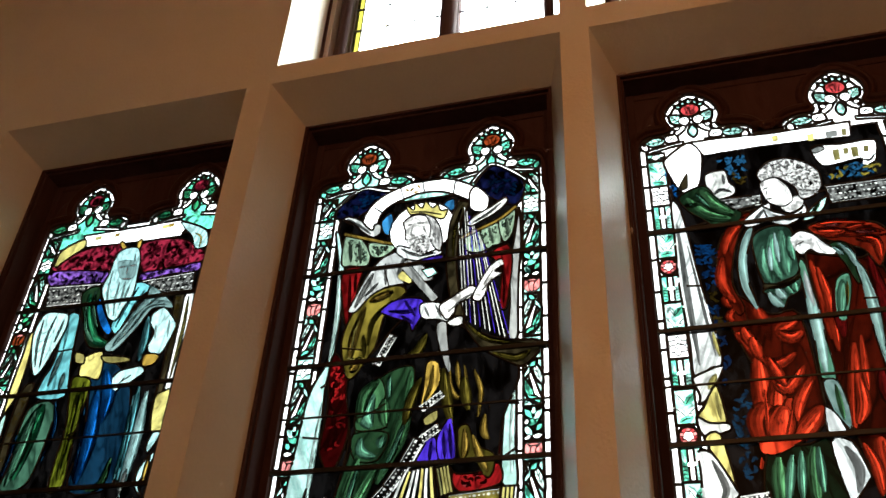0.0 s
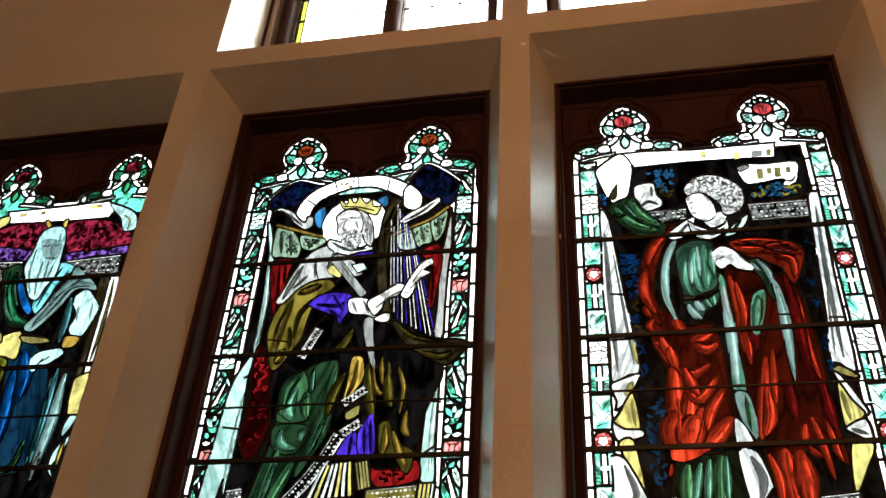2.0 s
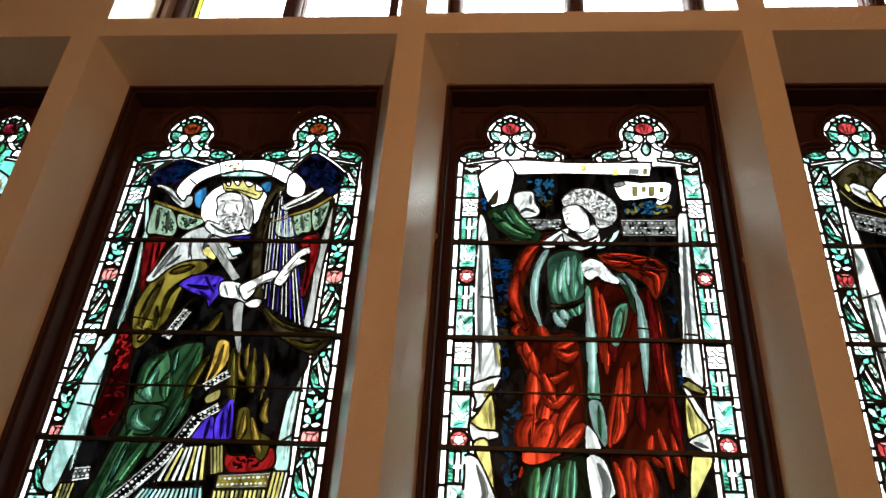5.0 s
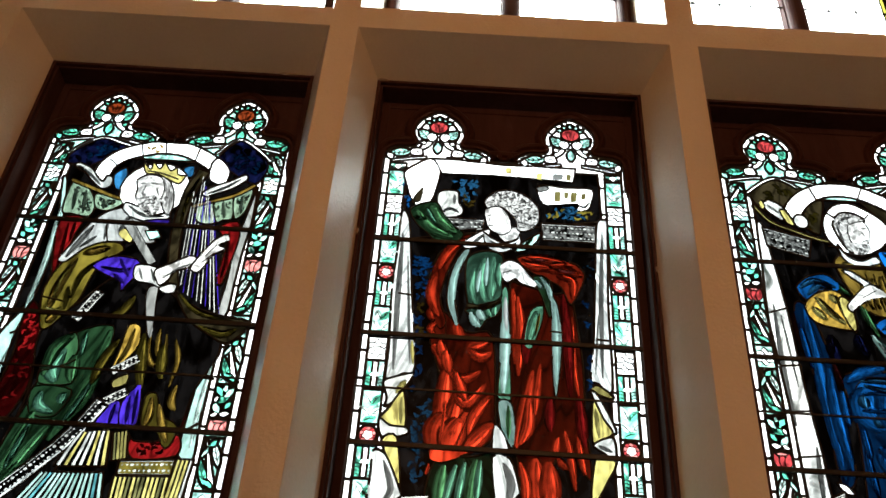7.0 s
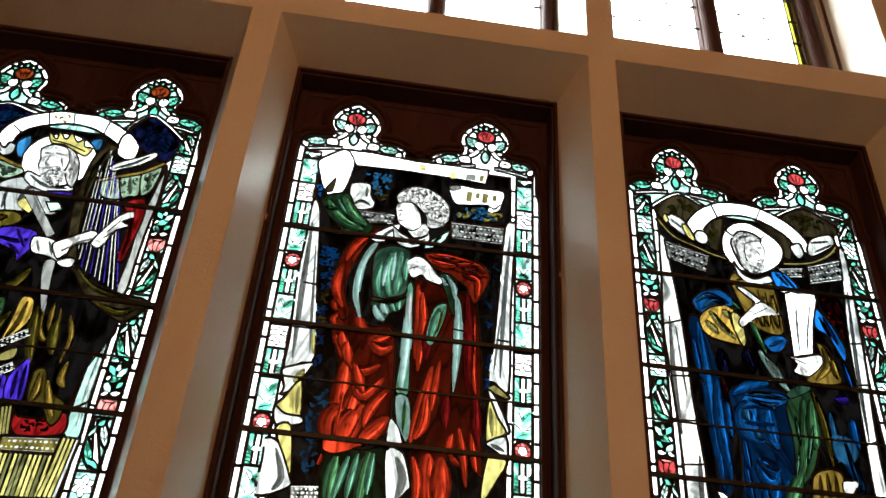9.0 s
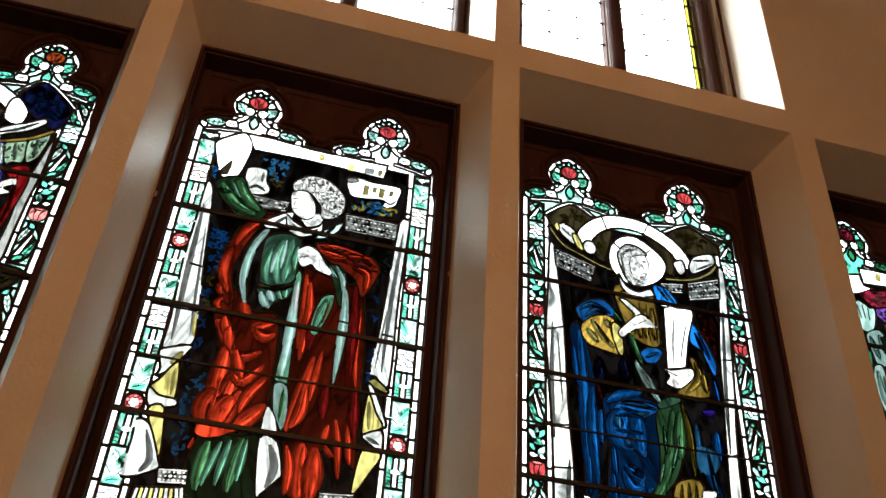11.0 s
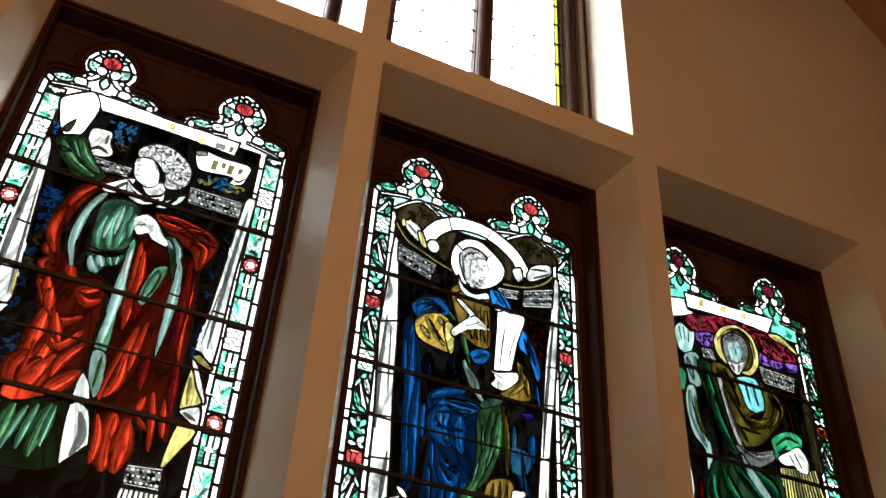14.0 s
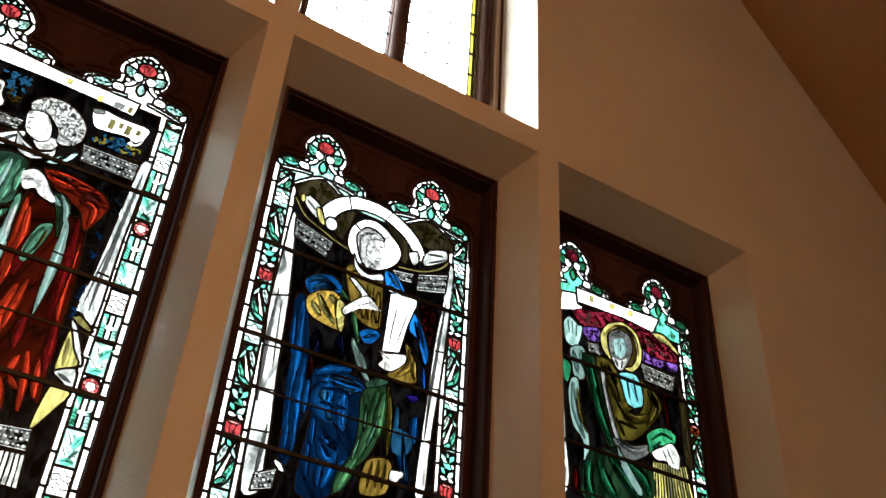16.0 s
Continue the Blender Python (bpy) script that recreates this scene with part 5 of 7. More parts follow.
    g.pane([(25.8, 39.3), (25.4, 47.4), (32.7, 59.4), (43.0, 62.3), (43.9, 52.2), (41.4, 37.3), (35.3, 28.2), (29.0, 16.8), (24.0, 7.0), (17.7, 6.6), (21.9, 22.4)], "green_c6", "robe_pane", came=0.3)
    g.pane([(26.4, 41.9), (25.7, 47.5), (27.0, 54.8), (32.0, 59.3), (34.8, 53.3), (33.4, 48.6), (36.2, 42.4)], "green_mid", "robe_pane", came=0.3)
    g.glow("sage", 4.6, [(30.5, 53.8), (28.5, 47.6), (30.7, 42.5)])
    g.glow("green", 3.4, [(31.9, 58.5), (27.7, 53.6), (26.6, 44.5)], [(34.2, 51.7), (35.4, 42.8)])
    g.ink([(25.5, 45.9), (30.9, 47.7), (35.0, 50.2)], 0.4)
    g.pane([(25.4, 40.8), (36.8, 40.3), (34.2, 32.0), (26.6, 32.6)], "green_deep", "robe_pane", came=0.3)
    g.glow("sage", 2.6, [(27.9, 39.5), (28.5, 35.2), (33.2, 33.0)], [(35.0, 39.5), (34.4, 35.8)])
    g.glow("green", 4.0, [(42.7, 60.7), (41.7, 47.5), (38.9, 35.4), (34.4, 24.7)], [(42.9, 52.1), (40.4, 38.7), (36.4, 28.9)], [(27.8, 33.0), (25.8, 22.6), (22.6, 11.0)], [(34.1, 31.3), (29.4, 21.8), (25.0, 11.4)])
    g.glow("sage", 1.6, [(42.3, 45.3), (39.4, 36.1), (36.2, 28.6)], [(28.0, 30.2), (26.5, 22.6), (25.1, 16.0)], [(35.5, 59.5), (36.0, 51.8)])
    g.glow("olive", 3.0, [(46.7, 73.5), (44.5, 67.6), (40.0, 65.4)], [(45.9, 58.1), (43.4, 50.3), (41.6, 42.7)])
    g.glow("green", 2.4, [(28.4, 17.8), (25.6, 11.5), (22.1, 7.8)])
    g.pane([(47.8, 63.0), (51.6, 62.4), (52.1, 54.6), (46.8, 47.8), (47.2, 54.3)], "gold", "mantle_pane", came=0.3)
    g.fold("gold", 1.6, [(49.9, 61.9), (49.3, 54.4), (47.4, 49.4)])
    g.pane([(47.9, 44.2), (51.9, 46.6), (52.1, 43.3), (48.7, 41.8)], "straw_mid", "mantle_pane", came=0.3)
    g.glow("gold", 1.5, [(55.1, 62.5), (56.1, 53.6), (58.7, 50.0), (61.1, 53.1), (60.1, 60.8)], [(57.6, 62.7), (58.7, 53.0)], [(63.3, 59.0), (65.7, 51.5), (64.8, 43.2)])
    g.glow("olive", 3.0, [(53.1, 60.5), (54.7, 50.9), (56.6, 41.7)], [(59.9, 56.9), (61.8, 45.6)])
    g.pane([(58.8, 39.6), (61.9, 40.9), (64.7, 34.6), (70.1, 31.4), (69.9, 26.3), (68.0, 24.5), (64.5, 29.4), (60.0, 30.2)], "olive_mid", "mantle_pane", came=0.3)
    g.glow("gold", 2.0, [(60.8, 39.7), (61.4, 34.1), (60.6, 30.6)], [(63.3, 37.7), (65.7, 31.5), (68.2, 26.2)], [(67.0, 44.1), (66.8, 38.6), (68.4, 35.9)])
    g.pane([(46.7, 30.2), (47.9, 35.9), (51.8, 37.8), (53.1, 30.2)], "violet", "robe_pane", came=0.3)
    g.pane([(52.5, 37.5), (56.5, 43.5), (58.5, 31.2), (53.7, 30.4)], "violet", "robe_pane", came=0.3)
    g.fold("violet", 1.2, [(50.7, 36.7), (50.4, 30.4)], [(54.4, 39.4), (55.2, 31.0)], [(56.2, 41.7), (57.2, 31.1)])
    # mantle, ermine and sleeve
    g.pane([(17.4, 74.5), (19.0, 81.4), (23.8, 90.5), (34.9, 93.4), (38.7, 90.2), (33.2, 85.2), (31.1, 79.5), (29.8, 71.0), (27.4, 66.7), (23.5, 60.5), (20.7, 60.3), (18.1, 68.7)], "olive", "mantle_pane", came=0.4)
    g.glow("gold", 2.6, [(21.2, 66.8), (21.6, 75.1), (24.4, 86.1)], [(25.7, 88.0), (34.0, 91.1)], [(21.9, 62.0), (24.1, 65.7)])
    g.glow("straw", 1.0, [(21.2, 69.3), (21.7, 77.3), (24.2, 85.2)], [(19.9, 67.6), (23.5, 66.5), (26.1, 68.7)])
    g.fold("olive", 2.2, [(26.8, 71.2), (27.8, 80.6), (34.2, 87.5)], [(25.8, 67.0), (24.9, 75.3)])
    g.lead_line([(17.7, 71.2), (25.0, 69.9)], 0.4)
    g.pane([(25.5, 101.7), (29.3, 105.7), (36.9, 108.0), (41.7, 103.0), (48.1, 94.1), (38.6, 93.6), (31.2, 93.0), (25.8, 90.2), (21.0, 84.6), (18.5, 85.4), (20.6, 91.3), (22.9, 97.3)], "cloth_c2", "ermine_pane", came=0.4)
    g.fold("dove", 2.0, [(26.0, 99.4), (23.2, 92.8), (20.5, 86.3)], [(37.2, 105.6), (35.6, 98.0), (38.0, 94.5)])
    g.fold("dove", 1.1, [(30.1, 102.9), (30.9, 94.1)], [(28.2, 95.3), (23.8, 90.5)])
    g.lead_line([(30.2, 99.6), (32.1, 93.7)], 0.4)
    g.pane([(30.3, 83.8), (36.0, 87.8), (44.0, 87.1), (45.8, 82.9), (43.4, 77.6), (41.9, 74.9), (40.3, 78.3), (34.4, 80.9)], "violet", "sleeve_pane", came=0.4)
    g.fold("violet", 1.6, [(33.0, 83.5), (39.6, 82.5), (42.7, 83.6)], [(38.5, 86.8), (42.7, 80.5)], [(37.7, 81.1), (41.9, 77.9)])
    g.pane([(35.1, 97.1), (36.9, 99.0), (40.3, 96.0), (39.9, 93.2), (36.8, 94.9)], "straw", "morse_pane", came=0.3)
    g.pane([(43.6, 98.4), (47.6, 99.1), (49.7, 96.0), (46.0, 94.9)], "aqua_light", "morse_pane", curve=False, came=0.3)
    g.band([(36.4, 102.3), (41.6, 95.6), (49.3, 85.7)], (3.4, 2.6), "dove", "stole_pane", 0.2)
    g.fold("dove", 0.7, [(38.8, 100.5), (43.5, 93.8)])
    g.pane([(34.1, 109.8), (38.9, 108.1), (45.5, 105.1), (49.0, 106.7), (50.4, 104.2), (43.8, 102.2), (37.6, 103.7), (33.7, 106.9)], "cloth", "collar_pane", came=0.4)
    g.fold("dove", 1.2, [(35.3, 108.4), (41.2, 104.9), (48.3, 104.8)])
    g.pane([(42.6, 102.6), (50.5, 103.7), (49.9, 101.1), (44.4, 99.9)], "violet", "collar_pane", came=0.3)
    # head
    g.pane([(43.1, 122.2), (46.8, 119.8), (49.2, 115.5), (50.4, 109.2), (49.7, 105.3), (47.2, 107.6), (45.2, 112.8), (44.8, 116.5)], "hair", "hair_pane", came=0.3)
    g.fold("hair", 0.8, [(44.7, 120.2), (47.0, 114.9), (48.0, 108.6)], [(46.6, 118.3), (48.5, 112.5), (49.1, 107.2)], [(48.3, 115.9), (49.4, 111.1)])
    g.pane([(35.4, 119.7), (38.6, 122.2), (43.3, 121.4), (45.6, 116.5), (45.2, 111.3), (42.3, 108.8), (38.8, 109.3), (36.7, 112.1), (36.3, 116.0)], "skin", "face_pane", came=0.3)
    g.curls([(36.7, 111.4), (39.4, 112.2), (42.7, 113.4), (45.8, 111.4), (45.9, 106.8), (43.3, 104.5), (40.1, 106.5)], "hair", "beard_pane", 26, 0.0)
    g.fold("hair", 0.7, [(36.8, 118.0), (38.7, 118.6)], [(40.3, 118.7), (43.2, 118.4)], [(39.0, 117.4), (38.6, 113.9), (40.0, 113.3)], [(42.7, 117.1), (44.4, 113.2)], [(38.7, 112.0), (41.0, 112.6)])
    g.pane([(37.5, 122.9), (35.8, 127.4), (38.8, 124.7), (39.1, 128.1), (41.8, 125.1), (43.1, 128.1), (45.8, 124.6), (47.9, 126.0), (48.9, 123.0), (51.6, 122.6), (50.2, 119.0), (46.5, 120.3), (42.0, 122.6)], "straw", "crown_pane", came=0.3)
    g.ink([(37.8, 123.9), (42.9, 123.2), (49.4, 121.0)], 0.4)
    # harp
    g.band([(57.7, 125.5), (55.0, 117.3), (54.1, 106.5), (54.3, 96.7), (56.0, 85.6), (58.3, 77.1)], (4.4, 3.0), "brown", "harp_pane", 0.5)
    g.glow("olive", 1.0, [(57.2, 123.9), (54.6, 113.3), (54.6, 99.0)])
    g.pane([(58.2, 77.5), (61.9, 73.9), (68.2, 70.1), (75.8, 68.1), (83.1, 67.2), (84.9, 64.9), (79.3, 58.7), (73.2, 61.1), (64.9, 66.7)], "brown", "harp_pane", came=0.5)
    g.glow("olive", 1.4, [(60.6, 75.1), (68.0, 68.9), (81.2, 65.9)])
    g.glow("olive", 2.2, [(69.0, 64.1), (76.6, 61.7), (81.2, 63.9)])
    g.strings((57.8, 122.9), (65.1, 106.1), (61.6, 75.6), (74.6, 68.4), 9)
    g.strings((56.0, 116.3), (58.3, 110.6), (58.8, 81.4), (61.6, 75.6), 3)
    g.pane([(50.3, 76.7), (53.3, 77.2), (54.0, 71.6), (55.6, 60.2), (54.2, 60.1), (50.7, 71.2)], "dove", "tassel_pane", came=0.3)
    # arm and open palm
    g.pane([(44.1, 81.5), (44.2, 84.9), (48.3, 85.2), (53.2, 83.2), (54.7, 76.9), (50.7, 78.2), (45.7, 79.0)], "cloth", "cuff_pane", came=0.4)
    g.fold("dove", 0.9, [(45.6, 83.7), (47.4, 79.5)], [(49.3, 83.9), (51.6, 78.9)])
    g.pane([(53.6, 76.8), (56.8, 78.7), (59.1, 78.2), (58.7, 75.4), (55.8, 75.1)], "pearl", "cuff_pane", came=0.3)
    g.pane([(50.6, 83.1), (55.1, 86.4), (60.9, 89.8), (63.5, 88.2), (61.2, 85.2), (56.9, 83.2), (55.8, 79.9), (53.3, 77.9)], "skin", "arm_pane", came=0.4)
    g.fold("dove", 0.8, [(53.8, 80.7), (58.4, 84.8), (62.1, 86.8)])
    g.pane([(61.8, 85.0), (63.7, 90.0), (67.7, 96.9), (71.1, 99.0), (72.1, 96.7), (69.3, 94.5), (72.0, 93.3), (67.8, 90.4), (66.1, 85.7), (64.3, 83.4)], "skin", "palm_pane", came=0.4)
    g.ink([(65.6, 90.1), (68.5, 94.7)], 0.25)
    g.ink([(65.0, 87.4), (68.3, 91.5)], 0.25)
    # hems and fringes
    g.trim([(35.5, 74.2), (30.4, 63.6)], 2.8)
    g.trim([(53.6, 52.0), (46.6, 47.1)], 2.4)
    g.trim([(53.0, 41.1), (47.2, 37.2)], 2.6)
    g.trim([(46.9, 37.2), (42.9, 29.6), (38.2, 22.9), (32.2, 16.0), (25.1, 8.3)], 4.4)
    for a, b in (([(47.9, 35.9), (44.2, 28.7)]), ([(44.2, 28.7), (39.5, 22.0)]), ([(39.5, 22.0), (26.8, 8.1)])):
        g.tint(ribbon([a, b], 0.7), "cloth")
    g.fringe((42.8, 27.6), (51.7, 29.1), (53.3, 18.1), (38.6, 17.3), "pearl", "straw")
    g.fringe((52.5, 28.4), (56.6, 29.3), (58.4, 20.7), (54.4, 19.8), "straw_mid", "fringe")
    g.fringe((35.6, 15.5), (53.1, 16.5), (55.5, 4.9), (28.3, 3.5), "ice", "cyan")
    g.brocade((56.7, 16.0), (71.9, 16.8), (72.2, 21.4), (56.6, 20.2), 2, "olive")
    g.fringe((56.2, 15.7), (71.7, 16.5), (71.3, 4.3), (56.5, 3.5), "straw", "fringe")
    g.fringe((72.5, 21.7), (77.4, 21.7), (75.9, 4.5), (70.7, 4.2), "straw", "pearl")
    g.brocade((14.0, 17.0), (19.5, 18.0), (18.9, 21.6), (13.6, 21.0), 2)
    g.fringe((10.9, 16.5), (15.7, 16.8), (14.8, 5.9), (10.2, 5.6), "straw", "fringe")


def light_with_red_robe(g):
    light_ground(g, ("rose", "leaf", "stem", "bloom", "leaf", "stem"), "rose", "aqua_light", 13, 32.4, "rose", "white", "aqua_light", "white")
    g.pane([(8.6, 128.0), (18.7, 134.2), (76.5, 134.2), (77.0, 113.6), (10.0, 101.5)], "night", "field_pane", curve=False, came=0.4)
    g.sprigs([(20.8, 128.7), (34.2, 128.8), (35.9, 119.5), (29.5, 116.1), (26.6, 124.4)], "sky_mid", 22, 2.8)
    g.sprigs([(28.8, 123.5), (33.7, 122.7), (33.8, 116.2), (29.5, 115.6)], "gold_deep", 7, 2.6)
    g.sprigs([(57.4, 119.0), (67.7, 119.5), (74.7, 118.5), (74.1, 113.0), (58.0, 113.2)], "sky_mid", 26, 2.6)
    g.sprigs([(56.8, 118.4), (73.7, 118.8), (73.8, 113.5), (58.0, 113.2)], "olive", 9, 2.6)
    g.sprigs([(7.6, 128.1), (12.0, 118.6), (11.3, 114.6), (9.2, 115.7)], "blue_mid", 6, 2.2)
    g.sprigs([(12.7, 96.9), (21.1, 96.2), (22.2, 78.9), (14.7, 77.9)], "blue_deep", 40, 2.6)
    g.sprigs([(15.0, 75.9), (20.2, 74.4), (20.4, 54.6), (18.8, 43.4), (18.3, 29.3), (17.3, 29.2), (16.5, 58.0)], "blue_deep", 20, 2.6)
    g.sprigs([(18.9, 45.2), (24.5, 45.8), (23.2, 31.5), (21.9, 18.1), (17.9, 17.7), (17.2, 32.6)], "sky_deep", 34, 2.6)
    g.sprigs([(15.4, 78.0), (19.0, 78.5), (19.5, 62.3), (16.7, 61.9)], "gold_dark", 8, 2.6)
    g.sprigs([(69.4, 84.7), (72.4, 80.8), (71.8, 52.8), (68.8, 48.8)], "blue_deep", 12, 2.6)
    g.sprigs([(69.0, 95.6), (73.8, 100.8), (74.6, 89.7), (71.0, 84.9)], "damask", 8, 2.6)
    # hangings with turned hems
    g.pane([(8.6, 113.2), (11.4, 108.8), (14.2, 82.1), (17.4, 55.1), (13.8, 52.4), (8.9, 50.0), (8.9, 61.0), (7.9, 81.3), (8.3, 99.1)], "cloth", "curtain_pane", came=0.5)
    g.fold("dove", 2.0, [(9.6, 103.8), (10.1, 77.4), (10.9, 53.6)])
    g.fold("dove", 1.0, [(12.0, 95.0), (14.4, 69.6), (15.8, 56.0)])
    g.glow("straw", 1.0, [(15.8, 63.8), (16.8, 55.8)])
    g.lead_line([(8.8, 64.2), (16.5, 64.3)], 0.5)
    g.lead_line([(10.1, 80.5), (14.5, 80.0)], 0.5)
    g.pane([(8.3, 49.2), (10.3, 50.7), (16.2, 52.7), (17.0, 51.6), (13.2, 44.6), (9.4, 41.3), (9.8, 44.2)], "pearl", "curtain_pane", came=0.5)
    g.glow("straw", 1.6, [(15.1, 50.3), (12.4, 45.9)])
    g.pane([(12.3, 44.1), (14.8, 46.6), (16.1, 35.6), (12.5, 35.2), (9.3, 37.3), (8.5, 38.3), (11.0, 41.4)], "straw", "curtain_pane", came=0.4)
    g.fold("straw", 1.4, [(14.2, 44.7), (14.7, 36.5)])
    g.pane([(8.2, 37.9), (11.5, 35.8), (16.5, 35.3), (16.5, 33.1), (9.4, 32.1)], "pearl", "curtain_pane", came=0.5)
    g.pane([(9.5, 31.5), (13.9, 32.3), (16.1, 17.2), (12.0, 25.3)], "straw", "curtain_pane", came=0.4)
    g.pane([(7.5, 27.9), (11.2, 26.9), (15.7, 17.8), (16.1, 14.7), (7.6, 11.4), (7.5, 21.6)], "cloth", "curtain_pane", came=0.5)
    g.fold("dove", 2.0, [(10.8, 25.2), (13.5, 17.3), (11.6, 13.3)])
    g.pane([(75.3, 112.2), (78.1, 114.5), (78.9, 112.7), (77.6, 81.4), (77.4, 51.2), (73.2, 53.0), (71.0, 55.0), (72.5, 68.4), (73.8, 89.6)], "cloth", "curtain_pane", came=0.5)
    g.fold("dove", 1.6, [(76.9, 108.2), (75.3, 81.1), (74.6, 55.0)])
    g.fold("dove", 0.8, [(74.2, 76.8), (72.5, 55.9)])
    g.lead_line([(73.2, 68.1), (77.1, 67.8)], 0.5)
    g.pane([(70.8, 50.8), (72.9, 52.6), (77.4, 49.3), (76.7, 48.2), (72.6, 49.6)], "straw_mid", "curtain_pane", came=0.4)
    g.pane([(70.8, 50.1), (72.9, 49.2), (77.7, 38.9), (76.7, 37.4), (74.3, 41.4)], "pearl", "curtain_pane", came=0.5)
    g.pane([(71.4, 47.6), (74.3, 41.7), (76.7, 37.4), (71.3, 34.0), (70.6, 37.8)], "straw", "curtain_pane", came=0.4)
    g.fold("straw", 1.4, [(71.9, 44.7), (72.7, 35.9)])
    g.pane([(70.8, 33.7), (76.7, 36.3), (77.3, 29.5), (74.0, 31.2)], "pearl", "curtain_pane", came=0.5)
    g.fold("dove", 1.2, [(72.3, 33.5), (76.3, 31.8)])
    g.pane([(72.0, 30.4), (77.3, 28.9), (74.4, 22.9), (69.9, 15.4), (70.1, 22.8)], "straw", "curtain_pane", came=0.4)
    # scrolls
    g.pane([(17.4, 137.3), (26.4, 137.3), (42.8, 136.3), (68.7, 136.4), (67.6, 130.0), (57.4, 130.6), (39.1, 131.1), (21.4, 130.6)], "white", "scroll_pane", curve=False, came=0.4)
    g.pane([(7.8, 130.1), (11.5, 134.1), (17.0, 137.3), (20.4, 132.0), (19.6, 124.2), (17.9, 118.0), (13.5, 115.9), (11.1, 119.0), (9.6, 123.3)], "white", "scroll_pane", came=0.5)
    g.pane([(11.6, 118.1), (14.9, 124.0), (14.4, 118.0)], "brown", "scroll_pane", came=0.2)
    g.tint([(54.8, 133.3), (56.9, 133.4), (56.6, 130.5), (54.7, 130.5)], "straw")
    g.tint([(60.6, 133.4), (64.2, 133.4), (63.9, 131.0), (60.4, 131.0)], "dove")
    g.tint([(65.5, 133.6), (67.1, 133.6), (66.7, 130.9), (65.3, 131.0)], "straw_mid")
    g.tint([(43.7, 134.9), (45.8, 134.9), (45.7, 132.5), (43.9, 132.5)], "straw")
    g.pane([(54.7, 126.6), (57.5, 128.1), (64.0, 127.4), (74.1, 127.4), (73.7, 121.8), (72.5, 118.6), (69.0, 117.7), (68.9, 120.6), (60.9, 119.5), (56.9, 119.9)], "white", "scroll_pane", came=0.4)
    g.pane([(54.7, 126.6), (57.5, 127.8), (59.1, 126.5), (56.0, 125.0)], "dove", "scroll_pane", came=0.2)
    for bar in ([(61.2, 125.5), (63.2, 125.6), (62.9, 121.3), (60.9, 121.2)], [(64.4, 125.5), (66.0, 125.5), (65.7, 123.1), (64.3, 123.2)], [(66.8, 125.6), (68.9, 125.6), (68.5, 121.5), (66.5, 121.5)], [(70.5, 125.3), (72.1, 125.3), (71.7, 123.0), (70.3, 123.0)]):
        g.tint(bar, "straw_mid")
    g.fold("dove", 0.9, [(69.3, 120.2), (71.3, 119.5), (73.3, 121.7)])
    g.pane([(20.6, 122.3), (26.9, 123.2), (27.7, 118.3), (29.3, 115.6), (28.6, 112.8), (22.5, 111.3), (20.9, 114.4)], "pearl", "scroll_pane", came=0.4)
    g.fold("dove", 1.2, [(22.3, 113.7), (24.8, 115.5), (28.1, 114.0)], [(26.2, 121.6), (26.2, 117.6)])
    g.brocade((25.4, 106.0), (36.4, 107.5), (36.9, 111.3), (21.7, 111.7), 2)
    g.brocade((56.7, 104.5), (74.6, 104.6), (74.9, 111.7), (56.1, 111.5), 3)
    # dark red robe ground
    g.pane([(21.7, 70.5), (24.8, 75.0), (32.7, 67.8), (40.8, 66.7), (42.3, 38.7), (41.6, 33.4), (34.6, 28.3), (24.3, 26.6), (25.5, 37.0), (26.3, 47.8), (23.1, 58.8), (20.3, 67.3)], "red_dark", "robe_pane", came=0.3)
    g.pane([(45.9, 86.1), (49.5, 86.5), (60.8, 83.6), (65.5, 84.2), (68.6, 60.1), (68.9, 41.5), (70.0, 22.8), (64.1, 30.6), (59.2, 26.7), (60.5, 13.9), (51.8, 13.1), (48.5, 29.0), (46.5, 46.4), (46.4, 65.4)], "red_dark", "robe_pane", came=0.3)
    g.pane([(25.2, 25.6), (36.3, 27.8), (42.1, 28.4), (44.4, 10.8), (24.3, 8.9)], "green_dark", "skirt_pane", came=0.3)
    g.glow("green", 3.6, [(27.8, 24.9), (26.9, 10.7)], [(37.0, 27.2), (35.3, 11.5)])
    g.glow("sage", 2.0, [(31.4, 25.3), (28.3, 12.1)], [(33.9, 26.2), (32.0, 12.8)], [(38.3, 27.0), (37.5, 14.8)])
    # lit red folds
    g.glow("red", 3.0, [(22.4, 77.2), (21.4, 73.6), (23.4, 71.5)], [(21.9, 62.6), (24.2, 60.9), (27.1, 53.5)], [(24.2, 64.4), (26.7, 57.3)])
    g.pane([(20.6, 68.0), (22.6, 72.3), (25.6, 70.6), (25.8, 65.4), (22.3, 65.8)], "red_deep", "robe_pane", came=0.2)
    g.glow("red", 2.0, [(23.4, 71.5), (21.2, 68.4), (23.0, 65.8)])
    g.glow("red", 3.4, [(28.8, 71.0), (29.9, 67.5), (31.6, 64.5)], [(40.6, 66.3), (35.9, 63.4), (33.2, 62.3)], [(33.2, 61.9), (37.3, 59.6), (40.7, 61.2)])
    g.glow("red", 4.6, [(26.9, 55.4), (26.7, 44.2), (25.1, 29.0)], [(31.0, 48.3), (29.9, 39.2), (27.4, 28.6)], [(33.4, 41.3), (32.4, 34.2), (30.4, 28.5)], [(41.3, 38.6), (36.8, 32.9), (32.3, 29.0)])
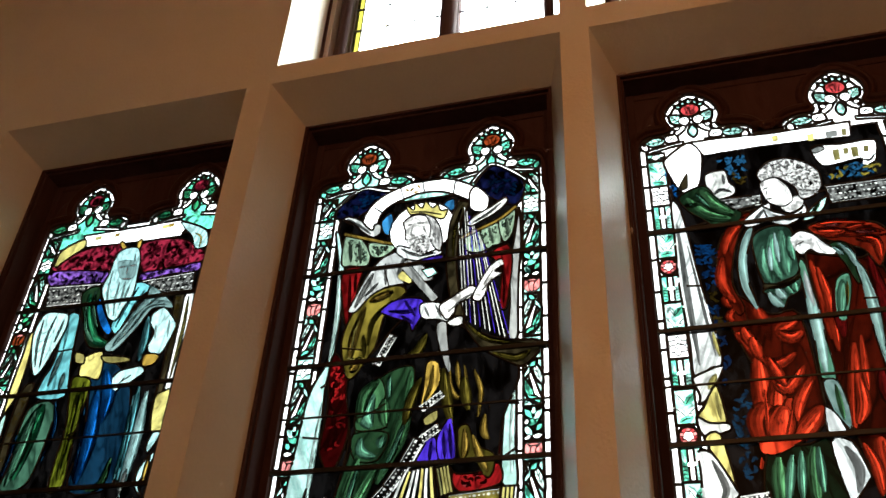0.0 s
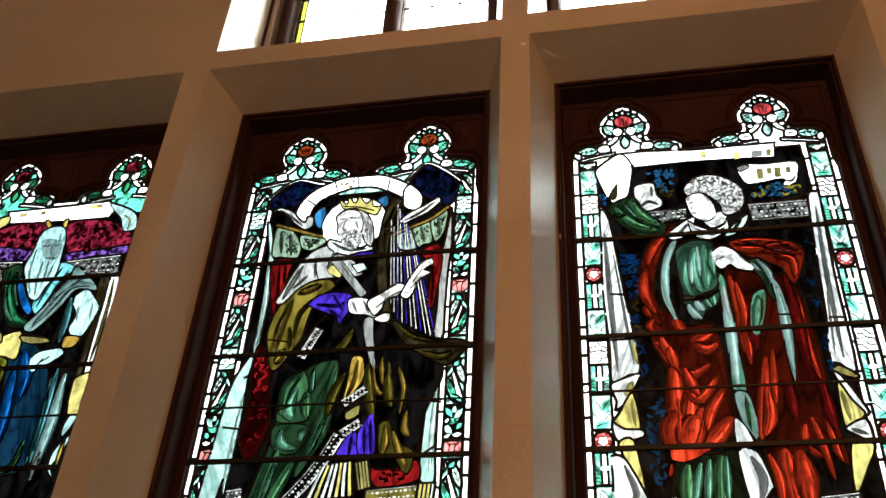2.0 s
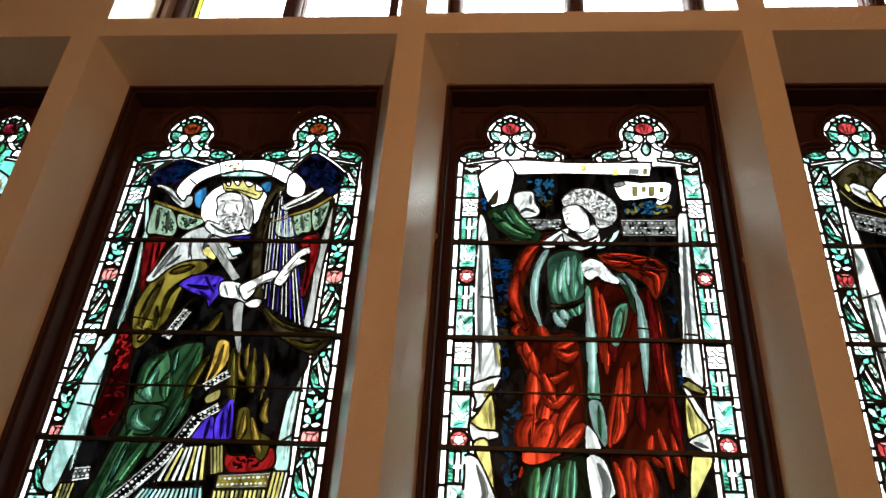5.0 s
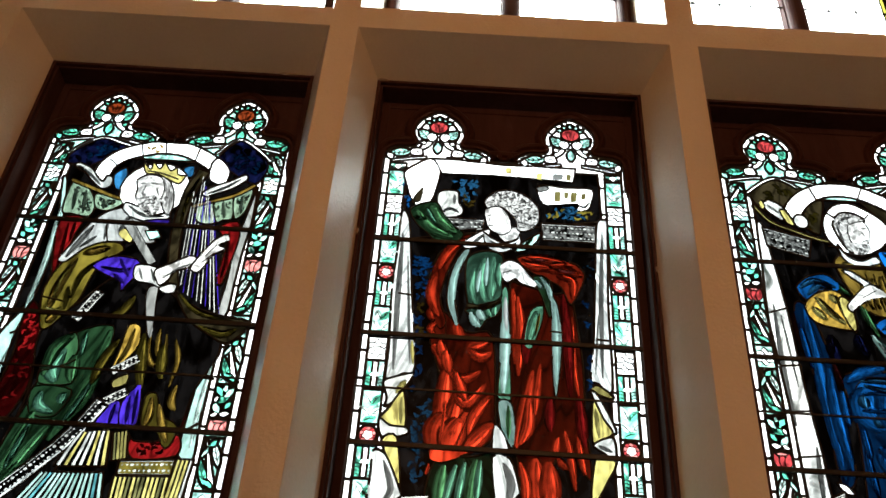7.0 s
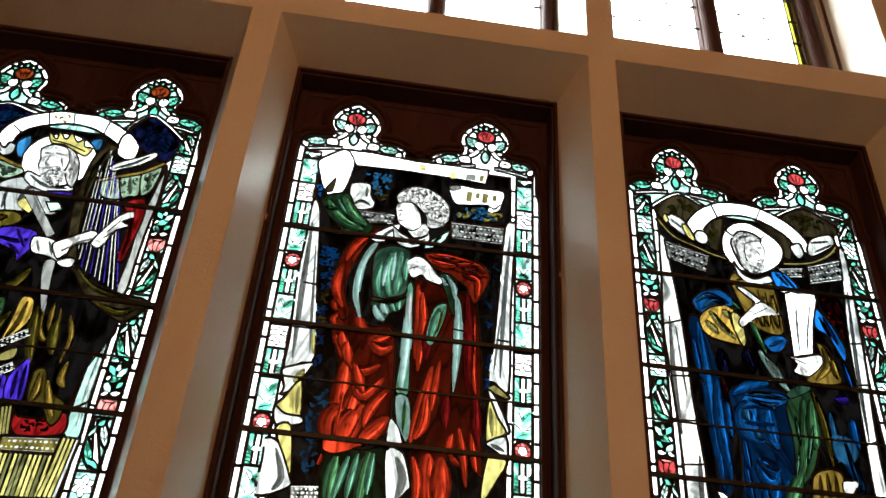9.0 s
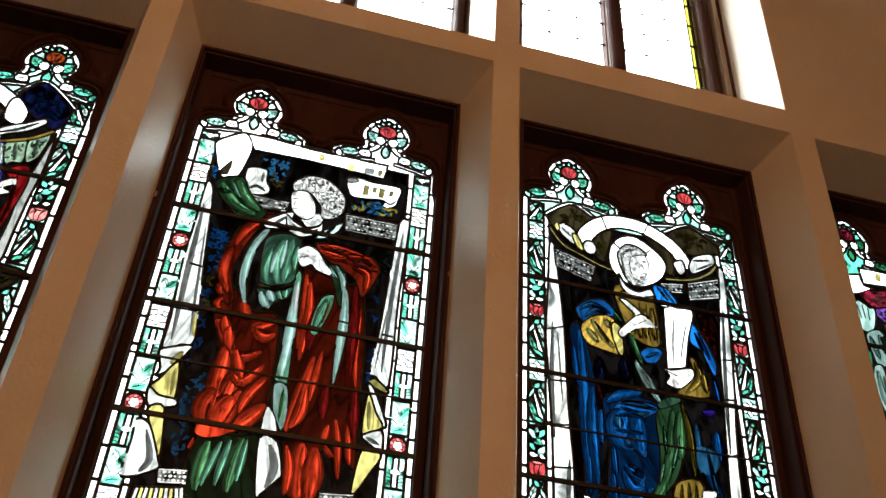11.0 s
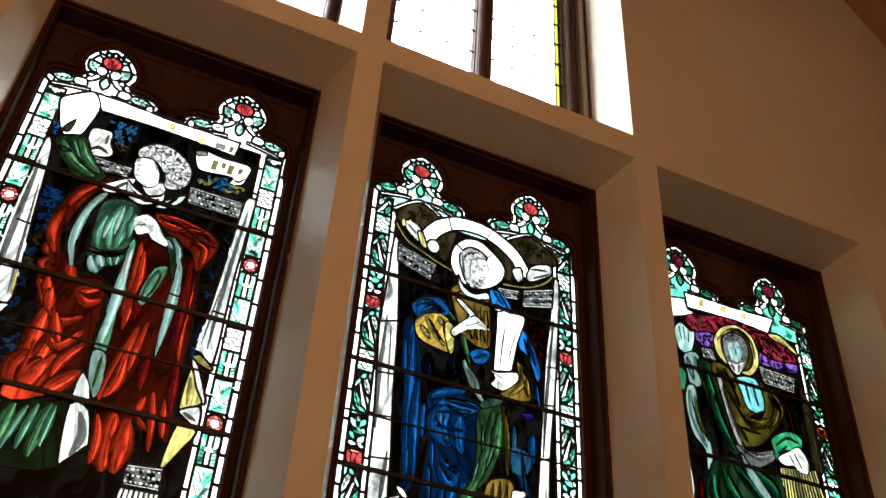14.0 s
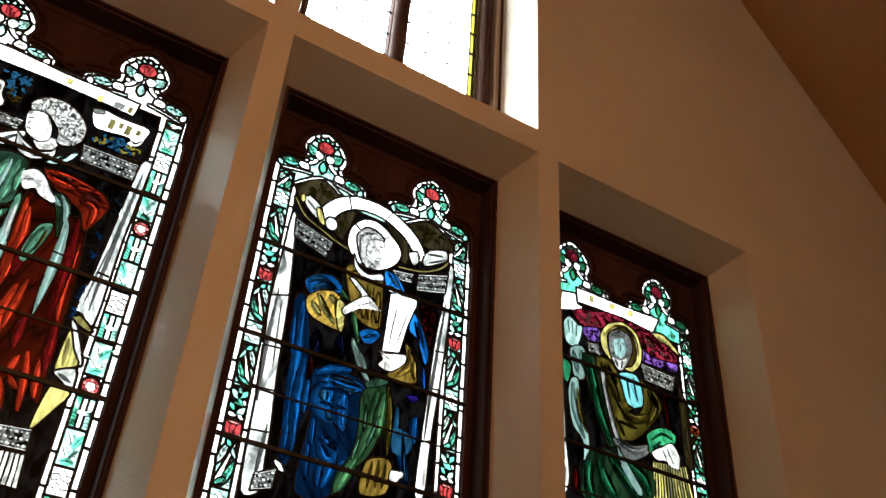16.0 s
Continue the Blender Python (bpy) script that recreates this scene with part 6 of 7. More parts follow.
    g.glow("red", 3.0, [(27.8, 53.6), (32.4, 51.8), (37.7, 54.7)], [(29.9, 46.4), (33.8, 43.9), (39.4, 50.7)], [(29.8, 53.8), (33.1, 44.9)], [(41.0, 47.6), (36.2, 40.6), (34.1, 34.4)], [(26.3, 61.1), (27.8, 53.6)])
    g.glow("red", 7.0, [(26.8, 40.6), (25.7, 35.2), (24.9, 28.3)], [(31.3, 39.3), (29.8, 33.9), (28.1, 28.3)])
    g.pane([(23.8, 26.5), (24.7, 30.0), (34.5, 29.9), (32.1, 27.3), (27.1, 25.5)], "red", "robe_pane", came=0.2)
    g.fold("red", 1.0, [(27.4, 44.3), (26.4, 31.8)], [(33.7, 37.8), (30.3, 28.8)], [(28.9, 55.6), (31.2, 46.5)])
    g.pane([(22.7, 22.1), (23.6, 25.2), (24.1, 23.9), (23.4, 21.8)], "red_mid", "robe_pane", came=0.0)
    g.glow("red", 2.6, [(46.7, 84.9), (48.0, 73.7), (47.9, 57.8)], [(48.3, 82.1), (49.7, 69.8), (48.8, 54.0)])
    g.glow("red", 3.2, [(53.2, 56.4), (51.1, 43.2), (48.2, 31.3)], [(52.0, 47.0), (52.1, 38.0), (49.4, 32.5)])
    g.glow("red", 2.0, [(55.6, 58.6), (54.6, 49.1), (53.9, 41.7)], [(65.8, 75.8), (65.8, 59.8), (67.0, 48.6)], [(60.6, 35.4), (59.5, 29.4)], [(62.5, 37.3), (64.1, 30.6), (65.3, 19.8)], [(66.3, 36.0), (68.1, 24.3)], [(60.1, 29.2), (63.5, 25.5)])
    g.glow("ruby", 3.0, [(52.0, 74.2), (51.0, 58.1)], [(63.0, 83.9), (64.2, 67.5), (64.6, 48.3)], [(58.5, 47.7), (58.2, 36.9)], [(67.0, 48.6), (68.3, 32.7)])
    g.glow("red", 5.0, [(53.6, 28.5), (54.6, 21.3), (54.4, 11.7)], [(57.6, 27.9), (58.2, 20.0), (57.6, 12.0)])
    g.glow("red", 2.6, [(49.4, 27.1), (51.4, 21.0), (51.2, 13.0)])
    # red mantle on the shoulders
    g.pane([(30.5, 104.8), (32.5, 104.1), (28.1, 97.1), (24.9, 87.8), (23.7, 79.0), (26.0, 71.0), (23.7, 68.7), (20.1, 78.6), (19.8, 87.1), (22.8, 97.3)], "red_deep", "mantle_pane", came=0.3)
    g.glow("red", 3.0, [(30.6, 103.4), (25.4, 97.7), (22.4, 90.5)], [(21.8, 89.6), (20.6, 80.8), (23.3, 72.8)])
    g.pane([(48.2, 97.0), (54.6, 98.3), (61.6, 96.9), (67.7, 95.5), (70.4, 91.3), (68.2, 84.5), (65.4, 79.9), (62.6, 86.0), (58.0, 88.9), (54.2, 90.6), (50.3, 93.2)], "red_deep", "mantle_pane", came=0.4)
    g.glow("red", 3.2, [(49.8, 96.7), (57.0, 96.8), (66.6, 94.9)], [(56.0, 93.1), (62.8, 93.0), (69.7, 91.2)], [(49.5, 94.5), (54.8, 93.8), (58.6, 93.4)])
    g.glow("red", 2.6, [(61.0, 90.6), (66.3, 89.1), (66.1, 82.1)], [(58.6, 94.3), (64.3, 95.0)])
    g.glow("coral", 1.0, [(52.8, 96.7), (58.5, 96.5)], [(60.5, 93.2), (67.4, 92.3)])
    # tunic and stoles
    g.pane([(31.7, 95.3), (37.1, 98.7), (43.3, 97.3), (43.5, 88.0), (43.2, 81.5), (38.7, 77.9), (33.4, 76.5), (31.6, 84.3)], "sage_deep", "tunic_pane", came=0.3)
    g.glow("sage", 3.4, [(37.3, 96.0), (36.1, 87.0), (37.9, 79.1)], [(40.3, 96.9), (40.2, 87.5), (39.6, 80.2)])
    g.glow("sage", 2.4, [(34.2, 92.1), (33.4, 84.5), (34.6, 78.3)], [(42.3, 94.4), (42.2, 85.6)])
    g.glow("ice", 1.2, [(38.4, 96.2), (38.1, 85.1)], [(36.2, 91.4), (35.4, 82.6)])
    g.pane([(32.0, 75.9), (37.2, 78.2), (43.3, 79.8), (42.2, 74.6), (38.7, 72.6), (36.5, 69.0), (33.6, 73.6)], "sage_deep", "tunic_pane", came=0.3)
    g.glow("ice", 2.2, [(33.5, 75.2), (35.2, 71.7), (37.1, 69.9)], [(35.9, 76.4), (37.7, 72.4)])
    g.glow("sage", 2.0, [(38.8, 76.7), (40.1, 73.5)], [(41.2, 77.8), (41.1, 74.5)])
    g.band([(32.2, 77.6), (37.7, 77.0), (41.9, 79.2), (44.6, 81.6)], (1.6, 1.4), "brown", "belt_pane", 0.2)
    g.glow("olive", 0.9, [(33.7, 76.9), (39.1, 77.2), (43.6, 80.2)])
    g.pane([(30.6, 98.8), (32.6, 98.6), (29.0, 88.3), (28.3, 79.6), (29.8, 71.5), (28.9, 70.2), (26.0, 77.2), (25.9, 85.7), (27.7, 93.5)], "ice_mid", "stole_pane", came=0.3)
    g.glow("ice", 2.0, [(30.8, 97.4), (27.6, 87.3), (27.7, 75.4)])
    g.pane([(29.6, 101.4), (34.6, 105.8), (38.7, 107.8), (38.6, 104.7), (35.5, 100.3), (31.0, 99.3)], "cloth", "lapel_pane", came=0.4)
    g.fold("dove", 1.2, [(37.0, 105.7), (32.7, 100.9)])
    g.pane([(47.4, 99.2), (50.2, 103.2), (55.8, 107.5), (54.8, 103.8), (51.1, 99.9)], "ice", "lapel_pane", came=0.4)
    g.fold("green", 1.2, [(53.6, 105.5), (49.6, 100.4)])
    g.pane([(11.3, 114.6), (19.3, 118.1), (22.5, 113.7), (24.3, 109.1), (30.0, 105.7), (28.1, 102.1), (22.1, 100.4), (17.9, 104.5), (13.6, 108.6)], "green_deep", "sleeve_pane", came=0.4)
    g.glow("green", 4.0, [(13.3, 113.9), (19.1, 107.0), (26.4, 103.3)], [(18.5, 116.6), (21.9, 110.2), (27.4, 105.3)])
    g.glow("sage", 1.4, [(16.7, 115.3), (20.5, 108.6)], [(12.5, 110.9), (17.2, 110.6)])
    g.pane([(52.8, 89.1), (56.1, 90.4), (59.2, 87.7), (60.2, 79.3), (58.5, 74.9), (56.0, 83.0)], "green_deep", "sleeve_pane", came=0.3)
    g.glow("ice", 1.6, [(53.9, 88.8), (56.7, 85.3)], [(55.7, 89.9), (58.5, 85.9), (59.5, 80.1)])
    g.pane([(52.6, 76.7), (56.6, 78.9), (56.1, 72.6), (52.9, 63.8), (50.8, 65.5)], "sage_mid", "stole_pane", came=0.3)
    g.glow("sage", 2.4, [(54.4, 76.9), (53.2, 71.0), (51.7, 65.2)])
    g.fold("olive", 1.0, [(55.6, 76.2), (54.1, 68.3)])
    g.pane([(59.0, 82.5), (61.3, 79.4), (62.4, 67.3), (61.5, 55.1), (60.2, 47.5), (59.3, 57.1), (59.7, 68.5)], "ice_mid", "stole_pane", came=0.3)
    g.glow("ice", 2.0, [(60.2, 79.3), (60.6, 67.1), (60.4, 51.6)])
    g.lead_line([(58.7, 70.0), (62.7, 69.7)], 0.4)
    g.pane([(43.4, 83.6), (45.5, 83.4), (46.0, 65.4), (46.7, 46.0), (43.5, 46.0), (42.7, 47.8), (43.3, 60.7)], "sage_mid", "stole_pane", came=0.3)
    g.glow("ice", 2.6, [(44.4, 79.5), (44.8, 63.2), (44.4, 48.0)])
    g.glow("cloth", 1.2, [(44.6, 81.6), (45.1, 69.2)])
    g.pane([(42.9, 45.2), (46.8, 45.3), (48.1, 38.3), (47.5, 30.9), (45.4, 33.8), (43.8, 37.1)], "ice_mid", "stole_pane", came=0.3)
    g.fold("green", 1.6, [(46.0, 44.1), (46.3, 33.9)])
    g.pane([(42.2, 38.0), (44.9, 35.1), (46.3, 30.1), (41.7, 29.3)], "cloth", "stole_pane", came=0.3)
    g.pane([(41.8, 28.0), (46.9, 27.8), (49.6, 18.9), (48.7, 16.9), (44.9, 12.4), (43.4, 12.3)], "cloth", "stole_pane", came=0.3)
    g.fold("dove", 2.6, [(44.9, 26.6), (47.2, 20.6), (45.8, 14.1)])
    # head and palm
    g.pane([(41.5, 106.7), (47.6, 109.4), (48.9, 105.4), (44.1, 102.9)], "skin", "neck_pane", came=0.2)
    g.pane([(36.7, 106.3), (39.4, 104.3), (43.9, 102.4), (47.9, 104.1), (48.9, 106.3), (49.1, 102.1), (43.2, 98.4), (38.1, 100.2)], "cloth", "collar_pane", came=0.4)
    g.fold("dove", 1.0, [(39.1, 103.1), (43.8, 100.5), (47.9, 102.9)])
    g.curls([(36.7, 119.6), (40.4, 123.9), (45.9, 124.9), (51.0, 122.8), (55.2, 118.2), (55.3, 111.9), (52.3, 108.2), (48.4, 107.7), (47.4, 112.3), (44.5, 115.8), (42.0, 117.4), (38.2, 115.9)], "hair", "hair_pane", 90)
    g.pane([(37.2, 116.0), (42.0, 117.4), (45.2, 113.4), (45.9, 107.8), (42.7, 105.7), (38.9, 107.6), (37.5, 110.9)], "skin", "face_pane", came=0.2)
    g.fold("hair", 0.5, [(37.7, 113.4), (39.5, 113.9)], [(38.2, 109.4), (40.0, 109.4)], [(38.8, 112.6), (38.3, 110.8)])
    g.pane([(42.6, 93.1), (45.6, 95.8), (49.1, 94.4), (52.3, 90.4), (54.5, 87.2), (53.9, 85.6), (49.5, 86.8), (47.6, 88.5), (45.4, 86.9), (43.7, 88.0)], "skin", "palm_pane", came=0.4)
    g.ink([(43.7, 90.6), (46.3, 91.8)], 0.2)
    g.brocade((16.9, 11.2), (24.7, 12.0), (24.3, 15.8), (16.3, 15.0), 3)
    g.fringe((11.8, 9.2), (24.3, 11.0), (26.4, 1.7), (10.5, 0.3), "pearl", "straw")
    g.brocade((61.1, 9.5), (71.2, 9.8), (70.9, 16.4), (60.6, 15.4), 3)
    g.fringe((60.7, 8.8), (71.3, 9.2), (72.1, -0.2), (60.0, 0.2), "pearl", "straw")


def light_with_blue_robe(g):
    light_ground(g, ("tulip", "leaf", "blade", "bloom", "blade"), "rose", "aqua", 14, 32.4, "rose", "aqua_light", "aqua", "aqua_light")
    g.pane([(9.6, 130.9), (18.8, 137.1), (30.1, 132.6), (23.0, 127.5), (18.6, 121.5), (12.8, 123.8)], "brown", "sky_pane", came=0.5)
    g.pane([(57.8, 132.6), (67.3, 138.1), (77.4, 132.7), (78.5, 128.2), (70.8, 125.8), (64.7, 125.6)], "brown", "sky_pane", came=0.5)
    g.pane([(23.8, 121.0), (30.7, 127.0), (35.3, 128.3), (32.6, 117.3), (31.5, 113.8), (28.1, 115.5)], "brown", "sky_pane", came=0.4)
    g.pane([(48.7, 128.9), (55.1, 127.2), (59.8, 122.1), (58.3, 114.3), (55.2, 115.7), (55.0, 120.3)], "brown", "sky_pane", came=0.4)
    g.sprigs([(11.6, 129.6), (18.8, 135.4), (27.8, 131.7), (20.1, 126.3), (14.5, 124.5)], "olive_deep", 14, 3.0)
    g.sprigs([(59.8, 132.3), (67.3, 136.4), (76.3, 131.8), (67.7, 125.7)], "olive_deep", 12, 3.0)
    g.sprigs([(25.6, 121.7), (33.5, 127.1), (32.0, 118.1), (29.5, 115.0)], "olive_deep", 8, 2.6)
    g.band([(8.8, 130.0), (15.5, 135.6), (20.9, 137.5), (27.6, 133.7)], 1.2, "white", "edging_pane", 0.5)
    g.band([(56.2, 133.1), (66.7, 139.0), (74.1, 135.8), (79.5, 132.4)], 1.2, "white", "edging_pane", 0.5)
    # columns
    g.pane([(10.4, 116.5), (12.4, 116.4), (13.2, 107.1), (15.2, 82.9), (15.7, 62.8), (16.3, 48.9), (17.2, 35.8), (17.3, 24.9), (17.7, 16.4), (11.4, 14.9), (10.6, 35.9), (10.1, 51.0), (9.2, 67.0), (8.6, 80.8), (9.6, 98.5)], "column", "column_pane", came=0.5)
    g.fold("dove", 1.6, [(11.1, 85.1), (10.6, 63.3), (11.2, 43.6)], [(16.0, 37.3), (15.0, 19.2)])
    g.fold("dove", 0.8, [(12.9, 81.2), (14.1, 56.2)])
    g.pane([(77.4, 121.4), (79.7, 119.6), (79.0, 101.6), (78.3, 89.3), (76.8, 70.6), (75.3, 57.3), (74.4, 44.9), (73.6, 29.3), (69.8, 28.4), (70.7, 47.9), (72.2, 69.3), (73.5, 87.7), (75.5, 102.8)], "column", "column_pane", came=0.5)
    g.fold("dove", 1.4, [(77.0, 103.4), (73.9, 74.2), (72.0, 48.2)])
    for joint in ([(8.3, 81.4), (15.1, 83.8)], [(9.4, 62.9), (15.4, 63.5)], [(9.8, 47.8), (16.4, 48.5)], [(9.8, 33.8), (17.2, 34.7)], [(73.7, 82.7), (78.4, 83.3)], [(71.8, 67.4), (76.9, 68.0)], [(70.3, 46.6), (74.7, 48.5)]):
        g.lead_line(joint, 0.5)
    g.glow("wine", 4.0, [(17.3, 82.8), (19.2, 66.0)], [(25.2, 67.9), (27.8, 56.2)], [(66.3, 99.7), (73.0, 87.6)], [(70.6, 101.2), (72.9, 92.2)])
    g.sprigs([(65.1, 100.4), (73.2, 99.6), (72.2, 82.7), (67.2, 90.4)], "ruby_deep", 14, 2.2)
    g.sprigs([(20.0, 53.9), (24.4, 51.2), (27.8, 36.7), (24.0, 35.7)], "ruby_dark", 8, 2.2)
    # scroll behind the head
    g.band([(22.9, 120.1), (25.2, 125.2), (29.9, 130.1), (36.8, 133.3), (46.2, 133.6), (54.9, 130.3), (61.2, 125.3), (65.0, 118.3)], (6.2, 5.6), "white", "halo_band_pane", 0.6)
    for joint in ([(31.4, 134.3), (33.4, 128.1)], [(50.1, 134.9), (47.0, 128.3)]):
        g.lead_line(joint, 0.5)
    g.pane([(13.9, 126.3), (16.5, 127.4), (20.0, 125.7), (21.7, 122.7), (19.9, 118.9), (17.4, 120.4), (14.7, 123.0)], "pearl", "scroll_pane", came=0.4)
    g.pane([(19.3, 123.3), (21.6, 123.2), (23.7, 117.3), (21.1, 117.8)], "straw", "scroll_pane", came=0.3)
    g.oval(26.0, 119.0, 2.6, 3.0, "pearl", "scroll_pane")
    g.fold("dove", 0.9, [(15.4, 125.4), (19.0, 122.1)])
    g.pane([(59.0, 119.7), (62.8, 122.0), (63.8, 117.4), (61.2, 115.1)], "pearl", "scroll_pane", came=0.4)
    g.pane([(65.4, 120.1), (68.3, 124.9), (75.4, 127.6), (76.3, 123.4), (69.5, 118.2), (66.1, 116.9)], "pearl", "scroll_pane", came=0.4)
    g.fold("dove", 1.0, [(67.3, 122.9), (74.4, 124.5)], [(68.0, 118.9), (75.5, 123.3)])
    g.brocade((12.7, 107.9), (26.2, 103.8), (28.1, 111.4), (12.1, 115.7), 3)
    g.brocade((63.7, 104.6), (76.4, 108.1), (77.2, 117.1), (63.8, 112.2), 3)
    g.brocade((54.4, 106.3), (61.6, 107.4), (62.4, 111.2), (52.7, 109.7), 2)
    g.band([(10.4, 124.8), (15.4, 118.1), (22.6, 114.9), (29.8, 112.1), (38.9, 110.0)], 1.3, "straw_mid", "rail_pane", 0.25)
    g.band([(55.0, 112.0), (65.2, 113.8), (73.1, 118.2), (77.1, 122.9)], 1.3, "straw_mid", "rail_pane", 0.25)
    g.pane([(12.5, 125.8), (13.7, 127.3), (14.5, 124.5), (13.3, 123.4)], "straw", "rail_pane", came=0.2)
    # halo
    g.pane([(33.3, 114.5), (34.1, 121.0), (38.4, 126.6), (44.1, 128.2), (49.2, 125.9), (54.4, 121.6), (56.1, 117.6), (54.4, 112.8), (50.4, 108.8), (44.4, 106.1), (38.7, 107.0), (35.1, 110.1)], "white", "halo_pane", came=0.6)
    for joint in ([(35.3, 123.5), (37.9, 121.4)], [(50.3, 123.7), (48.0, 121.2)], [(33.4, 109.0), (37.5, 109.5)]):
        g.lead_line(joint, 0.5)
    # robe, lit folds on the dark ground
    g.pane([(28.2, 59.6), (35.0, 62.5), (48.0, 61.3), (47.6, 45.8), (42.0, 22.0), (28.1, 18.8), (29.4, 42.8)], "blue_c7", "robe_pane", came=0.3)
    g.pane([(17.3, 82.8), (21.7, 85.2), (25.6, 68.0), (25.6, 47.6), (25.7, 28.8), (21.0, 26.6), (20.5, 50.1)], "blue_c7", "robe_pane", came=0.3)
    g.glow("blue", 3.6, [(20.6, 83.9), (21.6, 66.7), (21.9, 48.5), (22.3, 28.0)], [(24.5, 63.4), (24.2, 49.2), (25.1, 30.5)])
    g.glow("blue", 2.0, [(18.3, 78.6), (19.7, 62.0)], [(30.1, 37.3), (31.0, 23.0)], [(30.8, 45.1), (31.3, 33.9)])
    g.pane([(31.1, 56.3), (34.8, 60.3), (39.9, 61.0), (46.3, 60.8), (47.8, 58.7), (42.5, 55.6), (41.6, 51.7), (42.6, 44.8), (41.3, 41.8), (36.9, 44.5), (32.4, 45.2), (30.9, 51.1)], "blue_mid", "robe_pane", came=0.3)
    g.glow("blue", 10.0, [(34.3, 57.3), (33.9, 49.9), (37.0, 43.7)])
    g.glow("sky", 3.0, [(33.0, 54.5), (33.0, 50.5)], [(35.3, 47.9), (37.3, 44.6)])
    g.glow("blue", 6.0, [(39.3, 57.5), (39.7, 49.5), (40.3, 43.1)])
    g.glow("sky", 1.6, [(33.3, 59.4), (40.0, 59.8), (46.9, 59.3)], [(34.2, 58.1), (40.3, 56.6), (44.4, 57.8)])
    g.fold("blue", 1.6, [(31.9, 49.7), (36.8, 49.9), (41.7, 50.1)], [(32.1, 54.6), (37.8, 55.9), (43.0, 54.9)])
    g.glow("blue", 3.6, [(34.3, 38.4), (37.8, 35.9), (41.1, 35.2)], [(39.9, 35.0), (38.5, 29.1), (36.5, 22.5)], [(33.4, 36.3), (36.7, 31.5), (40.2, 32.0)])
    g.glow("sky", 1.2, [(35.5, 38.7), (39.7, 37.5)], [(36.5, 36.7), (40.7, 35.5)])
    g.glow("blue", 2.6, [(35.3, 29.4), (35.0, 22.1)], [(42.9, 33.1), (41.7, 25.5)], [(27.0, 56.0), (26.9, 44.1)])
    g.glow("blue", 3.0, [(29.2, 58.6), (35.0, 62.5), (42.1, 64.2)])
    g.glow("sky", 3.0, [(60.6, 56.6), (60.7, 47.3), (60.2, 40.1)])
    g.glow("blue", 3.2, [(61.4, 41.6), (64.6, 38.5), (66.3, 29.4)], [(67.8, 55.3), (67.8, 45.1)])
    g.pane([(59.7, 48.6), (65.8, 48.6), (67.8, 44.0), (64.5, 40.0), (60.2, 40.9)], "sky_mid", "robe_pane", came=0.2)
    g.glow("sky", 1.4, [(63.6, 48.9), (65.1, 36.7), (66.8, 28.4)])
    g.glow("violet", 2.6, [(63.4, 61.1), (68.4, 62.1)])
    g.pane([(46.9, 58.5), (55.7, 63.6), (57.3, 60.2), (55.2, 45.8), (52.0, 36.9), (46.5, 29.9), (42.4, 22.1), (40.1, 21.5), (45.5, 35.6), (46.8, 45.5)], "green_deep", "stole_pane", came=0.3)
    g.glow("green", 4.0, [(52.5, 60.1), (52.0, 48.9), (47.6, 35.0)], [(55.1, 60.0), (54.4, 50.4), (53.7, 43.4)], [(47.6, 36.1), (43.8, 27.8), (41.2, 22.1)])
    g.glow("sage", 1.2, [(49.0, 54.2), (49.0, 44.2)], [(54.4, 51.6), (50.2, 38.7)], [(47.9, 41.9), (45.7, 33.8)])
    g.pane([(47.9, 62.1), (55.1, 66.4), (55.7, 63.6), (48.6, 59.8)], "sage_deep", "stole_pane", came=0.2)
    g.pane([(51.0, 34.7), (57.4, 37.8), (60.9, 35.7), (59.4, 26.0), (49.8, 23.8)], "gold_mid", "under_robe_pane", came=0.3)
    g.fold("gold", 1.4, [(53.4, 35.3), (52.4, 26.2)], [(55.8, 36.3), (55.3, 26.9)], [(58.4, 35.8), (57.7, 27.4)])
    g.pane([(60.6, 34.4), (65.2, 34.4), (62.5, 30.0), (60.0, 30.9)], "pearl", "under_robe_pane", came=0.3)
    g.glow("olive", 2.4, [(56.2, 63.3), (58.2, 52.6), (58.2, 38.8)])
    g.glow("ice", 2.8, [(40.6, 75.8), (44.8, 68.8), (48.4, 62.2)])
    g.glow("cloth", 1.2, [(42.2, 73.2), (46.3, 65.9)])
    g.glow("green", 2.4, [(39.5, 88.1), (41.0, 81.7), (42.9, 75.2)], [(31.6, 95.6), (37.1, 89.6)])
    g.pane([(42.9, 79.7), (46.3, 82.3), (49.9, 82.4), (51.2, 80.5), (48.1, 76.4), (44.6, 76.0)], "blue", "robe_pane", came=0.3)
    g.glow("sky", 1.0, [(44.4, 77.9), (49.6, 80.9)])
    g.glow("navy", 4.0, [(27.3, 75.0), (27.7, 64.4)], [(35.8, 75.6), (37.5, 67.4)])
    # shoulders
    g.pane([(19.6, 91.8), (23.9, 96.2), (30.0, 97.9), (33.9, 94.6), (32.5, 90.8), (27.1, 91.2), (22.4, 87.2)], "blue_mid", "mantle_pane", came=0.3)
    g.glow("sky", 1.8, [(20.9, 91.8), (25.8, 95.0), (32.8, 92.7)], [(23.0, 89.3), (27.4, 93.2), (32.0, 91.1)])
    g.pane([(34.1, 102.3), (37.8, 106.2), (41.3, 104.0), (48.8, 104.7), (49.9, 102.7), (50.7, 84.0), (43.1, 83.3), (38.0, 89.4)], "gold_mid", "tunic_pane", came=0.4)
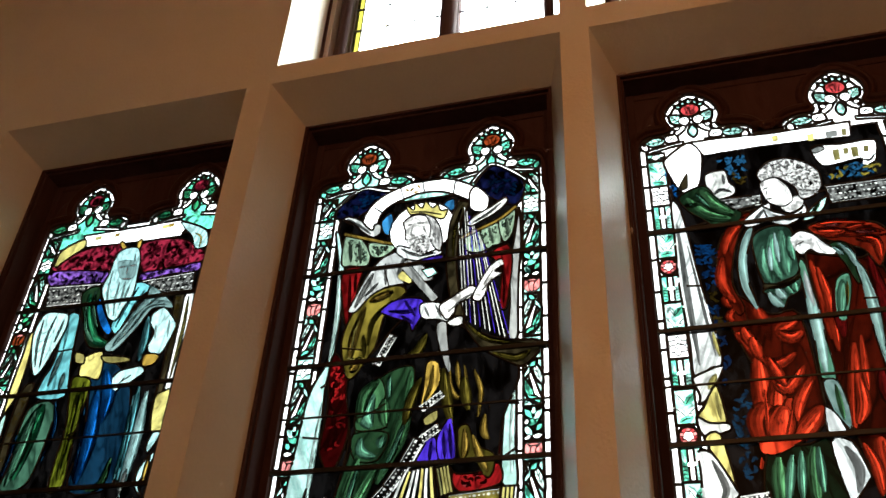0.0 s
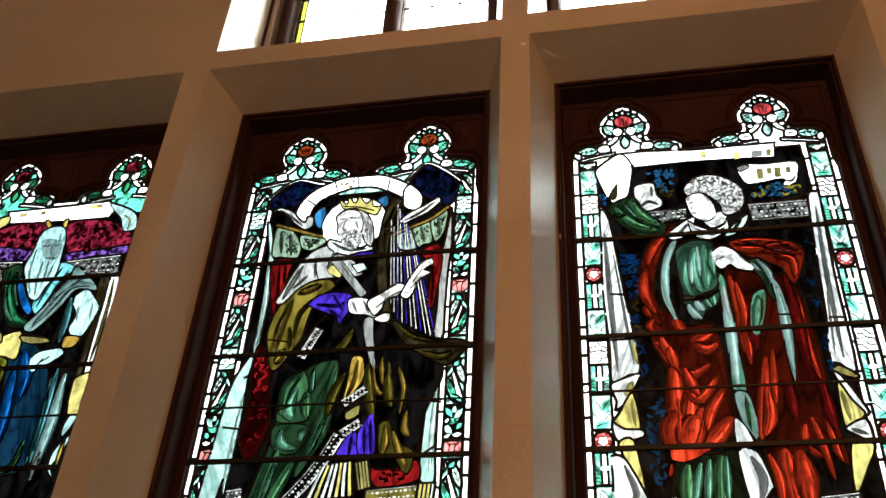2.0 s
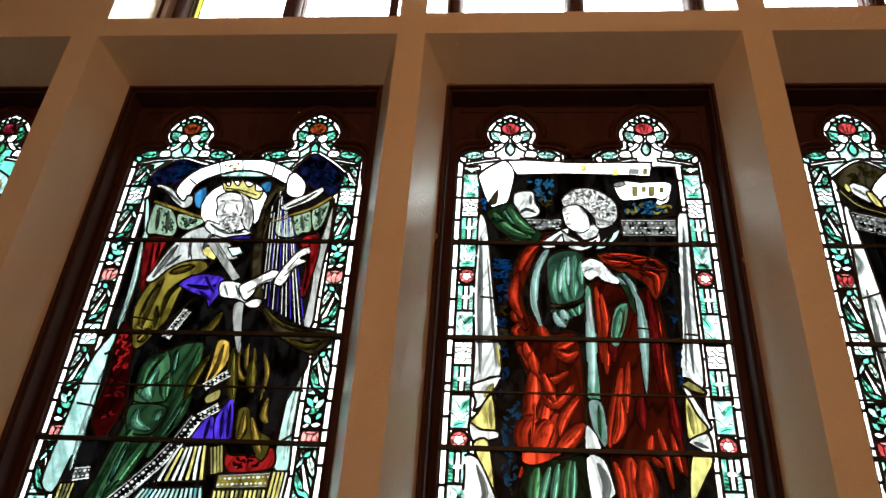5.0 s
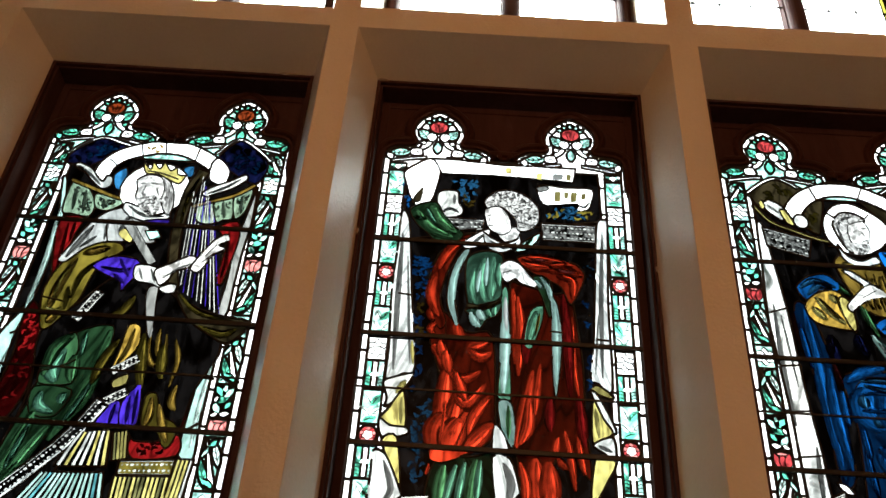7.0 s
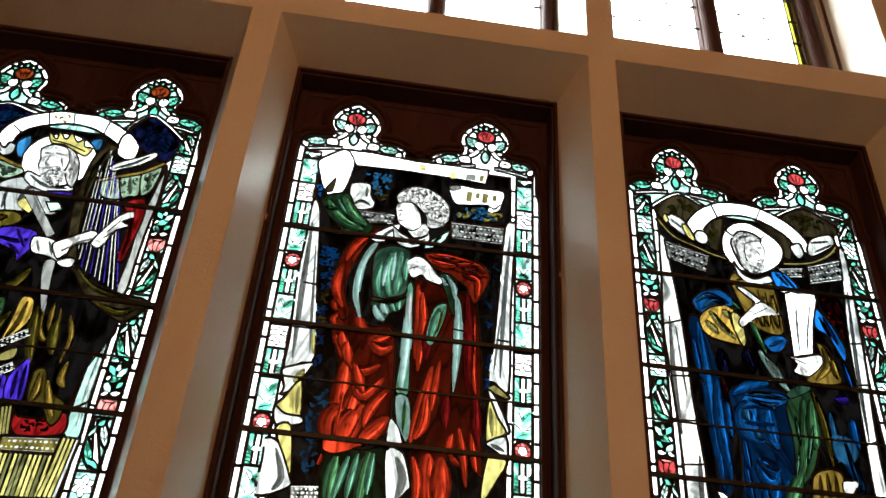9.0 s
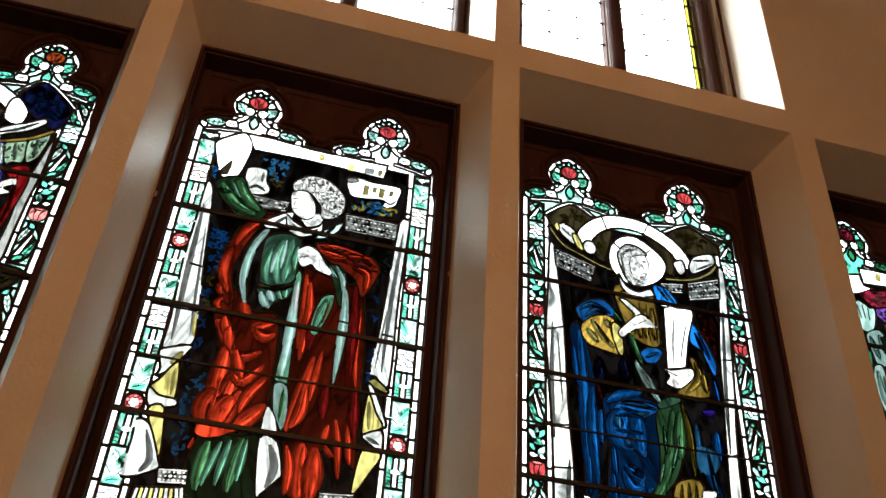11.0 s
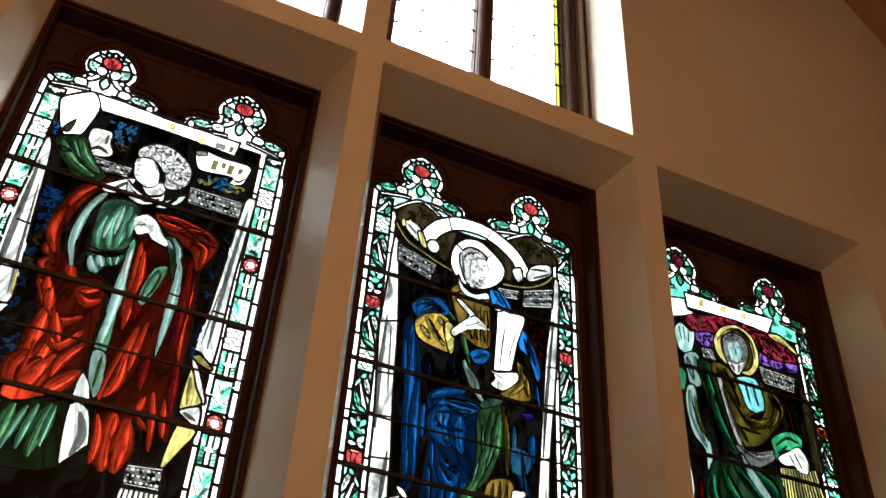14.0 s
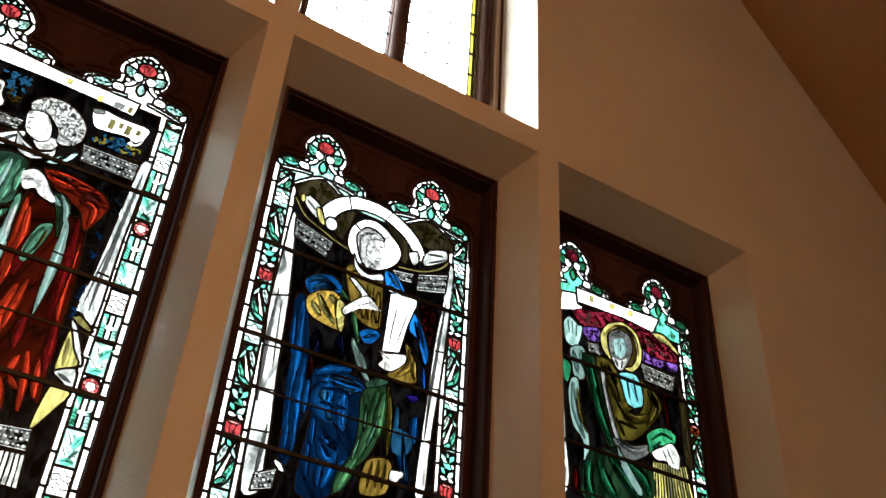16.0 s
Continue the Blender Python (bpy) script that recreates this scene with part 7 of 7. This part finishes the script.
    g.glow("gold", 2.4, [(36.4, 102.2), (39.6, 101.9), (47.1, 101.7)], [(45.6, 97.3), (45.6, 85.5)], [(48.3, 98.2), (48.8, 85.2)], [(42.9, 96.3), (43.4, 85.2)])
    for stripe in ([(43.8, 99.0), (44.3, 85.1)], [(46.4, 99.0), (47.0, 84.6)], [(49.2, 98.5), (49.8, 84.6)], [(40.9, 98.0), (41.5, 86.4)]):
        g.ink(stripe, 0.3)
    g.pane([(49.9, 108.1), (55.3, 107.6), (59.4, 102.1), (57.7, 98.6), (54.3, 100.3), (50.8, 102.0)], "blue", "mantle_pane", came=0.3)
    g.glow("ice", 0.9, [(51.4, 107.7), (55.6, 102.7)], [(53.8, 107.6), (58.0, 101.7)])
    g.pane([(63.1, 95.7), (68.2, 89.3), (71.4, 80.1), (69.7, 75.6), (66.0, 84.4), (62.1, 87.3)], "blue", "mantle_pane", came=0.4)
    g.fold("blue", 1.6, [(65.7, 91.8), (69.0, 81.7)])
    g.glow("sky", 0.9, [(64.3, 91.8), (67.0, 83.3)])
    g.glow("blue", 2.0, [(69.2, 75.0), (70.5, 64.4)])
    # sleeves, quill, open scroll
    g.pane([(21.6, 86.1), (26.3, 90.5), (32.0, 91.5), (35.0, 88.8), (34.5, 81.8), (35.2, 77.2), (31.3, 77.2), (24.7, 78.6), (21.8, 81.6)], "gold", "sleeve_pane", came=0.4)
    g.glow("straw", 2.2, [(25.2, 88.7), (28.9, 83.6), (33.3, 79.2)], [(23.5, 84.9), (27.5, 80.4)], [(29.9, 89.9), (32.9, 86.8)])
    g.fold("gold", 1.4, [(26.6, 88.3), (31.4, 80.8)], [(32.2, 89.7), (33.5, 81.5)])
    g.pane([(33.1, 89.1), (36.2, 87.9), (36.8, 79.0), (35.3, 76.7), (33.5, 81.5)], "straw", "sleeve_pane", came=0.3)
    g.pane([(36.2, 99.7), (39.4, 99.4), (44.8, 95.1), (47.2, 94.0), (44.1, 92.9), (40.2, 95.8)], "cloth", "quill_pane", came=0.3)
    g.band([(46.4, 92.8), (50.7, 90.3)], (0.9, 0.4), "pearl", "quill_pane", 0.15)
    g.pane([(35.2, 86.2), (39.7, 91.4), (44.4, 94.9), (47.8, 92.8), (49.3, 90.5), (43.9, 89.4), (39.6, 86.7), (36.3, 83.8)], "skin", "palm_pane", came=0.4)
    g.ink([(40.7, 89.4), (45.9, 92.6)], 0.2)
    g.pane([(53.3, 101.0), (58.6, 100.4), (64.3, 101.4), (64.7, 98.6), (61.6, 88.5), (59.4, 76.9), (52.3, 75.1), (52.8, 87.0)], "white", "scroll_pane", curve=False, came=0.5)
    g.fold("dove", 0.8, [(56.9, 96.4), (55.6, 86.6), (54.8, 77.2)])
    g.fold("dove", 0.6, [(62.5, 97.9), (59.3, 86.4), (57.5, 77.6)])
    g.oval(53.5, 101.0, 2.2, 1.3, "white", "scroll_pane")
    g.pane([(61.2, 81.5), (64.8, 79.2), (67.2, 72.2), (66.8, 67.2), (58.7, 65.9), (55.0, 67.2), (61.9, 73.6)], "gold_mid", "sleeve_pane", came=0.4)
    g.glow("gold", 2.4, [(63.0, 79.8), (64.2, 73.9), (58.6, 67.4)], [(65.5, 76.1), (66.2, 68.8)])
    g.pane([(50.0, 75.7), (53.6, 75.0), (61.5, 77.1), (61.9, 73.6), (56.3, 68.4), (51.3, 69.5), (52.9, 72.6)], "skin", "palm_pane", came=0.4)
    g.ink([(51.9, 74.5), (56.0, 73.1)], 0.25)
    # head
    g.pane([(36.8, 110.2), (39.3, 105.7), (43.6, 103.9), (48.7, 106.2), (49.8, 103.4), (42.4, 101.9), (37.5, 104.6)], "cloth", "collar_pane", came=0.3)
    g.curls([(36.7, 118.4), (40.1, 123.6), (44.4, 124.0), (48.2, 121.8), (47.6, 120.0), (42.9, 118.7), (42.4, 113.4), (41.5, 107.0), (38.9, 110.0)], "hair", "hair_pane", 24)
    g.pane([(42.0, 118.4), (47.6, 120.6), (49.1, 116.0), (47.4, 110.7), (44.2, 109.0), (41.6, 112.1)], "skin", "face_pane", came=0.15)
    g.curls([(41.1, 111.4), (44.0, 111.0), (47.3, 111.2), (48.0, 108.9), (44.4, 106.1), (41.5, 107.0)], "hair", "beard_pane", 12, 0.0)
    g.fold("hair", 0.5, [(43.2, 115.7), (45.0, 116.9)], [(46.4, 117.5), (48.3, 117.7)], [(46.0, 116.5), (47.1, 114.2)], [(45.4, 111.7), (47.7, 112.9)])
    g.fold("hair_dark", 0.8, [(38.2, 117.9), (39.3, 110.7)], [(39.8, 121.2), (43.6, 122.1)])
    g.pane([(19.8, 27.0), (22.6, 26.2), (24.2, 23.8), (21.7, 24.1)], "white", "book_pane", came=0.3)
    g.brocade((14.1, 15.6), (21.1, 17.8), (21.7, 24.6), (14.7, 21.2), 3)


def light_with_green_robe(g):
    light_ground(g, ("tulip", "leaf", "blade", "bloom", "blade"), "amber", "green_bright", 15, 33.0, "crimson", "pearl", "green_bright", "aqua")
    g.pane([(17.7, 125.4), (30.3, 128.1), (40.3, 132.1), (54.9, 131.5), (67.6, 128.4), (75.0, 123.6), (75.3, 118.2), (62.0, 116.7), (55.3, 121.1), (44.9, 125.3), (32.4, 120.6), (22.9, 118.5)], "crimson", "damask_pane", came=0.4)
    g.pane([(22.3, 117.8), (32.4, 120.6), (33.0, 114.4), (25.9, 112.9)], "mauve", "damask_pane", came=0.4)
    g.pane([(53.8, 119.5), (62.6, 116.9), (75.3, 118.2), (73.5, 113.3), (61.4, 112.8), (54.2, 113.2)], "mauve", "damask_pane", came=0.4)
    g.sprigs([(21.2, 124.9), (32.0, 127.6), (32.6, 121.8), (23.6, 119.3)], "coral_deep", 14, 2.4)
    g.sprigs([(56.4, 128.6), (72.4, 123.3), (73.5, 118.7), (62.8, 118.1), (56.1, 122.4)], "crimson_deep", 16, 2.6)
    g.sprigs([(56.0, 126.3), (72.1, 121.6), (72.9, 119.1), (62.9, 118.6), (56.0, 121.9)], "coral_deep", 10, 2.6)
    g.sprigs([(55.8, 116.4), (73.1, 116.4), (72.0, 113.4), (61.5, 113.4)], "mauve_deep", 10, 2.2)
    g.sprigs([(23.4, 117.1), (31.7, 119.3), (31.9, 115.1), (26.5, 113.9)], "mauve_deep", 8, 2.0)
    g.pane([(12.4, 131.8), (20.1, 133.4), (20.9, 128.4), (24.9, 127.9), (18.8, 124.7), (11.8, 122.2)], "white", "scroll_pane", curve=False, came=0.4)
    g.pane([(20.4, 136.6), (31.1, 136.8), (46.4, 137.0), (67.2, 137.9), (62.8, 129.6), (45.6, 130.8), (21.0, 129.3)], "white", "scroll_pane", curve=False, came=0.4)
    for bar in ([(28.0, 135.7), (30.4, 135.7), (29.5, 132.2), (27.1, 132.3)], [(38.9, 135.8), (41.9, 135.8), (41.0, 132.9), (38.0, 133.0)], [(49.4, 136.1), (52.5, 136.3), (51.4, 133.1), (48.3, 132.9)]):
        g.tint(bar, "straw")
    g.pane([(62.1, 129.4), (69.2, 130.6), (76.6, 125.2), (77.4, 122.7), (71.5, 125.2), (64.3, 127.3)], "straw", "scroll_pane", came=0.4)
    g.fold("straw", 0.9, [(65.1, 128.7), (72.8, 125.6)])
    g.brocade((55.5, 104.2), (71.5, 103.8), (73.4, 111.2), (53.7, 112.0), 3)
    g.brocade((25.9, 106.9), (32.8, 107.6), (31.6, 112.9), (25.2, 111.9), 2)
    g.glow("ruby", 2.6, [(65.8, 102.6), (66.3, 87.7), (67.6, 78.4)], [(17.4, 56.6), (16.9, 45.9)])
    g.pane([(74.7, 107.9), (77.7, 101.0), (78.0, 83.6), (78.1, 71.7), (74.2, 73.0), (73.8, 89.8)], "brown", "column_pane", came=0.3)
    g.glow("straw", 1.4, [(75.6, 102.9), (76.0, 85.5)], [(75.7, 80.5), (76.4, 72.2)])
    g.pane([(11.6, 89.1), (12.9, 77.7), (13.4, 64.3), (14.4, 51.6), (12.3, 44.8), (10.8, 50.7), (10.9, 65.8)], "column", "column_pane", came=0.4)
    # halo and head
    g.pane([(32.5, 118.0), (37.0, 124.6), (45.3, 128.5), (52.9, 125.8), (55.4, 117.9), (53.8, 110.7), (48.9, 105.6), (43.6, 105.8), (36.9, 107.8), (33.0, 111.8)], "straw", "halo_pane", came=0.5)
    g.fold("gold", 1.0, [(34.5, 118.1), (40.0, 124.2), (46.9, 126.5), (52.4, 122.3), (53.1, 114.5)])
    g.pane([(36.4, 118.7), (40.5, 123.3), (46.2, 125.8), (51.1, 121.9), (51.9, 114.1), (48.7, 108.4), (43.2, 106.7), (37.7, 109.6)], "gold_deep", "halo_pane", came=0.3)
    g.curls([(37.4, 120.1), (43.0, 124.1), (48.8, 122.8), (50.1, 116.2), (46.3, 108.1), (42.3, 104.9), (38.6, 107.3), (36.9, 113.0)], "dove_c2", "hair_pane", 40)
    g.pane([(39.5, 117.6), (45.5, 120.6), (47.0, 115.7), (43.6, 110.4), (40.2, 110.9)], "frost_c2", "face_pane", came=0.0)
    g.fold("hair", 0.5, [(40.1, 115.7), (42.4, 116.9)], [(44.3, 117.8), (46.3, 117.7)], [(43.2, 116.7), (43.4, 113.5)])
    g.pane([(38.2, 109.3), (42.9, 109.2), (46.7, 111.4), (44.9, 106.7), (42.3, 104.3), (39.6, 106.1)], "hair", "beard_pane", came=0.0)
    g.fold("hair_dark", 0.8, [(39.9, 108.8), (41.3, 105.6)], [(44.1, 109.5), (43.0, 105.6)])
    # raised palm and sleeve
    g.pane([(13.1, 116.8), (16.2, 120.8), (19.0, 119.9), (20.9, 118.4), (23.2, 118.1), (21.7, 111.0), (18.5, 106.9), (14.1, 108.3)], "ice", "palm_pane", came=0.4)
    for finger in ([(15.5, 118.7), (16.2, 113.1)], [(17.8, 118.9), (17.9, 113.2)], [(20.0, 118.1), (19.6, 112.7)]):
        g.ink(finger, 0.25)
    g.pane([(16.2, 105.9), (22.6, 109.0), (25.5, 103.2), (22.9, 94.0), (17.9, 93.4), (16.7, 99.0)], "ice_c2", "sleeve_pane", came=0.4)
    g.glow("ice", 2.0, [(17.8, 105.4), (19.8, 96.0)], [(21.9, 106.7), (22.8, 98.9)])
    g.pane([(12.4, 100.1), (16.7, 98.0), (14.9, 90.1), (12.3, 91.7)], "green_bright", "sleeve_pane", came=0.3)
    g.pane([(16.2, 92.4), (20.1, 93.1), (20.8, 82.2), (24.1, 72.5), (24.4, 64.5), (21.2, 59.3), (21.0, 67.6), (16.2, 73.1), (14.5, 85.2)], "ice_c2", "sleeve_pane", came=0.4)
    g.glow("ice", 2.2, [(17.1, 90.8), (17.8, 79.1), (22.2, 68.8)])
    g.glow("straw", 1.6, [(19.2, 88.9), (20.4, 78.9), (23.5, 71.4)])
    g.pane([(22.3, 105.3), (29.7, 105.6), (32.6, 95.4), (36.4, 79.5), (38.0, 70.7), (33.0, 69.4), (28.4, 82.0), (24.5, 92.9)], "green_deep", "robe_pane", came=0.3)
    g.glow("green_bright", 4.0, [(25.6, 104.8), (27.9, 94.0), (30.1, 82.5)], [(27.4, 93.8), (30.9, 80.4), (35.3, 70.9)])
    g.glow("sage", 1.4, [(23.8, 102.7), (25.8, 94.8)], [(30.5, 102.2), (32.9, 93.0)])
    # tunic, shirt, stole
    g.pane([(29.1, 105.4), (37.3, 106.9), (42.3, 100.3), (45.2, 91.1), (50.7, 89.3), (53.7, 98.1), (52.7, 103.4), (60.1, 101.0), (63.8, 93.9), (57.6, 84.8), (46.9, 74.9), (35.7, 74.2), (34.4, 86.1)], "olive_mid", "tunic_pane", came=0.4)
    g.glow("olive", 3.6, [(32.5, 104.9), (37.3, 96.8), (41.4, 88.1)], [(57.0, 100.1), (60.1, 93.4), (54.5, 84.0)], [(42.8, 86.1), (50.1, 85.2), (56.4, 88.4)])
    g.glow("gold", 1.2, [(35.4, 105.3), (40.3, 97.6)], [(58.6, 99.0), (60.7, 93.6)], [(39.4, 81.3), (49.5, 80.7)])
    g.fold("olive", 2.0, [(39.3, 89.9), (45.2, 82.9), (53.0, 85.0)], [(38.4, 82.4), (42.5, 75.6)])
    g.pane([(41.5, 103.1), (51.2, 105.0), (54.1, 96.7), (52.2, 89.7), (45.1, 90.1), (42.8, 96.9)], "cyan", "tunic_pane", came=0.4)
    g.fold("cyan", 1.0, [(45.6, 102.8), (46.6, 93.0)], [(49.2, 103.3), (50.6, 92.7)])
    g.pane([(45.8, 87.4), (52.7, 91.3), (51.1, 87.9)], "night", "tunic_pane", came=0.2)
    g.band([(32.2, 101.7), (35.3, 84.9), (38.5, 74.0), (43.5, 66.2)], (2.4, 3.0), "dove", "stole_pane", 0.25)
    g.fold("dove", 0.8, [(33.4, 97.1), (36.7, 82.0), (41.3, 70.2)])
    g.pane([(36.2, 73.4), (45.5, 72.6), (56.1, 75.9), (53.6, 70.6), (43.4, 65.3), (37.9, 69.3)], "dove_mid", "stole_pane", came=0.3)
    g.glow("dove", 2.0, [(38.3, 72.6), (46.3, 70.6), (54.1, 73.5)])
    # cuff, palm, book fringe
    g.pane([(54.5, 80.2), (62.9, 85.3), (70.3, 83.9), (68.1, 78.1), (59.1, 76.2), (55.4, 71.0), (54.4, 75.9)], "green_bright", "sleeve_pane", came=0.4)
    g.fold("green_bright", 1.4, [(56.5, 77.9), (62.4, 82.3), (68.1, 81.4)], [(56.5, 74.6), (61.8, 78.8)])
    g.fringe((56.2, 69.0), (74.5, 71.7), (77.0, 57.7), (54.7, 52.6), "straw", "fringe")
    g.pane([(55.9, 72.6), (61.4, 76.3), (67.8, 79.7), (71.6, 74.7), (70.0, 69.2), (65.9, 69.1), (63.3, 70.8), (58.6, 70.0)], "pearl", "palm_pane", came=0.4)
    for finger in ([(64.9, 76.3), (67.4, 70.9)], [(62.4, 75.2), (64.0, 71.4)]):
        g.ink(finger, 0.25)
    # lower robe
    g.pane([(23.1, 62.4), (32.2, 67.8), (43.4, 65.3), (54.7, 66.8), (54.1, 52.4), (20.9, 44.8)], "green_deep", "robe_pane", came=0.3)
    g.glow("green_bright", 4.4, [(24.1, 61.3), (22.7, 53.2), (25.0, 45.7)], [(33.6, 65.9), (40.3, 58.7), (47.4, 51.8)], [(41.1, 64.7), (50.4, 60.8), (53.3, 54.4)], [(28.3, 61.5), (32.2, 53.7), (36.8, 48.5)])
    g.glow("sage", 1.4, [(22.2, 58.6), (21.8, 49.2)], [(35.9, 62.1), (43.0, 55.0)])
    g.pane([(38.0, 70.7), (41.8, 65.8), (49.7, 55.7), (47.6, 53.1), (39.7, 62.6)], "ice_mid", "stole_pane", came=0.2)




stained_window(0, light_with_tablets, "leaded stained glass light, bearded robed figure with blue tablets")
stained_window(1, light_with_harp, "leaded stained glass light, crowned figure with a harp")
stained_window(2, light_with_red_robe, "leaded stained glass light, figure in red and green robes")
stained_window(3, light_with_blue_robe, "leaded stained glass light, haloed figure in blue with a scroll")
stained_window(4, light_with_green_robe, "leaded stained glass light, haloed figure in green robes")
